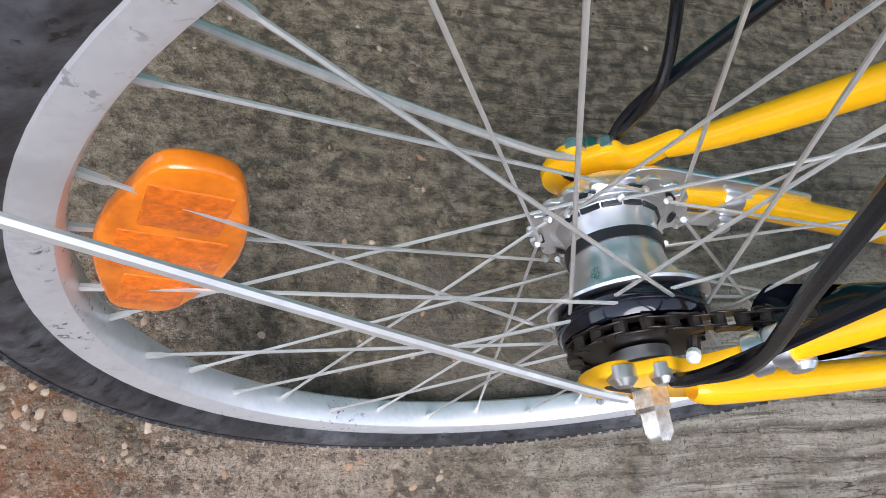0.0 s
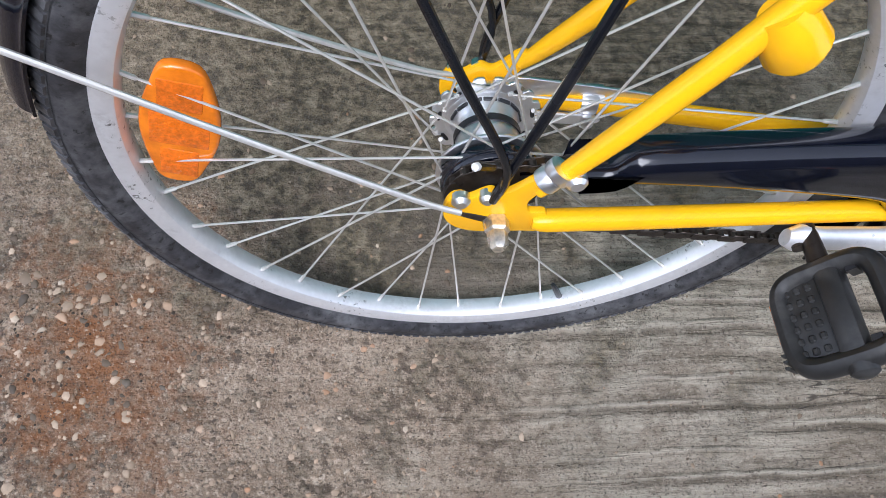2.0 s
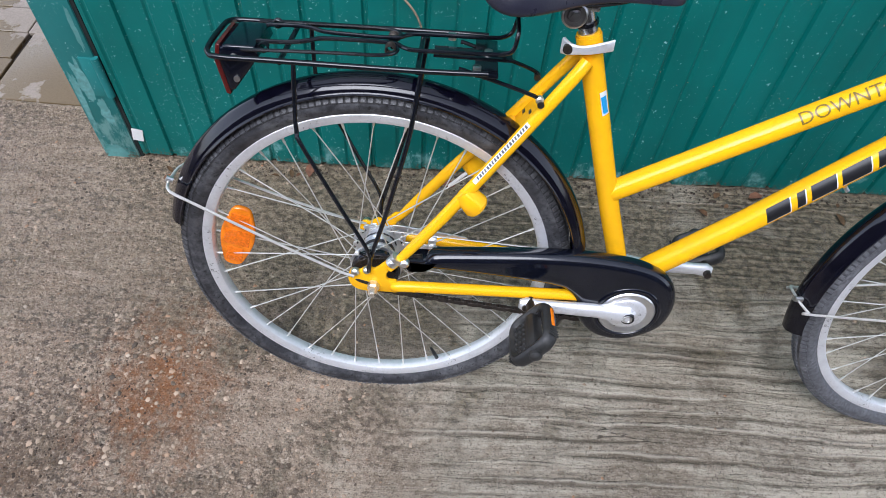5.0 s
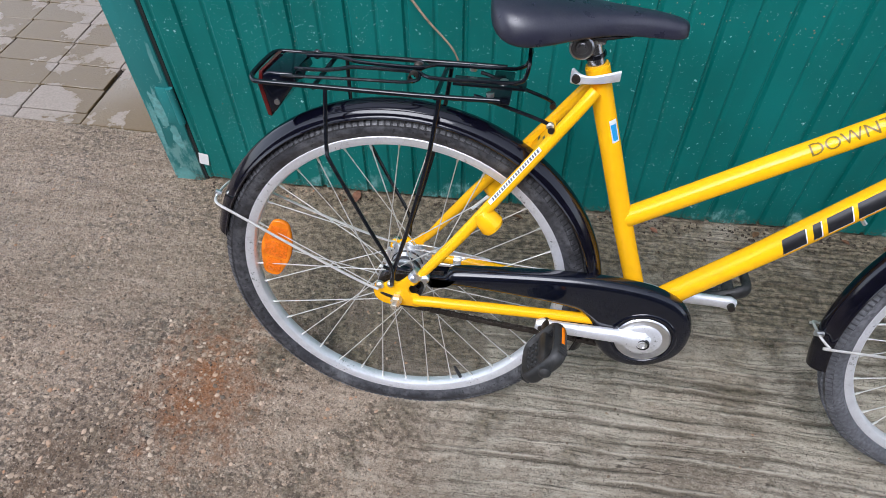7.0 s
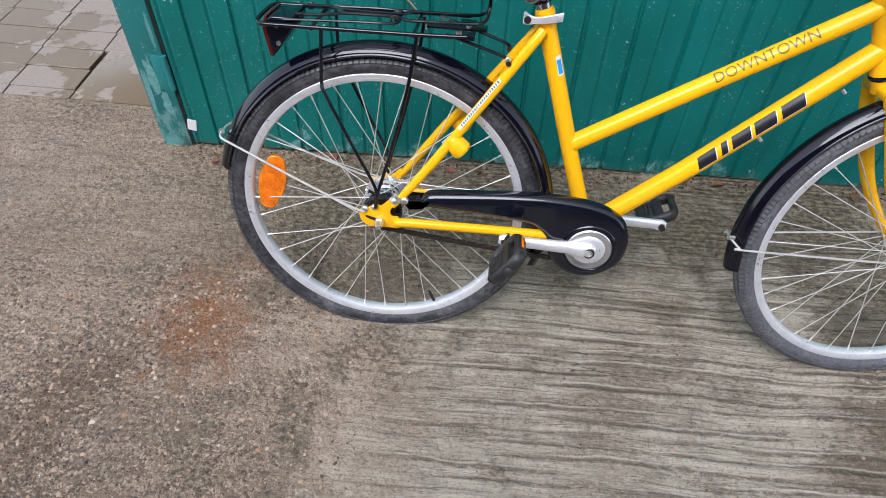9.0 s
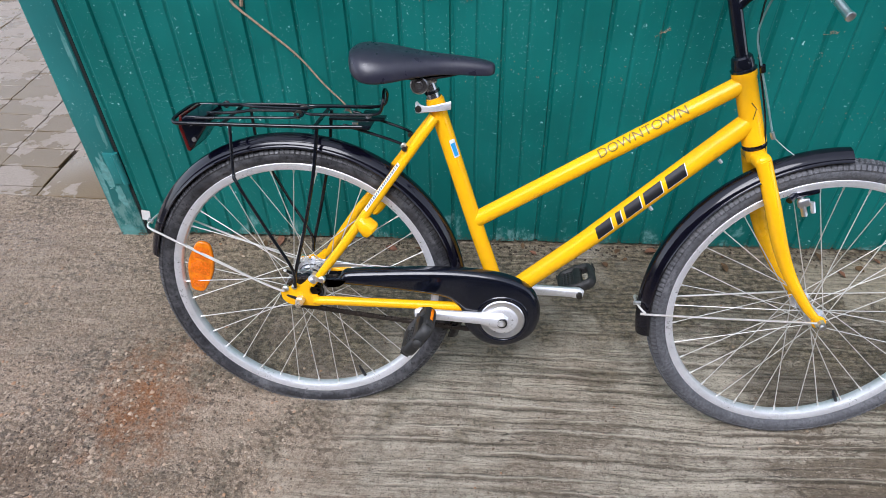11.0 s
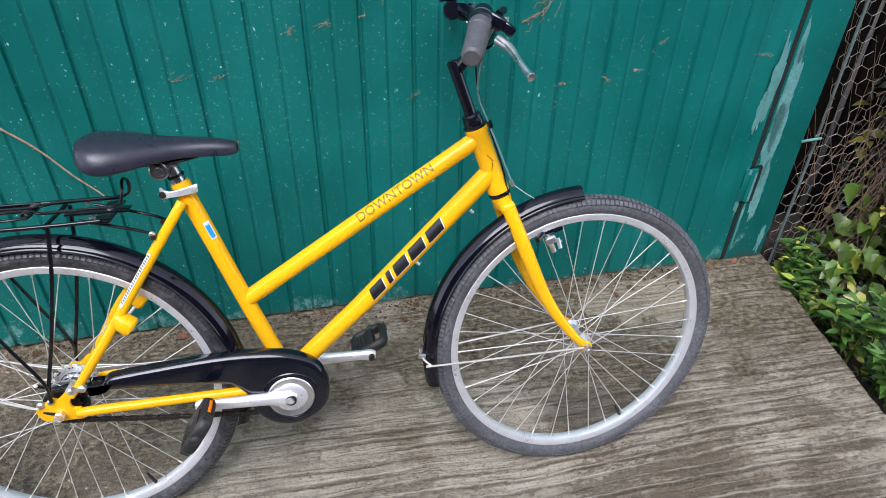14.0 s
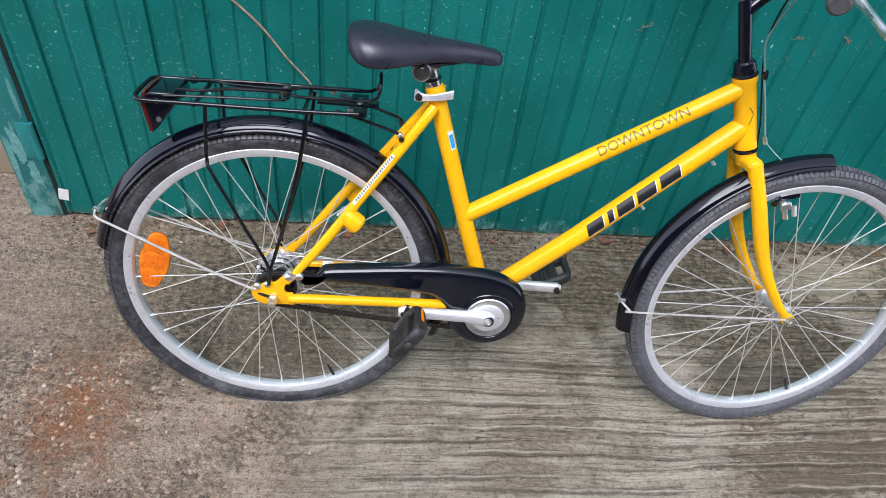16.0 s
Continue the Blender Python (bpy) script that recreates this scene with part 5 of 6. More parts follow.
# headset, fork, stem and bars
part("headset", joined(tube([HT_T, HT_T + 0.004 * steer, HT_T + 0.006 * steer, HT_T + 0.015 * steer, HT_T + 0.017 * steer, HT_T + 0.024 * steer, HT_T + 0.027 * steer], [0.0215, 0.0225, 0.0190, 0.0195, 0.0185, 0.0180, 0.0150], 28)), M_black, bike, "black headset cup with a silver ring")
part("headset", tube([HT_B - 0.010 * steer, HT_B - 0.006 * steer, HT_B - 0.001 * steer], [0.0205, 0.0222, 0.0215], 28), M_black, bike, "black lower headset cup")
f_axle = FRONT.translation
f_side = (FRONT.to_3x3() @ Vector((0, 1, 0))).normalized()
crown = HT_B - 0.022 * steer
part("fork_crown", joined(tube([HT_B - 0.010 * steer, HT_B - 0.034 * steer], [0.0200, 0.0185], 24), block((0.030, 0.088, 0.026), Matrix.Translation(HT_B - 0.028 * steer) @ pose(0, 0, 0, 0, -19.8, 3.0), 0.010, 3)), M_yellow, bike)
for s in (-1, 1):
    top = HT_B - 0.026 * steer + s * 0.036 * f_side
    end = f_axle + s * 0.0525 * f_side
    mid = Vector((0.9290, 0, 0.4880)) + s * 0.050 * f_side
    pts = [top, top * 0.55 + mid * 0.45 + s * 0.006 * f_side, mid, Vector((0.9620, 0, 0.4180)) + s * 0.0515 * f_side, Vector((1.0040, 0, 0.3560)) + s * 0.0525 * f_side, end + Vector((-0.006, 0, 0.008))]
    pts = spline(pts, 5)
    rr = [0.0142 - 0.0070 * (max(0, i - 9) / (len(pts) - 10)) for i in range(len(pts))]
    part("fork_blade", tube(pts, rr, 20), M_yellow, bike)
    part("fork_end", moved(slab_of(rounded([(-0.016, 0.016), (0.002, 0.014), (0.013, 0.004), (0.011, -0.010), (-0.002, -0.013), (-0.013, -0.004)], 3), s * 0.0525 - 0.0025, s * 0.0525 + 0.0025, 0.001), FRONT), M_yellow, bike)
stem_top = Vector((0.7745, 0, 0.9220))
part("stem", joined(tube([HT_T + 0.020 * steer, stem_top - 0.003 * steer, stem_top], [0.0112, 0.0112, 0.0105], 22), tube([stem_top, stem_top + 0.0012 * steer], 0.0080, 18),
                    tube(spline([stem_top - 0.020 * steer, (0.7950, 0.0, 0.9200), (0.8180, 0.0, 0.9420), (0.8280, 0.0, 0.9560)], 5), [0.0110] * 11 + [0.0120] * 5, 18), tube([(0.830, -0.022, 0.958), (0.830, 0.022, 0.958)], 0.0165, 20)), M_black, bike, "glossy black steel stem")
bar_half = [(0.830, 0.0, 0.9580), (0.830, 0.030, 0.9585), (0.826, 0.075, 0.9720), (0.818, 0.120, 0.9900), (0.800, 0.160, 0.9945), (0.782, 0.200, 0.9850), (0.744, 0.285, 0.9570)]
near_bar = [Vector(q) for q in ((0.830, 0.0, 0.9580), (0.830, -0.030, 0.9590), (0.826, -0.075, 0.9800), (0.812, -0.115, 1.0040), (0.798, -0.150, 1.0120), (0.786, -0.182, 1.0090), (0.748, -0.285, 0.9670))]
far_bar = [Vector((x + 0.16 * y, y, z + 0.10 * max(0.0, y - 0.12))) for x, y, z in bar_half]
far_bar[-1] = Vector((0.832, 0.285, 0.984))
bar = part("handlebar", tube(spline(list(reversed(near_bar)) + far_bar[1:], 6), 0.0112, 18), M_black, bike, "black swept-back handlebar")
for pts in (near_bar, far_bar):
    a, b = pts[-1], pts[-2]
    d = (b - a).normalized()
    ring = []
    rr = []
    for i in range(24):
        ring.append(a + d * (-0.004 + 0.078 * i / 23))
        rr.append(0.0112 if i == 0 else (0.0150 if i == 1 else 0.0157 - (0.0003 if i % 3 == 0 else 0)))
    part("grip", tube(ring, rr, 20), M_grip, bar, "grey-black rubber grip")
    part("shifter_ring", tube([a + d * 0.074, a + d * 0.076, a + d * 0.092, a + d * 0.094], [0.0150, 0.0172, 0.0172, 0.0160], 20), M_grip, bar, "ribbed grey twist ring")
    part("grip_collar", tube([a + d * 0.094, a + d * 0.098, a + d * 0.108, a + d * 0.112], [0.0165, 0.0188, 0.0188, 0.0150], 20), M_black, bar, "black grip collar")
# brake lever on the near side with its black holder; the far one beside it
for pts, s in ((near_bar, -1), (far_bar, 1)):
    a, b = pts[-1], pts[-2]
    d = (b - a).normalized()
    root = a + d * 0.122
    holder = joined(tube([root - 0.009 * d, root + 0.009 * d], 0.0160, 18), block((0.030, 0.020, 0.022), Matrix.Translation(root + Vector((0.020, s * 0.006, -0.008))) @ pose(0, 0, 0, 0, 30, s * 20), 0.005, 3),
                    block((0.026, 0.014, 0.016), Matrix.Translation(root + Vector((0.036, s * 0.012, -0.018))) @ pose(0, 0, 0, 0, 38, s * 25), 0.004, 2))
    held = part("lever_holder", holder, M_black, bar, "black brake lever holder")
    part("pivot_screw", tube([root + Vector((0.034, s * 0.010, -0.012)), root + Vector((0.035, s * 0.010, -0.002))], 0.0042, 12), M_steel, held, "small bright pivot screw")
    part("barrel_adjuster", tube([root + Vector((0.026, s * 0.000, 0.002)), root + Vector((0.036, s * -0.012, 0.006)), root + Vector((0.040, s * -0.018, 0.007))], [0.0062, 0.0062, 0.0040], 12), M_black, held, "black cable barrel")
    part("clamp_band", tube([root - 0.012 * d, root - 0.010 * d, root - 0.006 * d], [0.0168, 0.0174, 0.0168], 18), M_grip, held)
    tip = Vector((0.838, s * 0.283, 0.917)) if s < 0 else a + Vector((0.090, -0.006, -0.030))
    pivot = root + Vector((0.034, s * 0.004, -0.018))
    blade = spline([pivot, pivot.lerp(tip, 0.22) + Vector((0.006, 0, 0.003)), pivot.lerp(tip, 0.5) + Vector((0.007, 0, 0.002)), pivot.lerp(tip, 0.8) + Vector((0.003, 0, 0)), tip], 6)
    if s < 0:
        blade = spline([(0.811, -0.184, 0.976), (0.8215, -0.203, 0.967), (0.8255, -0.222, 0.9590), (0.8280, -0.247, 0.9490), (0.8330, -0.270, 0.9380), (0.8358, -0.280, 0.9335)], 6)
    m = len(blade)
    part("brake_lever", tube(blade, [0.0090 - 0.0034 * min(1.0, i / (0.45 * m)) for i in range(m - 7)] + [0.0056, 0.0058, 0.0062, 0.0067, 0.0070, 0.0068, 0.0046], 12), M_alu, bar, "silver brake lever")
bell_at = far_bar[4] * 0.6 + far_bar[5] * 0.4 + Vector((-0.008, 0.0, 0.040))
bell = part("bell", moved(turned([(0.004, -0.014), (0.024, -0.014), (0.0275, -0.011), (0.0275, 0.006), (0.0255, 0.012), (0.018, 0.0165), (0.004, 0.018)], 32), Matrix.Translation(bell_at) @ pose(0, 0, 0, 80, 0, 0)), M_black, bar, "black round bell")
part("bell_bracket", joined(tube([bell_at - Vector((0, 0, 0.040)), bell_at - Vector((0, 0, 0.012))], 0.006, 10), tube([bell_at + Vector((-0.03, 0, -0.020)), bell_at + Vector((0.022, 0, -0.018))], 0.005, 10)), M_black, bar, "black bell bracket")

# cranks, chain case, chain and pedals
case = rounded([(0.046, 0.3490), (0.056, 0.3590), (0.078, 0.3610), (0.089, 0.3740), (0.102, 0.3800), (0.153, 0.3850), (0.263, 0.3930), (0.350, 0.3930), (0.430, 0.3810), (0.480, 0.3500), (0.500, 0.2980), (0.487, 0.2430), (0.436, 0.2090), (0.382, 0.2150), (0.347, 0.2500), (0.338, 0.2880), (0.318, 0.3130), (0.288, 0.3260), (0.170, 0.3400), (0.070, 0.3460)], 5)
part("chain_case", slab_of(case, -0.062, -0.027, 0.0160, 6), M_black, bike, "glossy black plastic chain case", 50)
part("case_ring", moved(turned([(0.0475, -0.0605), (0.0500, -0.0635), (0.0530, -0.0640), (0.0560, -0.0625), (0.0575, -0.0605)], 56, True), Matrix.Translation(BB)), M_black, bike)
part("disc_cap", moved(turned([(0.004, -0.0688), (0.016, -0.0682), (0.024, -0.0668), (0.0305, -0.0652), (0.0325, -0.0636), (0.0320, -0.0625), (0.004, -0.0625)], 48), Matrix.Translation(BB)), M_rim, bike, "pale domed cap of the chainring")
part("chainring_disc", moved(turned([(0.004, -0.0610), (0.0430, -0.0610), (0.0465, -0.0630), (0.0445, -0.0652), (0.040, -0.0655), (0.036, -0.0635), (0.022, -0.0640), (0.016, -0.0675), (0.004, -0.0680)], 56), Matrix.Translation(BB)), M_alu, bike, "silver chainring disc")
crank_dir = Vector((-0.9975, 0, 0.0702))
for s, d in ((-1, crank_dir), (1, -crank_dir)):
    y0, y1 = (s * 0.064, s * 0.070) if s < 0 else (0.066, 0.079)
    a, b = BB + Vector((0, y0, 0)), BB + 0.171 * d + Vector((0, y1, 0))
    pts = [a - 0.012 * d, a, a + 0.020 * d, a + 0.045 * d, a * 0.4 + b * 0.6, b - 0.018 * d, b, b + 0.010 * d]
    body = tube(pts, [0.011, 0.0195, 0.0172, 0.0140, 0.0124, 0.0120, 0.0138, 0.0085], 18)
    flat = [(p[0], (p[1] - (y0 + y1) / 2) * 0.72 + (y0 + y1) / 2, p[2]) for p in body[0]]
    arm = part("crank", (flat, body[1]), M_rim, bike, "polished aluminium crank")
    yo = s * (0.0785 if s < 0 else 0.0800)
    bolt = part("crank_bolt", moved(turned([(0.0020, yo - s * 0.0012), (0.0045, yo - s * 0.0012), (0.0055, yo), (0.0072, yo), (0.0078, yo - s * 0.003), (0.0078, yo - s * 0.008)], 24), Matrix.Translation(BB)), M_steel, arm, "steel crank bolt")
    part("bolt_ring", moved(turned([(0.0080, yo - s * 0.0012), (0.0105, yo - s * 0.0008), (0.0112, yo - s * 0.0030), (0.0112, yo - s * 0.008), (0.0080, yo - s * 0.008)], 28, True), Matrix.Translation(BB)), M_ink, bolt, "dark recess ring")
    part("pedal_eye", tube([b + Vector((0, -s * 0.0098, 0)), b + Vector((0, s * 0.0098, 0))], 0.0058, 16), M_chain, arm, "dark pedal thread")
part("bottom_bracket_cup", tube([BB + Vector((0, 0.036, 0)), BB + Vector((0, 0.052, 0))], 0.0185, 20), M_steel, bike)


def build_pedal(m, label, lenses=True):
    """A plastic pedal about its axle (y outwards), plate along x: a studded tread on one side, an open slot on the other, thick rounded rails."""
    w, d = 0.086, 0.088

    def soft(v):
        return math.copysign(abs(v) ** 0.42, v)

    loop = [(soft(math.cos(k * math.pi / 24)) * (d / 2 - 0.0075), 0.012 + w / 2 + soft(math.sin(k * math.pi / 24)) * (w / 2 - 0.006), 0) for k in range(48)]
    hoop = tube(loop, 0.0085, 12, True, True)
    sh = [([(x, y, z * 1.5) for x, y, z in hoop[0]], hoop[1]), block((0.020, w - 0.006, 0.022), Matrix.Translation((0.004, 0.012 + w / 2, 0)), 0.006),
          block((0.040, w - 0.016, 0.013), Matrix.Translation((-0.020, 0.012 + w * 0.5, 0)), 0.003), tube([(0.004, 0.096, 0), (0.004, 0.103, 0), (0.004, 0.106, 0)], [0.011, 0.010, 0.006], 14)]
    p = part("pedal", joined(*sh), M_pedal, bike, label, 40)
    p.matrix_local = m
    for i in range(3):
        for j in range(6):
            part("stud", block((0.0052, 0.0058, 0.017), Matrix.Translation((-0.012 - i * 0.0085, 0.030 + j * 0.0100, 0)), 0.0012, 1), M_pedal, p)
    # black blocks for the shade in two notches
    for y in (0.026, 0.083):
        part("hole", block((0.008, 0.006, 0.0144), Matrix.Translation((0.021, y, 0)), 0.0005, 1), M_ink, p, "dark notch")
    part("pedal_axle", tube([(0, -0.022, 0), (0, 0.012, 0), (0, 0.030, 0)], [0.0065, 0.0085, 0.0085], 14), M_chain, p)
    for x in (-d / 2 + 0.0004, d / 2 - 0.0004):
        if lenses:
            part("pedal_reflector", block((0.004, 0.036, 0.0068), Matrix.Translation((x, 0.010 + w * 0.46, 0)), 0.0015), M_orange, p, "amber pedal reflector")
        for y in (0.076, 0.081, 0.086):
            part("rib", block((0.004, 0.0020, 0.018), Matrix.Translation((x, y, 0)), 0.0006, 1), M_pedal, p)
    return p


M_pedal = plain("dusty_pedal_plastic", (0.016, 0.016, 0.016), 0.5, vary=0.3, scale=120, dirt=(0.07, 0.067, 0.062), dirt_amount=0.6)
pn = BB + 0.171 * crank_dir
pf = BB - 0.171 * crank_dir
build_pedal(Matrix.Translation(pn + Vector((0.007, -0.085, 0.006))) @ pose(0, 0, 0, 0, -54, 0) @ pose(0, 0, 0, 180, 0, 0), "dusty black plastic pedal with amber reflectors")
build_pedal(Matrix.Translation(pf + Vector((0, 0.082, 0))) @ pose(0, 0, 0, 0, -25, 0), "dusty black plastic pedal on the far side", False)

# chain: links round the sprocket, a slack lower run, and the upper run into the case
run = []
for i in range(26):
    a = radians(78 + 7.6 * i)
    run.append((0.0335 * math.cos(a), RW + 0.0335 * math.sin(a)))
upper = [(0.075 - (0.067 - 0.0) * t, 0.3600 - 0.0105 * t) for t in (0.0, 0.2, 0.4, 0.6, 0.8)]
lower = [(0.006 + 0.40 * t, 0.2826 - 0.048 * t - 0.003 * math.sin(math.pi * t)) for t in [i / 33 for i in range(1, 34)]]
chain_pts = upper + run + lower
path = [Vector((x, -0.0428, z)) for x, z in chain_pts]
lens = [0.0]
for a, b in zip(path, path[1:]):
    lens.append(lens[-1] + (b - a).length)


def chain_at(s):
    for i in range(len(path) - 1):
        if lens[i + 1] >= s:
            return path[i].lerp(path[i + 1], (s - lens[i]) / max(1e-9, lens[i + 1] - lens[i]))
    return path[-1]


links = []
count = int(lens[-1] / 0.0127)
for i in range(count):
    a, b = chain_at(i * 0.0127), chain_at((i + 1) * 0.0127)
    d = b - a
    ang = -math.degrees(math.atan2(d.z, d.x))
    o = 0.0038 if i % 2 else 0.0026
    for s in (-1, 1):
        links.append(block((0.0165, 0.0011, 0.0082), Matrix.Translation((a + b) / 2 + Vector((0, s * o, 0))) @ pose(0, 0, 0, 0, ang, 0), 0.0005, 1))
    links.append(tube([a + Vector((0, -0.0046, 0)), a + Vector((0, 0.0046, 0))], 0.0036, 8))
part("cable_pin", tube([(-0.008, -0.060, 0.372), (-0.020, -0.070, 0.386)], 0.0030, 10), M_blackwire, bike, "short black pin beside the rack foot")
part("pin_cap", tube([(-0.0205, -0.0705, 0.3865), (-0.0228, -0.0728, 0.3885), (-0.0238, -0.0738, 0.3893)], [0.0030, 0.0030, 0.0014], 10), M_white, bike, "small white plastic cap")
part("chain", joined(*links), M_chain, bike, "dark oily roller chain", 40)

# coaster brake arm strapped to the far stay
arm = part("brake_arm", slab_of(rounded([(0.0, 0.330), (0.02, 0.342), (0.06, 0.338), (0.135, 0.327), (0.150, 0.322), (0.145, 0.312), (0.06, 0.318), (0.02, 0.302), (-0.006, 0.310)], 4), 0.0535, 0.0565, 0.001), M_alu, bike, "bright steel brake arm")
part("strap", tube([(0.088, 0.0600, 0.3145), (0.102, 0.0595, 0.3145)], 0.0122, 18), M_steel, bike, "steel strap round the stay")


# mudguards
def guard_shape(m, a0, a1, r, half, crown):
    v, f, n, k = [], [], 56, 27
    for i in range(n + 1):
        a = radians(a0 + (a1 - a0) * i / n)
        for layer in (0.0, -0.0018):
            for j in range(k):
                u = -1 + 2 * j / (k - 1)
                # a flat raised middle, round shoulders, steep sides and a turned-out lip
                p = min(1.0, abs(u) / 0.86) * radians(84)
                out = max(0.0, (abs(u) - 0.86) / 0.14)
                rr = r + layer - crown * (1 - math.cos(p)) ** 0.9 + 0.0010 * min(1.0, max(0.0, (0.36 - abs(u)) / 0.08)) - 0.0020 * out
                yy = (half - 0.0030) * math.sin(p) + 0.0030 * out
                v.append(tuple(m @ Vector((rr * math.cos(a), math.copysign(yy + (0.0 if layer == 0 else -0.001), u), rr * math.sin(a)))))
    w = 2 * k
    for i in range(n):
        for j in range(k - 1):
            f += [(i * w + j, i * w + j + 1, (i + 1) * w + j + 1, (i + 1) * w + j), (i * w + k + j, (i + 1) * w + k + j, (i + 1) * w + k + j + 1, i * w + k + j + 1)]
        for j in (0, k - 1):
            f.append((i * w + j, (i + 1) * w + j, (i + 1) * w + k + j, i * w + k + j))
    for i in (0, n):
        for j in range(k - 1):
            f.append((i * w + j, i * w + j + 1, i * w + k + j + 1, i * w + k + j))
    return v, f


rg = part("rear_mudguard", guard_shape(Matrix.Translation((0.005, 0, 0)) @ REAR, -18, 168, 0.3395, 0.0270, 0.0200), M_guard, bike, "glossy black rear mudguard with mud specks", 40)
fg = part("front_mudguard", guard_shape(FRONT, 91, 190.5, 0.3405, 0.0250, 0.0190), M_guard, bike, "glossy black front mudguard", 40)


near_half = [(-0.0270, -0.0640, 0.3385), (-0.060, -0.0600, 0.3475), (-0.165, -0.0500, 0.3920), (-0.278, -0.0405, 0.4450), (-0.297, -0.0375, 0.4525), (-0.309, -0.0310, 0.4560), (-0.3155, -0.014, 0.4565)]
far_half = [(x, -y + 0.008, z) for x, y, z in reversed(near_half)]
part("stay_wire", tube(spline(near_half + far_half, 6), 0.0023, 8), M_spoke, rg, "bright steel mudguard stay")
near_half = [(-0.008, -0.0600, 0.004), (-0.060, -0.0550, 0.003), (-0.318, -0.0330, 0.0), (-0.331, -0.0310, 0.003), (-0.3405, -0.0240, 0.010), (-0.3445, -0.012, 0.013)]
far_half = [(x, -y, z) for x, y, z in reversed(near_half)]
part("stay_wire", moved(tube(spline(near_half + far_half, 6), 0.0022, 8), FRONT), M_spoke, fg, "bright steel mudguard stay")
part("stay_bolt", moved(joined(tube([(-0.3110, -0.006, 0.1390), (-0.3165, -0.007, 0.1415), (-0.3205, -0.008, 0.1440)], 0.0052, 10)), REAR), M_steel, rg)
part("stay_bolt", moved(joined(tube([(-0.338, -0.010, 0.013), (-0.348, -0.011, 0.0145), (-0.351, -0.011, 0.015)], 0.0050, 10)), FRONT), M_steel, fg)

# luggage rack
rack = part("luggage_rack", joined(tube(spline([(0.150, -0.056, 0.6930), (0.05, -0.057, 0.6905), (-0.12, -0.057, 0.6895), (-0.190, -0.057, 0.6890), (-0.2065, -0.050, 0.6895), (-0.2110, -0.030, 0.6925), (-0.2110, 0.030, 0.6935), (-0.2065, 0.050, 0.6925), (-0.190, 0.057, 0.6915), (-0.12, 0.057, 0.6925), (0.05, 0.057, 0.6955), (0.150, 0.056, 0.6970)], 8), 0.0037, 10),
                                  tube([(-0.115, -0.056, 0.6870), (-0.115, 0.056, 0.6890)], 0.0036, 8), tube([(0.060, -0.056, 0.6880), (0.060, 0.056, 0.6900)], 0.0036, 8)), M_blackwire, bike, "black tubular steel luggage rack", 40)
clip = [(-0.150, 0.026, 0.7005), (-0.110, 0.027, 0.7020), (-0.085, 0.020, 0.7030), (-0.062, 0.010, 0.7035), (0.020, 0.008, 0.7035), (0.040, 0.020, 0.7035), (0.060, 0.026, 0.7040), (0.150, 0.026, 0.7065), (0.170, 0.027, 0.7090), (0.180, 0.028, 0.7160), (0.184, 0.022, 0.7350), (0.183, 0.008, 0.7460)]
part("spring_flap", tube(spline([(x, -y, z) for x, y, z in clip] + clip[::-1], 5), 0.0029, 10), M_blackwire, rack, "black sprung clip")
for s in (-1, 1):
    part("clip_wire", tube(spline([(-0.165, s * 0.046, 0.6960), (-0.05, s * 0.044, 0.7000), (0.010, s * 0.042, 0.7010), (0.030, s * 0.030, 0.7010), (0.030, s * 0.014, 0.7010), (0.022, s * 0.010, 0.6985)], 6), 0.0025, 8), M_blackwire, rack)
    part("coil_spring", tube([(0.022 + 0.0062 * math.cos(k * 0.6), s * (0.011 + 0.00035 * k), 0.7000 + 0.0062 * math.sin(k * 0.6)) for k in range(42)], 0.0013, 6), M_chain, rack, "dark coil spring")
    part("coil_spring", tube([(-0.138 + 0.0058 * math.cos(k * 0.6), s * (0.034 + 0.00030 * k), 0.6985 + 0.0058 * math.sin(k * 0.6)) for k in range(32)], 0.0012, 6), M_blackwire, rack, "dark coil spring")
part("rack_plate", joined(block((0.105, 0.030, 0.004), Matrix.Translation((0.130, 0.004, 0.6915)), 0.001), block((0.030, 0.112, 0.004), Matrix.Translation((0.148, 0.0, 0.6890)), 0.001)), M_blackwire, rack)
for x, y in ((0.150, 0.004), (0.135, -0.046), (0.100, 0.050)):
    part("rack_bolt", tube([(x, y, 0.690), (x, y, 0.6985)], 0.0058, 12), M_steel, rack, "bright bolt head")
for s in (-1, 1):
    o = 0.0 if s > 0 else 0.010
    part("rack_leg", tube(spline([(-0.097, s * 0.056, 0.688), (-0.0975, s * (0.060 + o * 0.5), 0.640), (-0.0970, s * (0.066 + o * 0.6), 0.598), (-0.0900, s * (0.068 + o), 0.580), (-0.043, s * (0.069 + o), 0.4815), (-0.004, s * (0.069 + o), 0.398), (-0.0045, s * 0.0700, 0.346)], 6), 0.0031, 10), M_blackwire, rack)
    part("rack_leg", tube(spline([(0.066, s * 0.056, 0.688), (0.058, s * 0.060, 0.630), (0.048, s * 0.064, 0.574), (0.024, s * 0.069, 0.474), (-0.001, s * 0.074, 0.378), (-0.0050, s * 0.0700, 0.346)], 6), 0.0035, 10), M_blackwire, rack)
    part("rack_strut", tube(spline([(0.112, s * 0.042, 0.691), (0.128, s * 0.042, 0.687), (0.214, s * 0.040, 0.660), (0.226, s * 0.040, 0.648)], 5), 0.0029, 8), M_blackwire, rack)
    part("strut_bolt", tube([(0.2240, s * 0.034, 0.6500), (0.2240, s * 0.0460, 0.6500)], 0.0048, 10), M_chain, rack)
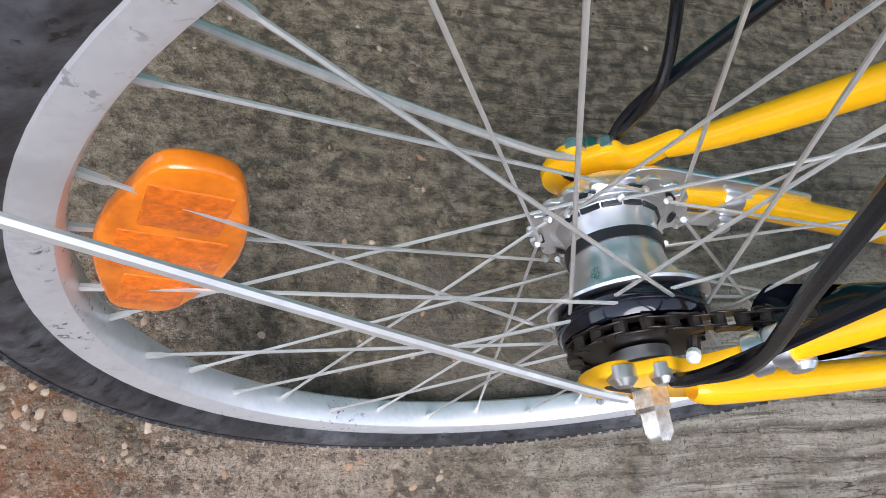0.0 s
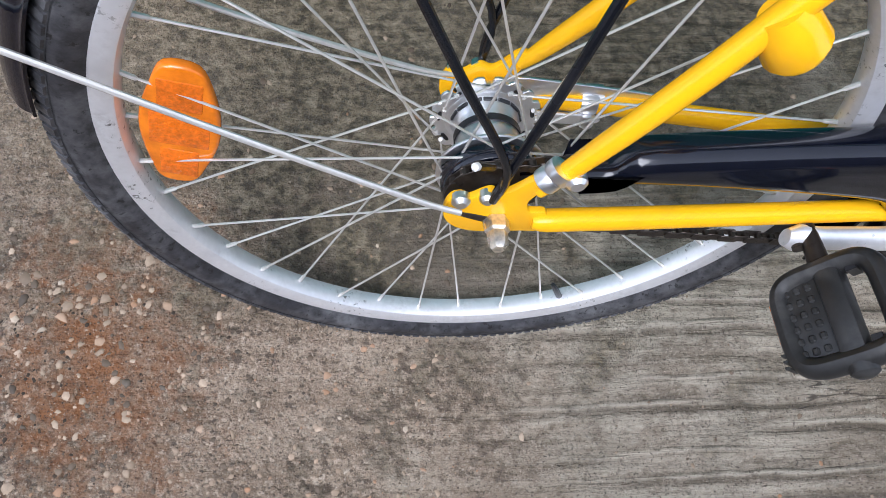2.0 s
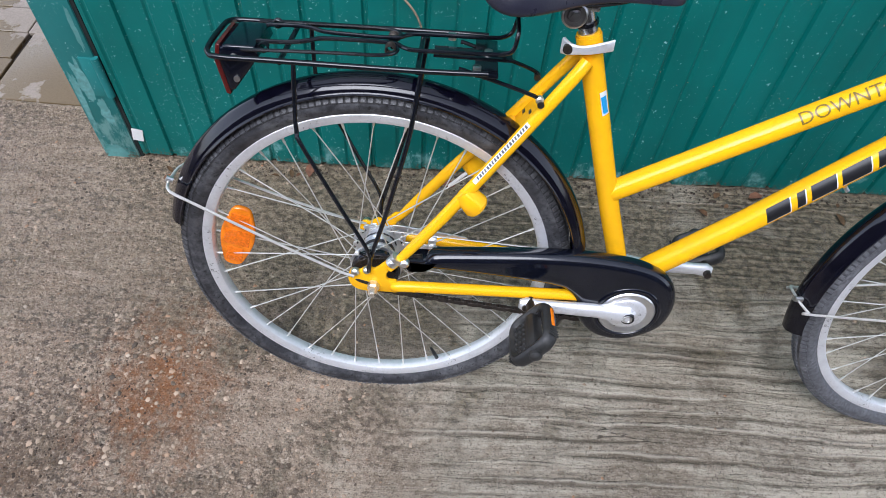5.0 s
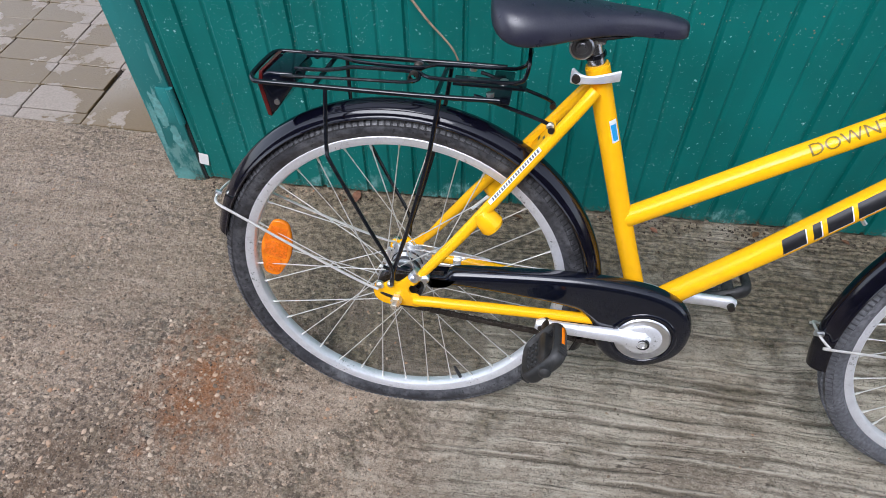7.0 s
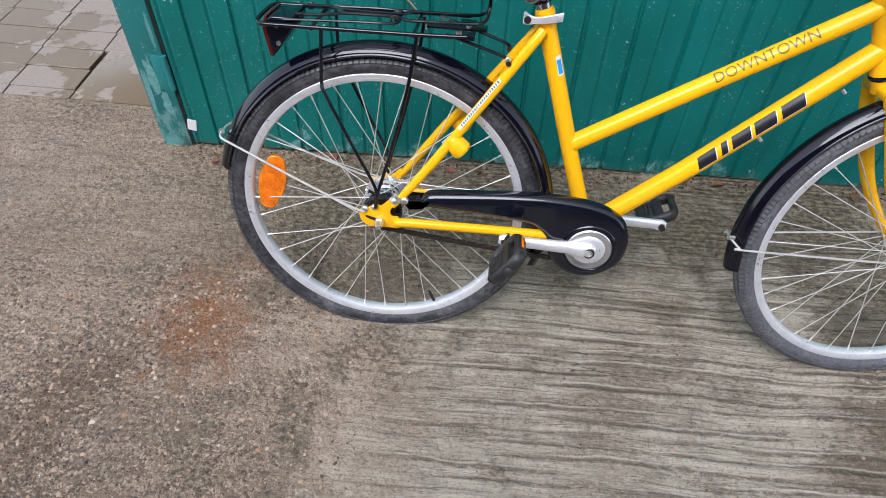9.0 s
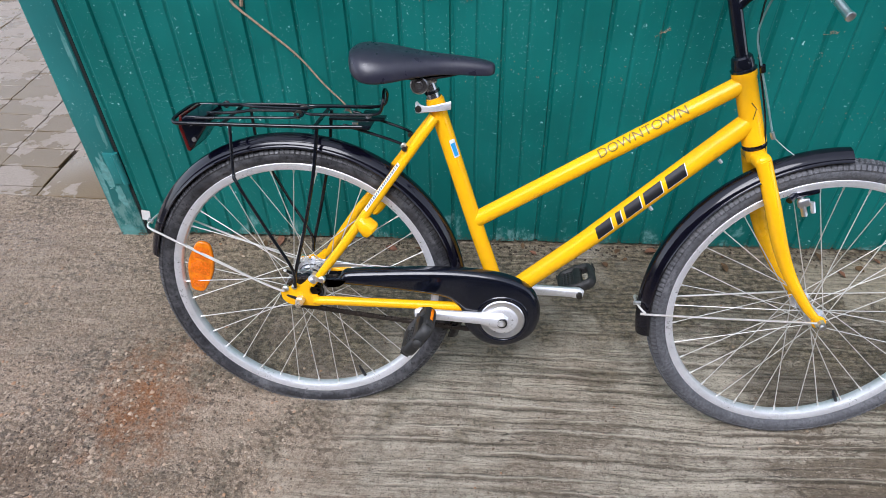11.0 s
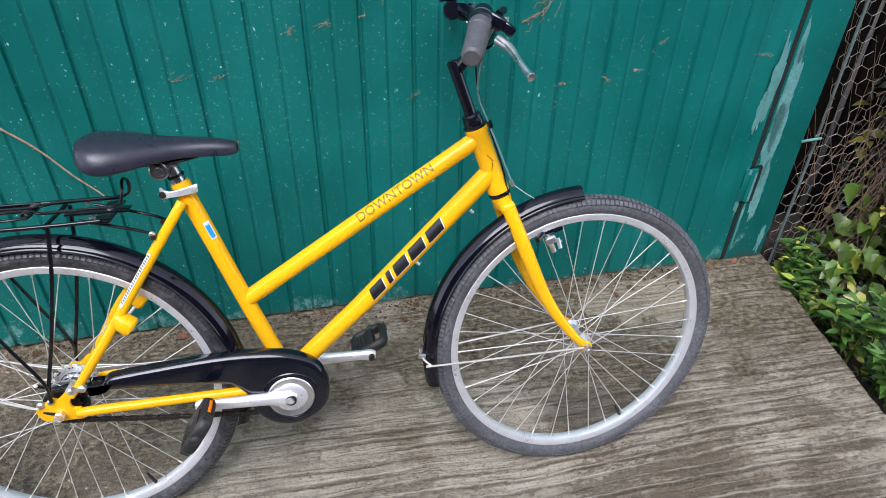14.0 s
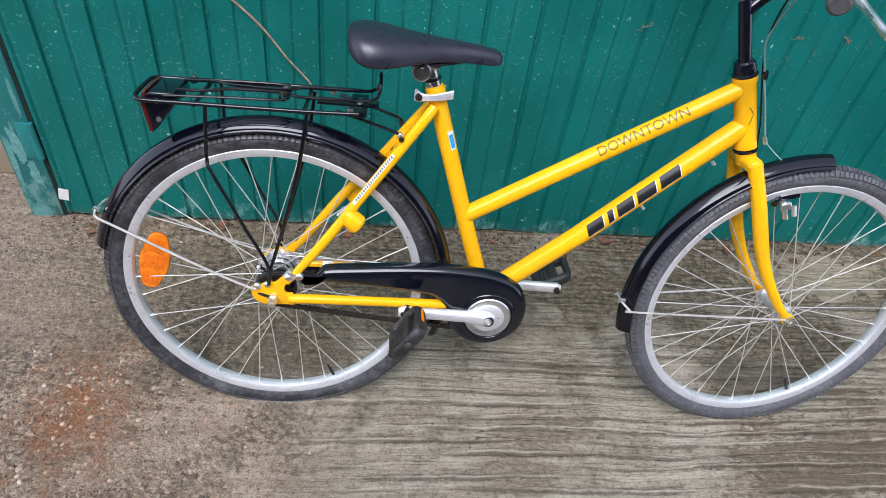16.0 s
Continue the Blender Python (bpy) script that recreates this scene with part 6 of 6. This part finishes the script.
# tail lamp under the rear hoop
lamp = part("tail_lamp", slab_of([(-0.1500, 0.6980), (-0.1460, 0.6840), (-0.1830, 0.6350), (-0.1915, 0.6320), (-0.2000, 0.6760), (-0.1960, 0.6940), (-0.1860, 0.6980)], -0.040, 0.040, 0.004), M_black, bike, "black tail lamp with a red lens")
part("lens", slab_of([(-0.1995, 0.6980), (-0.1945, 0.6980), (-0.1975, 0.6760), (-0.1895, 0.6340), (-0.1900, 0.6280), (-0.1955, 0.6295), (-0.2045, 0.6760)], -0.0405, 0.0405, 0.0014), M_red, lamp, "dark red ribbed lens")
for y, z in ((-0.0405, 0.6520), (-0.0405, 0.6830)):
    part("screw", tube([(-0.1780, y + 0.003, z), (-0.1780, y - 0.002, z)], 0.0042, 10), M_steel, lamp)

# loose front brake shoe and cable
shoe = part("brake_shoe", moved(joined(block((0.050, 0.010, 0.011), pose(-0.068, -0.024, 0.262, 0, -16, 0), 0.003), tube([(-0.088, -0.03, 0.262), (-0.104, -0.044, 0.255)], 0.006, 10)), FRONT), M_black, bike, "black rubber brake shoe hanging by the fork")
part("brake_arm", moved(joined(tube(spline([(-0.078, -0.030, 0.255), (-0.072, -0.034, 0.240), (-0.066, -0.036, 0.222)], 4), 0.0055, 10), tube([(-0.060, -0.040, 0.252), (-0.056, -0.044, 0.232)], 0.0045, 8), block((0.022, 0.010, 0.016), pose(-0.072, -0.034, 0.247, 0, -20, 0), 0.003)), FRONT), M_alu, shoe, "silver brake arm")
hold = near_bar[-1] + (near_bar[-2] - near_bar[-1]).normalized() * 0.122
part("brake_cable", tube(spline([hold + Vector((0.030, 0.016, -0.010)), hold + Vector((0.026, 0.08, -0.050)), (0.812, -0.040, 0.878), (0.834, -0.026, 0.816), (0.855, -0.024, 0.765), (0.884, -0.022, 0.690)], 7), 0.0018, 8), M_cable, bike, "brake cable coloured grey-green for its reflections")
part("brake_cable", tube(spline([hold + Vector((0.020, 0.016, -0.014)), hold + Vector((0.010, 0.08, -0.050)), (0.812, -0.040, 0.880), (0.834, -0.020, 0.815), (0.866, -0.016, 0.720), (0.884, -0.012, 0.640)], 7), 0.0017, 8), M_blackwire, bike, "black brake cable")
part("bare_cable", tube([(0.884, -0.022, 0.690), (0.912, -0.022, 0.668), (0.944, -0.020, 0.647)], 0.0009, 6), M_spoke, bike, "bare steel cable end")
part("cable_nipple", tube([(0.8805, -0.022, 0.698), (0.8860, -0.022, 0.686)], 0.0040, 10), M_steel, bike, "pale cable end stop")
part("cable_nipple", tube([(0.8360, -0.028, 0.816), (0.8405, -0.024, 0.804)], 0.0045, 10), M_blackwire, bike, "black cable adjuster")
for x, z in ((0.690, 0.539), (0.800, 0.640)):
    part("cable_stop", tube([(x + 0.003, -0.012, z + 0.000), (x + 0.009, -0.014, z - 0.006)], 0.0032, 10), M_alu, bike, "small white cable stop")


# ---- lettering and decals wrapped on the tubes ----
def wrap(tube_a, tube_b, r, u, v, turn):
    d = (tube_b - tube_a).normalized()
    up = Vector((0, -1, 0)).cross(d)
    up = -up if up.z < 0 else up
    a = v / r + turn
    return tube_a + d * u + r * (math.cos(a) * Vector((0, -1, 0)) + math.sin(a) * up)


def decal(name, quad, tube_a, tube_b, r, turn, material, parent, label, n=(4, 4)):
    """A thin film on a tube, between four corners given along and across."""
    v, f = [], []
    for i in range(n[0] + 1):
        for j in range(n[1] + 1):
            s, t = i / n[0], j / n[1]
            u = (quad[0][0] * (1 - s) + quad[1][0] * s) * (1 - t) + (quad[3][0] * (1 - s) + quad[2][0] * s) * t
            w = (quad[0][1] * (1 - s) + quad[1][1] * s) * (1 - t) + (quad[3][1] * (1 - s) + quad[2][1] * s) * t
            v.append(tuple(wrap(tube_a, tube_b, r, u, w, turn)))
    k = n[1] + 1
    for i in range(n[0]):
        for j in range(n[1]):
            f.append((i * k + j, (i + 1) * k + j, (i + 1) * k + j + 1, i * k + j + 1))
    return part(name, (v, f), material, parent, label, 60, False)


def lettering(body, size, u0, v0, tube_a, tube_b, r, turn, material, parent, label, wide=1.0):
    cu = bpy.data.curves.new("lettering", "FONT")
    cu.body, cu.size, cu.resolution_u = body, size, 3
    tmp = new("lettering_source", cu)
    bpy.context.view_layer.update()
    me = bpy.data.meshes.new_from_object(tmp.evaluated_get(bpy.context.evaluated_depsgraph_get()))
    bpy.data.objects.remove(tmp)
    bm = bmesh.new()
    bm.from_mesh(me)
    for k in range(-4, 16):
        bmesh.ops.bisect_plane(bm, geom=bm.verts[:] + bm.edges[:] + bm.faces[:], plane_co=(0, k * 0.0025, 0), plane_no=(0, 1, 0))
    bmesh.ops.triangulate(bm, faces=bm.faces[:])
    v = [tuple(wrap(tube_a, tube_b, r, u0 + p.co.x * wide, v0 + p.co.y, turn)) for p in bm.verts]
    bm.verts.index_update()
    f = [tuple(q.index for q in p.verts) for p in bm.faces]
    bm.free()
    return part("lettering", (v, f), material, parent, label, 60, False)


def along(a, b, x):
    return (Vector((x, 0, 0)).x - a.x) / (b - a).normalized().x


u0 = along(TT_A, TT_B, 0.588)
lettering("DOWNTOWN", 0.0275, u0, -0.006, TT_A, TT_B, R_TT + 0.0006, 0.48, M_thinink, top_tube, "thin black lettering", 0.96)
# maker's mark as five slanted black blocks
u1 = along(DT_A, DT_B, 0.600)
for i, wd in enumerate((0.036, 0.012, 0.036, 0.040, 0.042)):
    start = u1 + (0.0, 0.047, 0.068, 0.112, 0.162)[i]
    decal("emblem_edge", [(start + 0.0010, -0.0135), (start + wd + 0.0014, -0.0135), (start + wd + 0.0104, 0.0105), (start + 0.0100, 0.0105)], DT_A, DT_B, R_DT + 0.0004, 0.35, M_white, down_tube, "pale outline of the maker's mark", (3, 6))
    decal("emblem_block", [(start, -0.0125), (start + wd, -0.0125), (start + wd + 0.009, 0.0112), (start + 0.009, 0.0112)], DT_A, DT_B, R_DT + 0.0006, 0.35, M_ink, down_tube, "slanted black block of the maker's mark", (3, 6))
SS_A, SS_B = Vector((0.136, -0.0510, 0.5020)), Vector((0.230, -0.0345, 0.6360))
decal("stay_sticker", [(0.026, -0.0022), (0.142, -0.0022), (0.142, 0.0052), (0.026, 0.0052)], SS_A, SS_B, 0.0106, 0.45, M_white, bike, "white strip sticker with dark print", (8, 4))
for i in range(20):
    s0 = 0.034 + i * 0.0053
    decal("print_bar", [(s0, -0.0010), (s0 + (0.0024, 0.0036, 0.0030)[i % 3], -0.0010), (s0 + 0.0036, 0.0040), (s0 + 0.0008, 0.0040)], SS_A, SS_B, 0.0109, 0.45, M_greyink, bike, "", (1, 2))
ss0 = (Vector((0.318, 0, 0.655)) - ST_B).dot(seat_dir)
st = decal("tube_sticker", [(ss0 - 0.028, -0.0040), (ss0 + 0.008, -0.0040), (ss0 + 0.008, 0.0085), (ss0 - 0.028, 0.0085)], ST_B, ST_T, R_ST + 0.0006, 0.50, M_white, bike, "blue and white sticker on the seat tube", (4, 5))
decal("sticker_field", [(ss0 - 0.025, -0.0020), (ss0 + 0.001, -0.0030), (ss0 + 0.001, 0.0060), (ss0 - 0.025, 0.0060)], ST_B, ST_T, R_ST + 0.0010, 0.50, M_blue, st, "blue field", (4, 4))
for k, (a, b) in enumerate((((0.050, -0.006), (0.066, 0.002)), ((0.066, 0.004), (0.082, -0.004)))):
    decal("emblem_line", [(a[0], a[1] - 0.0008), (b[0], b[1] - 0.0008), (b[0], b[1] + 0.0008), (a[0], a[1] + 0.0008)], HT_B, HT_T, 0.0201, 0.2, M_ink, bike, "", (2, 1))


# the frame stands a little askew of its wheels: ease it over towards the door between them
def eased(p):
    s = min(1.0, max(0.0, p.x / 0.36))
    if p.x > 0.84:
        s *= min(1.0, Vector((p.x - 1.035, p.z - 0.335)).length / 0.30)
        s = 2.3256 * s - 1.3256
    s = 0.57 + 0.43 * s
    return Vector((p.x, p.y + 0.022 * s, p.z - 0.010 * s * min(1.0, max(0.0, (p.z - 0.34) / 0.12))))


rear.matrix_local = pose(0.0007, 0.0035, RW - 0.0023, 0.24, 2.05, 1.32) @ Matrix.Scale(1.005, 4)
# the hub sits midway between the frame ends, a little over from the rim
for ob in [rear] + [c for c in rear.children if c.name.split(".")[0] in ("hub_band", "dust_cap", "sprocket", "axle", "axle_nut", "flange", "flange_slot", "drum_slot")]:
    for vert in ob.data.vertices:
        vert.co.y += 0.009


def ease_over(ob, m):
    for child in ob.children:
        if child in (rear, front, rg, fg):
            continue
        here = m @ child.matrix_basis
        back = here.inverted()
        if child.type == "MESH":
            for vert in child.data.vertices:
                vert.co = back @ eased(here @ vert.co)
        ease_over(child, here)


ease_over(bike, Matrix())


# ---- fence, creepers and plants at the end of the apron ----
fence = thing("wire_fence", "rusty hexagonal wire fence on a thin green-grey post", "fence")
part("post", tube(spline([(1.918, 0.598, -0.05), (1.916, 0.60, 0.4), (1.908, 0.603, 0.9), (1.893, 0.606, 1.6)], 6), 0.0044, 12), M_fencepost, fence, "thin weathered metal post")
part("strut", tube([(1.848, 0.572, 0.462), (1.922, 0.592, 0.456)], 0.004, 10), M_primer, fence, "short pale green strut")
part("rail", tube([(1.918, 0.603, 1.075), (2.75, 0.68, 1.06)], 0.004, 10), M_fencepost, fence)


def hex_wire():
    v, f = [], []
    w, h = 0.040, 0.048
    seen = {}

    def knot(i, j):
        k = (i, j)
        if k not in seen:
            x, z = i * w / 2, j * h / 4
            q = 0.016
            seen[k] = Vector((1.900 + x + q * noise.noise((x * 7, z * 7, 1.0)) + 0.10 * noise.noise((x * 1.5, z * 1.2, 4.0)) * min(1, x * 4), 0.612 + 0.09 * x + 0.05 * noise.noise((x * 3, z * 3, 7.0)), 0.0 + z + q * noise.noise((x * 7, z * 7, 11.0))))
        return seen[k]

    for r in range(30):
        for c in range(20):
            i, j = 2 * c + (r % 2), 3 * r
            corners = [(i + 1, j + 4), (i, j + 3), (i, j + 1), (i + 1, j)]
            for a, b in zip(corners, corners[1:]):
                if noise.noise((c * 0.9, r * 0.7, 3.3)) > 0.42:
                    continue
                s = tube([knot(*a), knot(*b)], 0.0010, 4, False)
                k = len(v)
                v += s[0]
                f += [tuple(q + k for q in e) for e in s[1]]
    return v, f


part("wire_mesh", hex_wire(), M_wire, fence, "old hexagonal wire netting", 60, False)

# added boards whose near-black colour stands for the dark behind the netting
boards = thing("board_screen", "near-black boards added as a backdrop behind the wire fence", "board fence")
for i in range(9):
    part("board", block((0.135, 0.022, 1.75), Matrix.Translation((1.99 + 0.142 * i, 0.86 + 0.02 * (i % 2), 0.80)) @ pose(0, 0, 0, rnd.uniform(-2, 2), rnd.uniform(-1, 1), 0), 0.004), M_backdrop, boards)


def leaf_mesh(name, outline, fold, droop, material):
    """A leaf along y from its stalk: a midrib and two halves folded up, bent down at the tip."""
    v, f = [], []
    for w, y in outline:
        z = -droop * y * y
        v += [(-w, y, z + fold * w), (0, y, z), (w, y, z + fold * w)]
    for i in range(len(outline) - 1):
        a, b = 3 * i, 3 * i + 3
        f += [(a, a + 1, b + 1, b), (a + 1, a + 2, b + 2, b + 1)]
    return mesh_of(name, (v, f), material, 80, False)


lance = [(w * 0.80, y * 0.76) for w, y in ((0.001, 0.0), (0.007, 0.012), (0.0135, 0.028), (0.0150, 0.042), (0.0120, 0.058), (0.006, 0.072), (0.0005, 0.082))]
lance2 = [(w * 0.8, y * 0.85) for w, y in lance]
heart = [(0.002, 0.004), (0.020, -0.008), (0.030, 0.006), (0.026, 0.022), (0.030, 0.030), (0.017, 0.042), (0.013, 0.056), (0.0006, 0.070)]
L_shrub = [leaf_mesh("leaf", lance, 0.35, 3.0, M_shrub), leaf_mesh("leaf", lance2, 0.55, 5.0, M_shrub), leaf_mesh("leaf", [(w * 1.15, y * 1.1) for w, y in lance], 0.2, 2.0, M_shrub)]
L_ivy = [leaf_mesh("leaf", heart, 0.30, 4.0, M_ivy), leaf_mesh("leaf", [(w * 0.8, y * 0.8) for w, y in heart], 0.5, 6.0, M_ivy)]


def put_leaf(meshes, at, aim, roll, size, parent):
    ob = part("leaf", rnd.choice(meshes), None, parent)
    q = Vector(aim).to_track_quat("Y", "Z").to_matrix().to_4x4()
    ob.matrix_local = Matrix.Translation(at) @ q @ pose(0, 0, 0, 0, roll, 0) @ Matrix.Diagonal((size, size, size, 1))


def build_shrub(x, y, height, stems, label):
    z = ground_z(x, min(y, 0.6)) - 0.10
    sh = thing("shrub", label, "shrub", Matrix.Translation((x, y, z)), "leafy plants along the concrete edge")
    for s in range(stems):
        a, reach, h = rnd.uniform(0, 6.28), rnd.uniform(0.01, 0.10), height * rnd.uniform(0.65, 1.1)
        pts = [(0.01 * math.cos(a), 0.01 * math.sin(a), 0), (reach * 0.5 * math.cos(a), reach * 0.5 * math.sin(a), h * 0.6), (reach * math.cos(a), reach * math.sin(a), h)]
        line = spline(pts, 5)
        part("stem", tube(line, (0.0028, 0.0013), 6), M_shrub, sh)
        for k in range(3, len(line)):
            b = rnd.uniform(0, 6.28)
            for o in (0, math.pi):
                tilt = rnd.uniform(0.05, 0.7)
                put_leaf(L_shrub, line[k], (math.cos(b + o), math.sin(b + o), tilt), rnd.uniform(-25, 25), rnd.uniform(0.5, 0.92) * (0.75 if k == len(line) - 1 else 1), sh)
    return sh


spots = []
for i in range(22):
    y = -0.42 + 0.0533 * i
    spots.append((slab_edge_x(min(y, 0.6)) + 0.085 + rnd.uniform(-0.015, 0.05), min(y, 0.52)))
for i in range(10):
    spots.append((2.12 + rnd.uniform(0, 0.35), -0.35 + 0.098 * i))
for x, y in spots:
    low = 0.7 if y > 0.3 else 1.0
    build_shrub(x, y, rnd.uniform(0.12, 0.24) * low, rnd.choice((3, 4)), "bushy plant with pointed bright green leaves")


def build_ivy(start, end, bulge, count, label):
    iv = thing("ivy_vine", label, "ivy", Matrix.Translation(start), "creepers on the fence")
    d = Vector(end) - Vector(start)
    pts = [d * t + Vector((0.05 * noise.noise((t * 4, start[0] * 9, 1)), -bulge + 0.04 * noise.noise((t * 4, start[0] * 9, 6)), 0)) for t in [i / 10 for i in range(11)]]
    line = spline(pts, 6)
    part("stem", tube(line, (0.004, 0.0015), 6), M_bark, iv)
    for i in range(count):
        q = line[int(rnd.random() ** 0.9 * (len(line) - 1))]
        o = Vector((rnd.gauss(0, 0.06), rnd.gauss(-0.03, 0.03), rnd.gauss(0, 0.05)))
        put_leaf(L_ivy, q + o, (rnd.gauss(0, 0.6), rnd.uniform(-0.9, -0.1), rnd.gauss(-0.5, 0.5)), rnd.uniform(-50, 50), rnd.uniform(0.55, 1.15), iv)
    return iv


build_ivy((2.36, 0.60, 0.0), (2.44, 0.62, 1.45), 0.05, 120, "ivy with broad light green and yellowing leaves climbing the fence")
build_ivy((2.55, 0.60, 0.0), (2.62, 0.64, 1.5), 0.06, 120, "ivy with broad green leaves climbing the fence")
build_ivy((2.22, 0.58, -0.05), (2.34, 0.60, 0.62), 0.03, 45, "ivy with broad green leaves low on the fence")
build_ivy((2.03, 0.56, -0.05), (2.16, 0.58, 0.28), 0.03, 45, "small-leaved ivy in the corner by the garage")
build_ivy((1.97, 0.44, -0.06), (2.12, 0.50, 0.16), 0.02, 36, "low ivy with small yellowing leaves at the concrete edge")
build_ivy((2.32, 0.585, 0.12), (2.070, 0.590, 0.98), 0.03, 64, "ivy with broad yellow-green leaves hanging over the wire netting")


def thicket(n, box, size):
    """Undergrowth too tangled to count."""
    v, f = [], []
    for i in range(n):
        x, y = rnd.uniform(*box[0]), rnd.uniform(*box[1])
        if x < slab_edge_x(min(y, 0.6)) + 0.05:
            continue
        z = ground_z(x, min(y, 0.6)) - 0.10 + rnd.uniform(*box[2]) * (0.4 + 0.6 * max(0.0, 0.5 + noise.noise((x * 5, y * 5, 2))))
        s = size * rnd.uniform(0.5, 1.2)
        q = Matrix.Translation((x, y, z)) @ Vector((rnd.gauss(0, 1), rnd.gauss(-0.4, 1), rnd.uniform(-0.2, 0.7))).to_track_quat("Y", "Z").to_matrix().to_4x4() @ pose(0, 0, 0, 0, rnd.uniform(-60, 60), 0)
        k = len(v)
        for w, yy in ((0.05, 0.0), (0.30, 0.3), (0.26, 0.62), (0.02, 1.0)):
            v += [tuple(q @ Vector((-w * s, yy * s, 0.3 * w * s - 0.3 * yy * yy * s))), tuple(q @ Vector((w * s, yy * s, 0.3 * w * s - 0.3 * yy * yy * s)))]
        f += [(k + 2 * j, k + 2 * j + 1, k + 2 * j + 3, k + 2 * j + 2) for j in range(3)]
    return v, f


# both thickets carry the deep shade among the leaves in their colour
tagged(part("undergrowth", thicket(3400, ((1.90, 3.0), (-0.6, 0.66), (0.0, 0.17)), 0.034), M_under_shade, None, "tangled low undergrowth, near black for the shade between plants", 80, False), "", "undergrowth", "", "stuff")
tagged(part("hedge_foliage", thicket(2600, ((2.20, 3.1), (0.55, 0.80), (0.0, 1.5)), 0.045), M_under_shade, None, "leaves behind the wire fence, shade put into their near-black green", 80, False), "", "foliage", "", "stuff")


def dead_stems():
    sh = []
    for i in range(110):
        x, y = rnd.uniform(1.93, 2.60), rnd.uniform(0.50, 0.70)
        z, h = ground_z(x, 0.6) - 0.06 + 0.35 * rnd.random() ** 2, rnd.uniform(0.15, 0.85)
        lean = rnd.gauss(0.16, 0.20)
        pts = [(x, y, z), (x + lean * 0.5 + rnd.gauss(0, .02), y + rnd.gauss(0, .02), z + h * 0.5), (x + lean + rnd.gauss(0, .04), y + rnd.gauss(0, .04), z + h)]
        sh.append(tube(spline(pts, 4), (rnd.uniform(0.0008, 0.0018), 0.0005), 4, False))
    return joined(*sh)


tagged(part("dead_stems", dead_stems(), M_bark, None, "tangle of dry pale brown stems in the fence", 80, False), "", "dry stems", "", "stuff")

# fallen bits on the concrete: dead leaves against the door's foot
for i in range(26):
    x = rnd.uniform(-0.55, 1.8)
    y = wall_y(x) - 0.02 - abs(rnd.gauss(0, 0.035))
    z = apron_height(x, y) + 0.004
    s = rnd.uniform(0.008, 0.022)
    q = Matrix.Translation((x, y, z)) @ pose(0, 0, 0, rnd.uniform(-25, 25), rnd.uniform(-25, 25), rnd.uniform(0, 360))
    v = [tuple(q @ Vector(p)) for p in ((0, -s, 0), (s * .5, -s * .3, s * .25), (s * .45, s * .4, s * .2), (0, s, 0), (-s * .45, s * .4, s * .25), (-s * .5, -s * .3, s * .2), (0, 0, 0.0))]
    tagged(part("dead_leaf", (v, [(6, 0, 1), (6, 1, 2), (6, 2, 3), (6, 3, 4), (6, 4, 5), (6, 5, 0)]), M_deadleaf, None, "curled dead brown leaf at the foot of the door", 80, False), "", "dead leaf", "dead leaves on the concrete")

# ---- paving blocks, last ----
def block_mesh(lx, ly):
    return mesh_of("paver", block((lx - 0.0028, ly - 0.0028, 0.05), Matrix(), 0.0018, 1), M_paver, 40)


P_full, P_strip = block_mesh(0.207, 0.108), block_mesh(0.207, 0.046)
turn = pose(0, 0, 0, 0, 0, 3.6)
for row in range(16):
    y = 0.645 if row == 0 else 0.668 + 0.054 + 0.1085 * (row - 1)
    for col in range(14):
        x = -1.155 - 0.2075 * col + 0.062 * (y - 0.65) * -1
        if x > -1.02:
            continue
        ob = part("paver", P_strip if row == 0 else P_full, None, pavement)
        ob.matrix_local = Matrix.Translation((x, y, 0.040 + rnd.uniform(-0.0015, 0.0015))) @ pose(0, 0, 0, rnd.uniform(-0.5, 0.5), rnd.uniform(-0.5, 0.5), rnd.uniform(-0.5, 0.5))
for row in range(3, 16):
    y = 0.668 + 0.054 + 0.1085 * (row - 1)
    for col in range(2):
        x = -1.155 + 0.2075 * (col + 1) - 0.062 * (y - 0.65)
        if x > -0.80:
            continue
        ob = part("paver", P_full, None, pavement)
        ob.matrix_local = Matrix.Translation((x, y, 0.040)) @ pose(0, 0, 0, rnd.uniform(-0.5, 0.5), rnd.uniform(-0.5, 0.5), rnd.uniform(-0.5, 0.5))

P_half = block_mesh(0.094, 0.108)
for row in range(3, 16):
    y = 0.668 + 0.054 + 0.1085 * (row - 1)
    ob = part("paver", P_half, None, pavement)
    ob.matrix_local = Matrix.Translation((-0.796 - 0.062 * (y - 0.65), y, 0.040)) @ pose(0, 0, 0, rnd.uniform(-0.5, 0.5), rnd.uniform(-0.5, 0.5), 0)
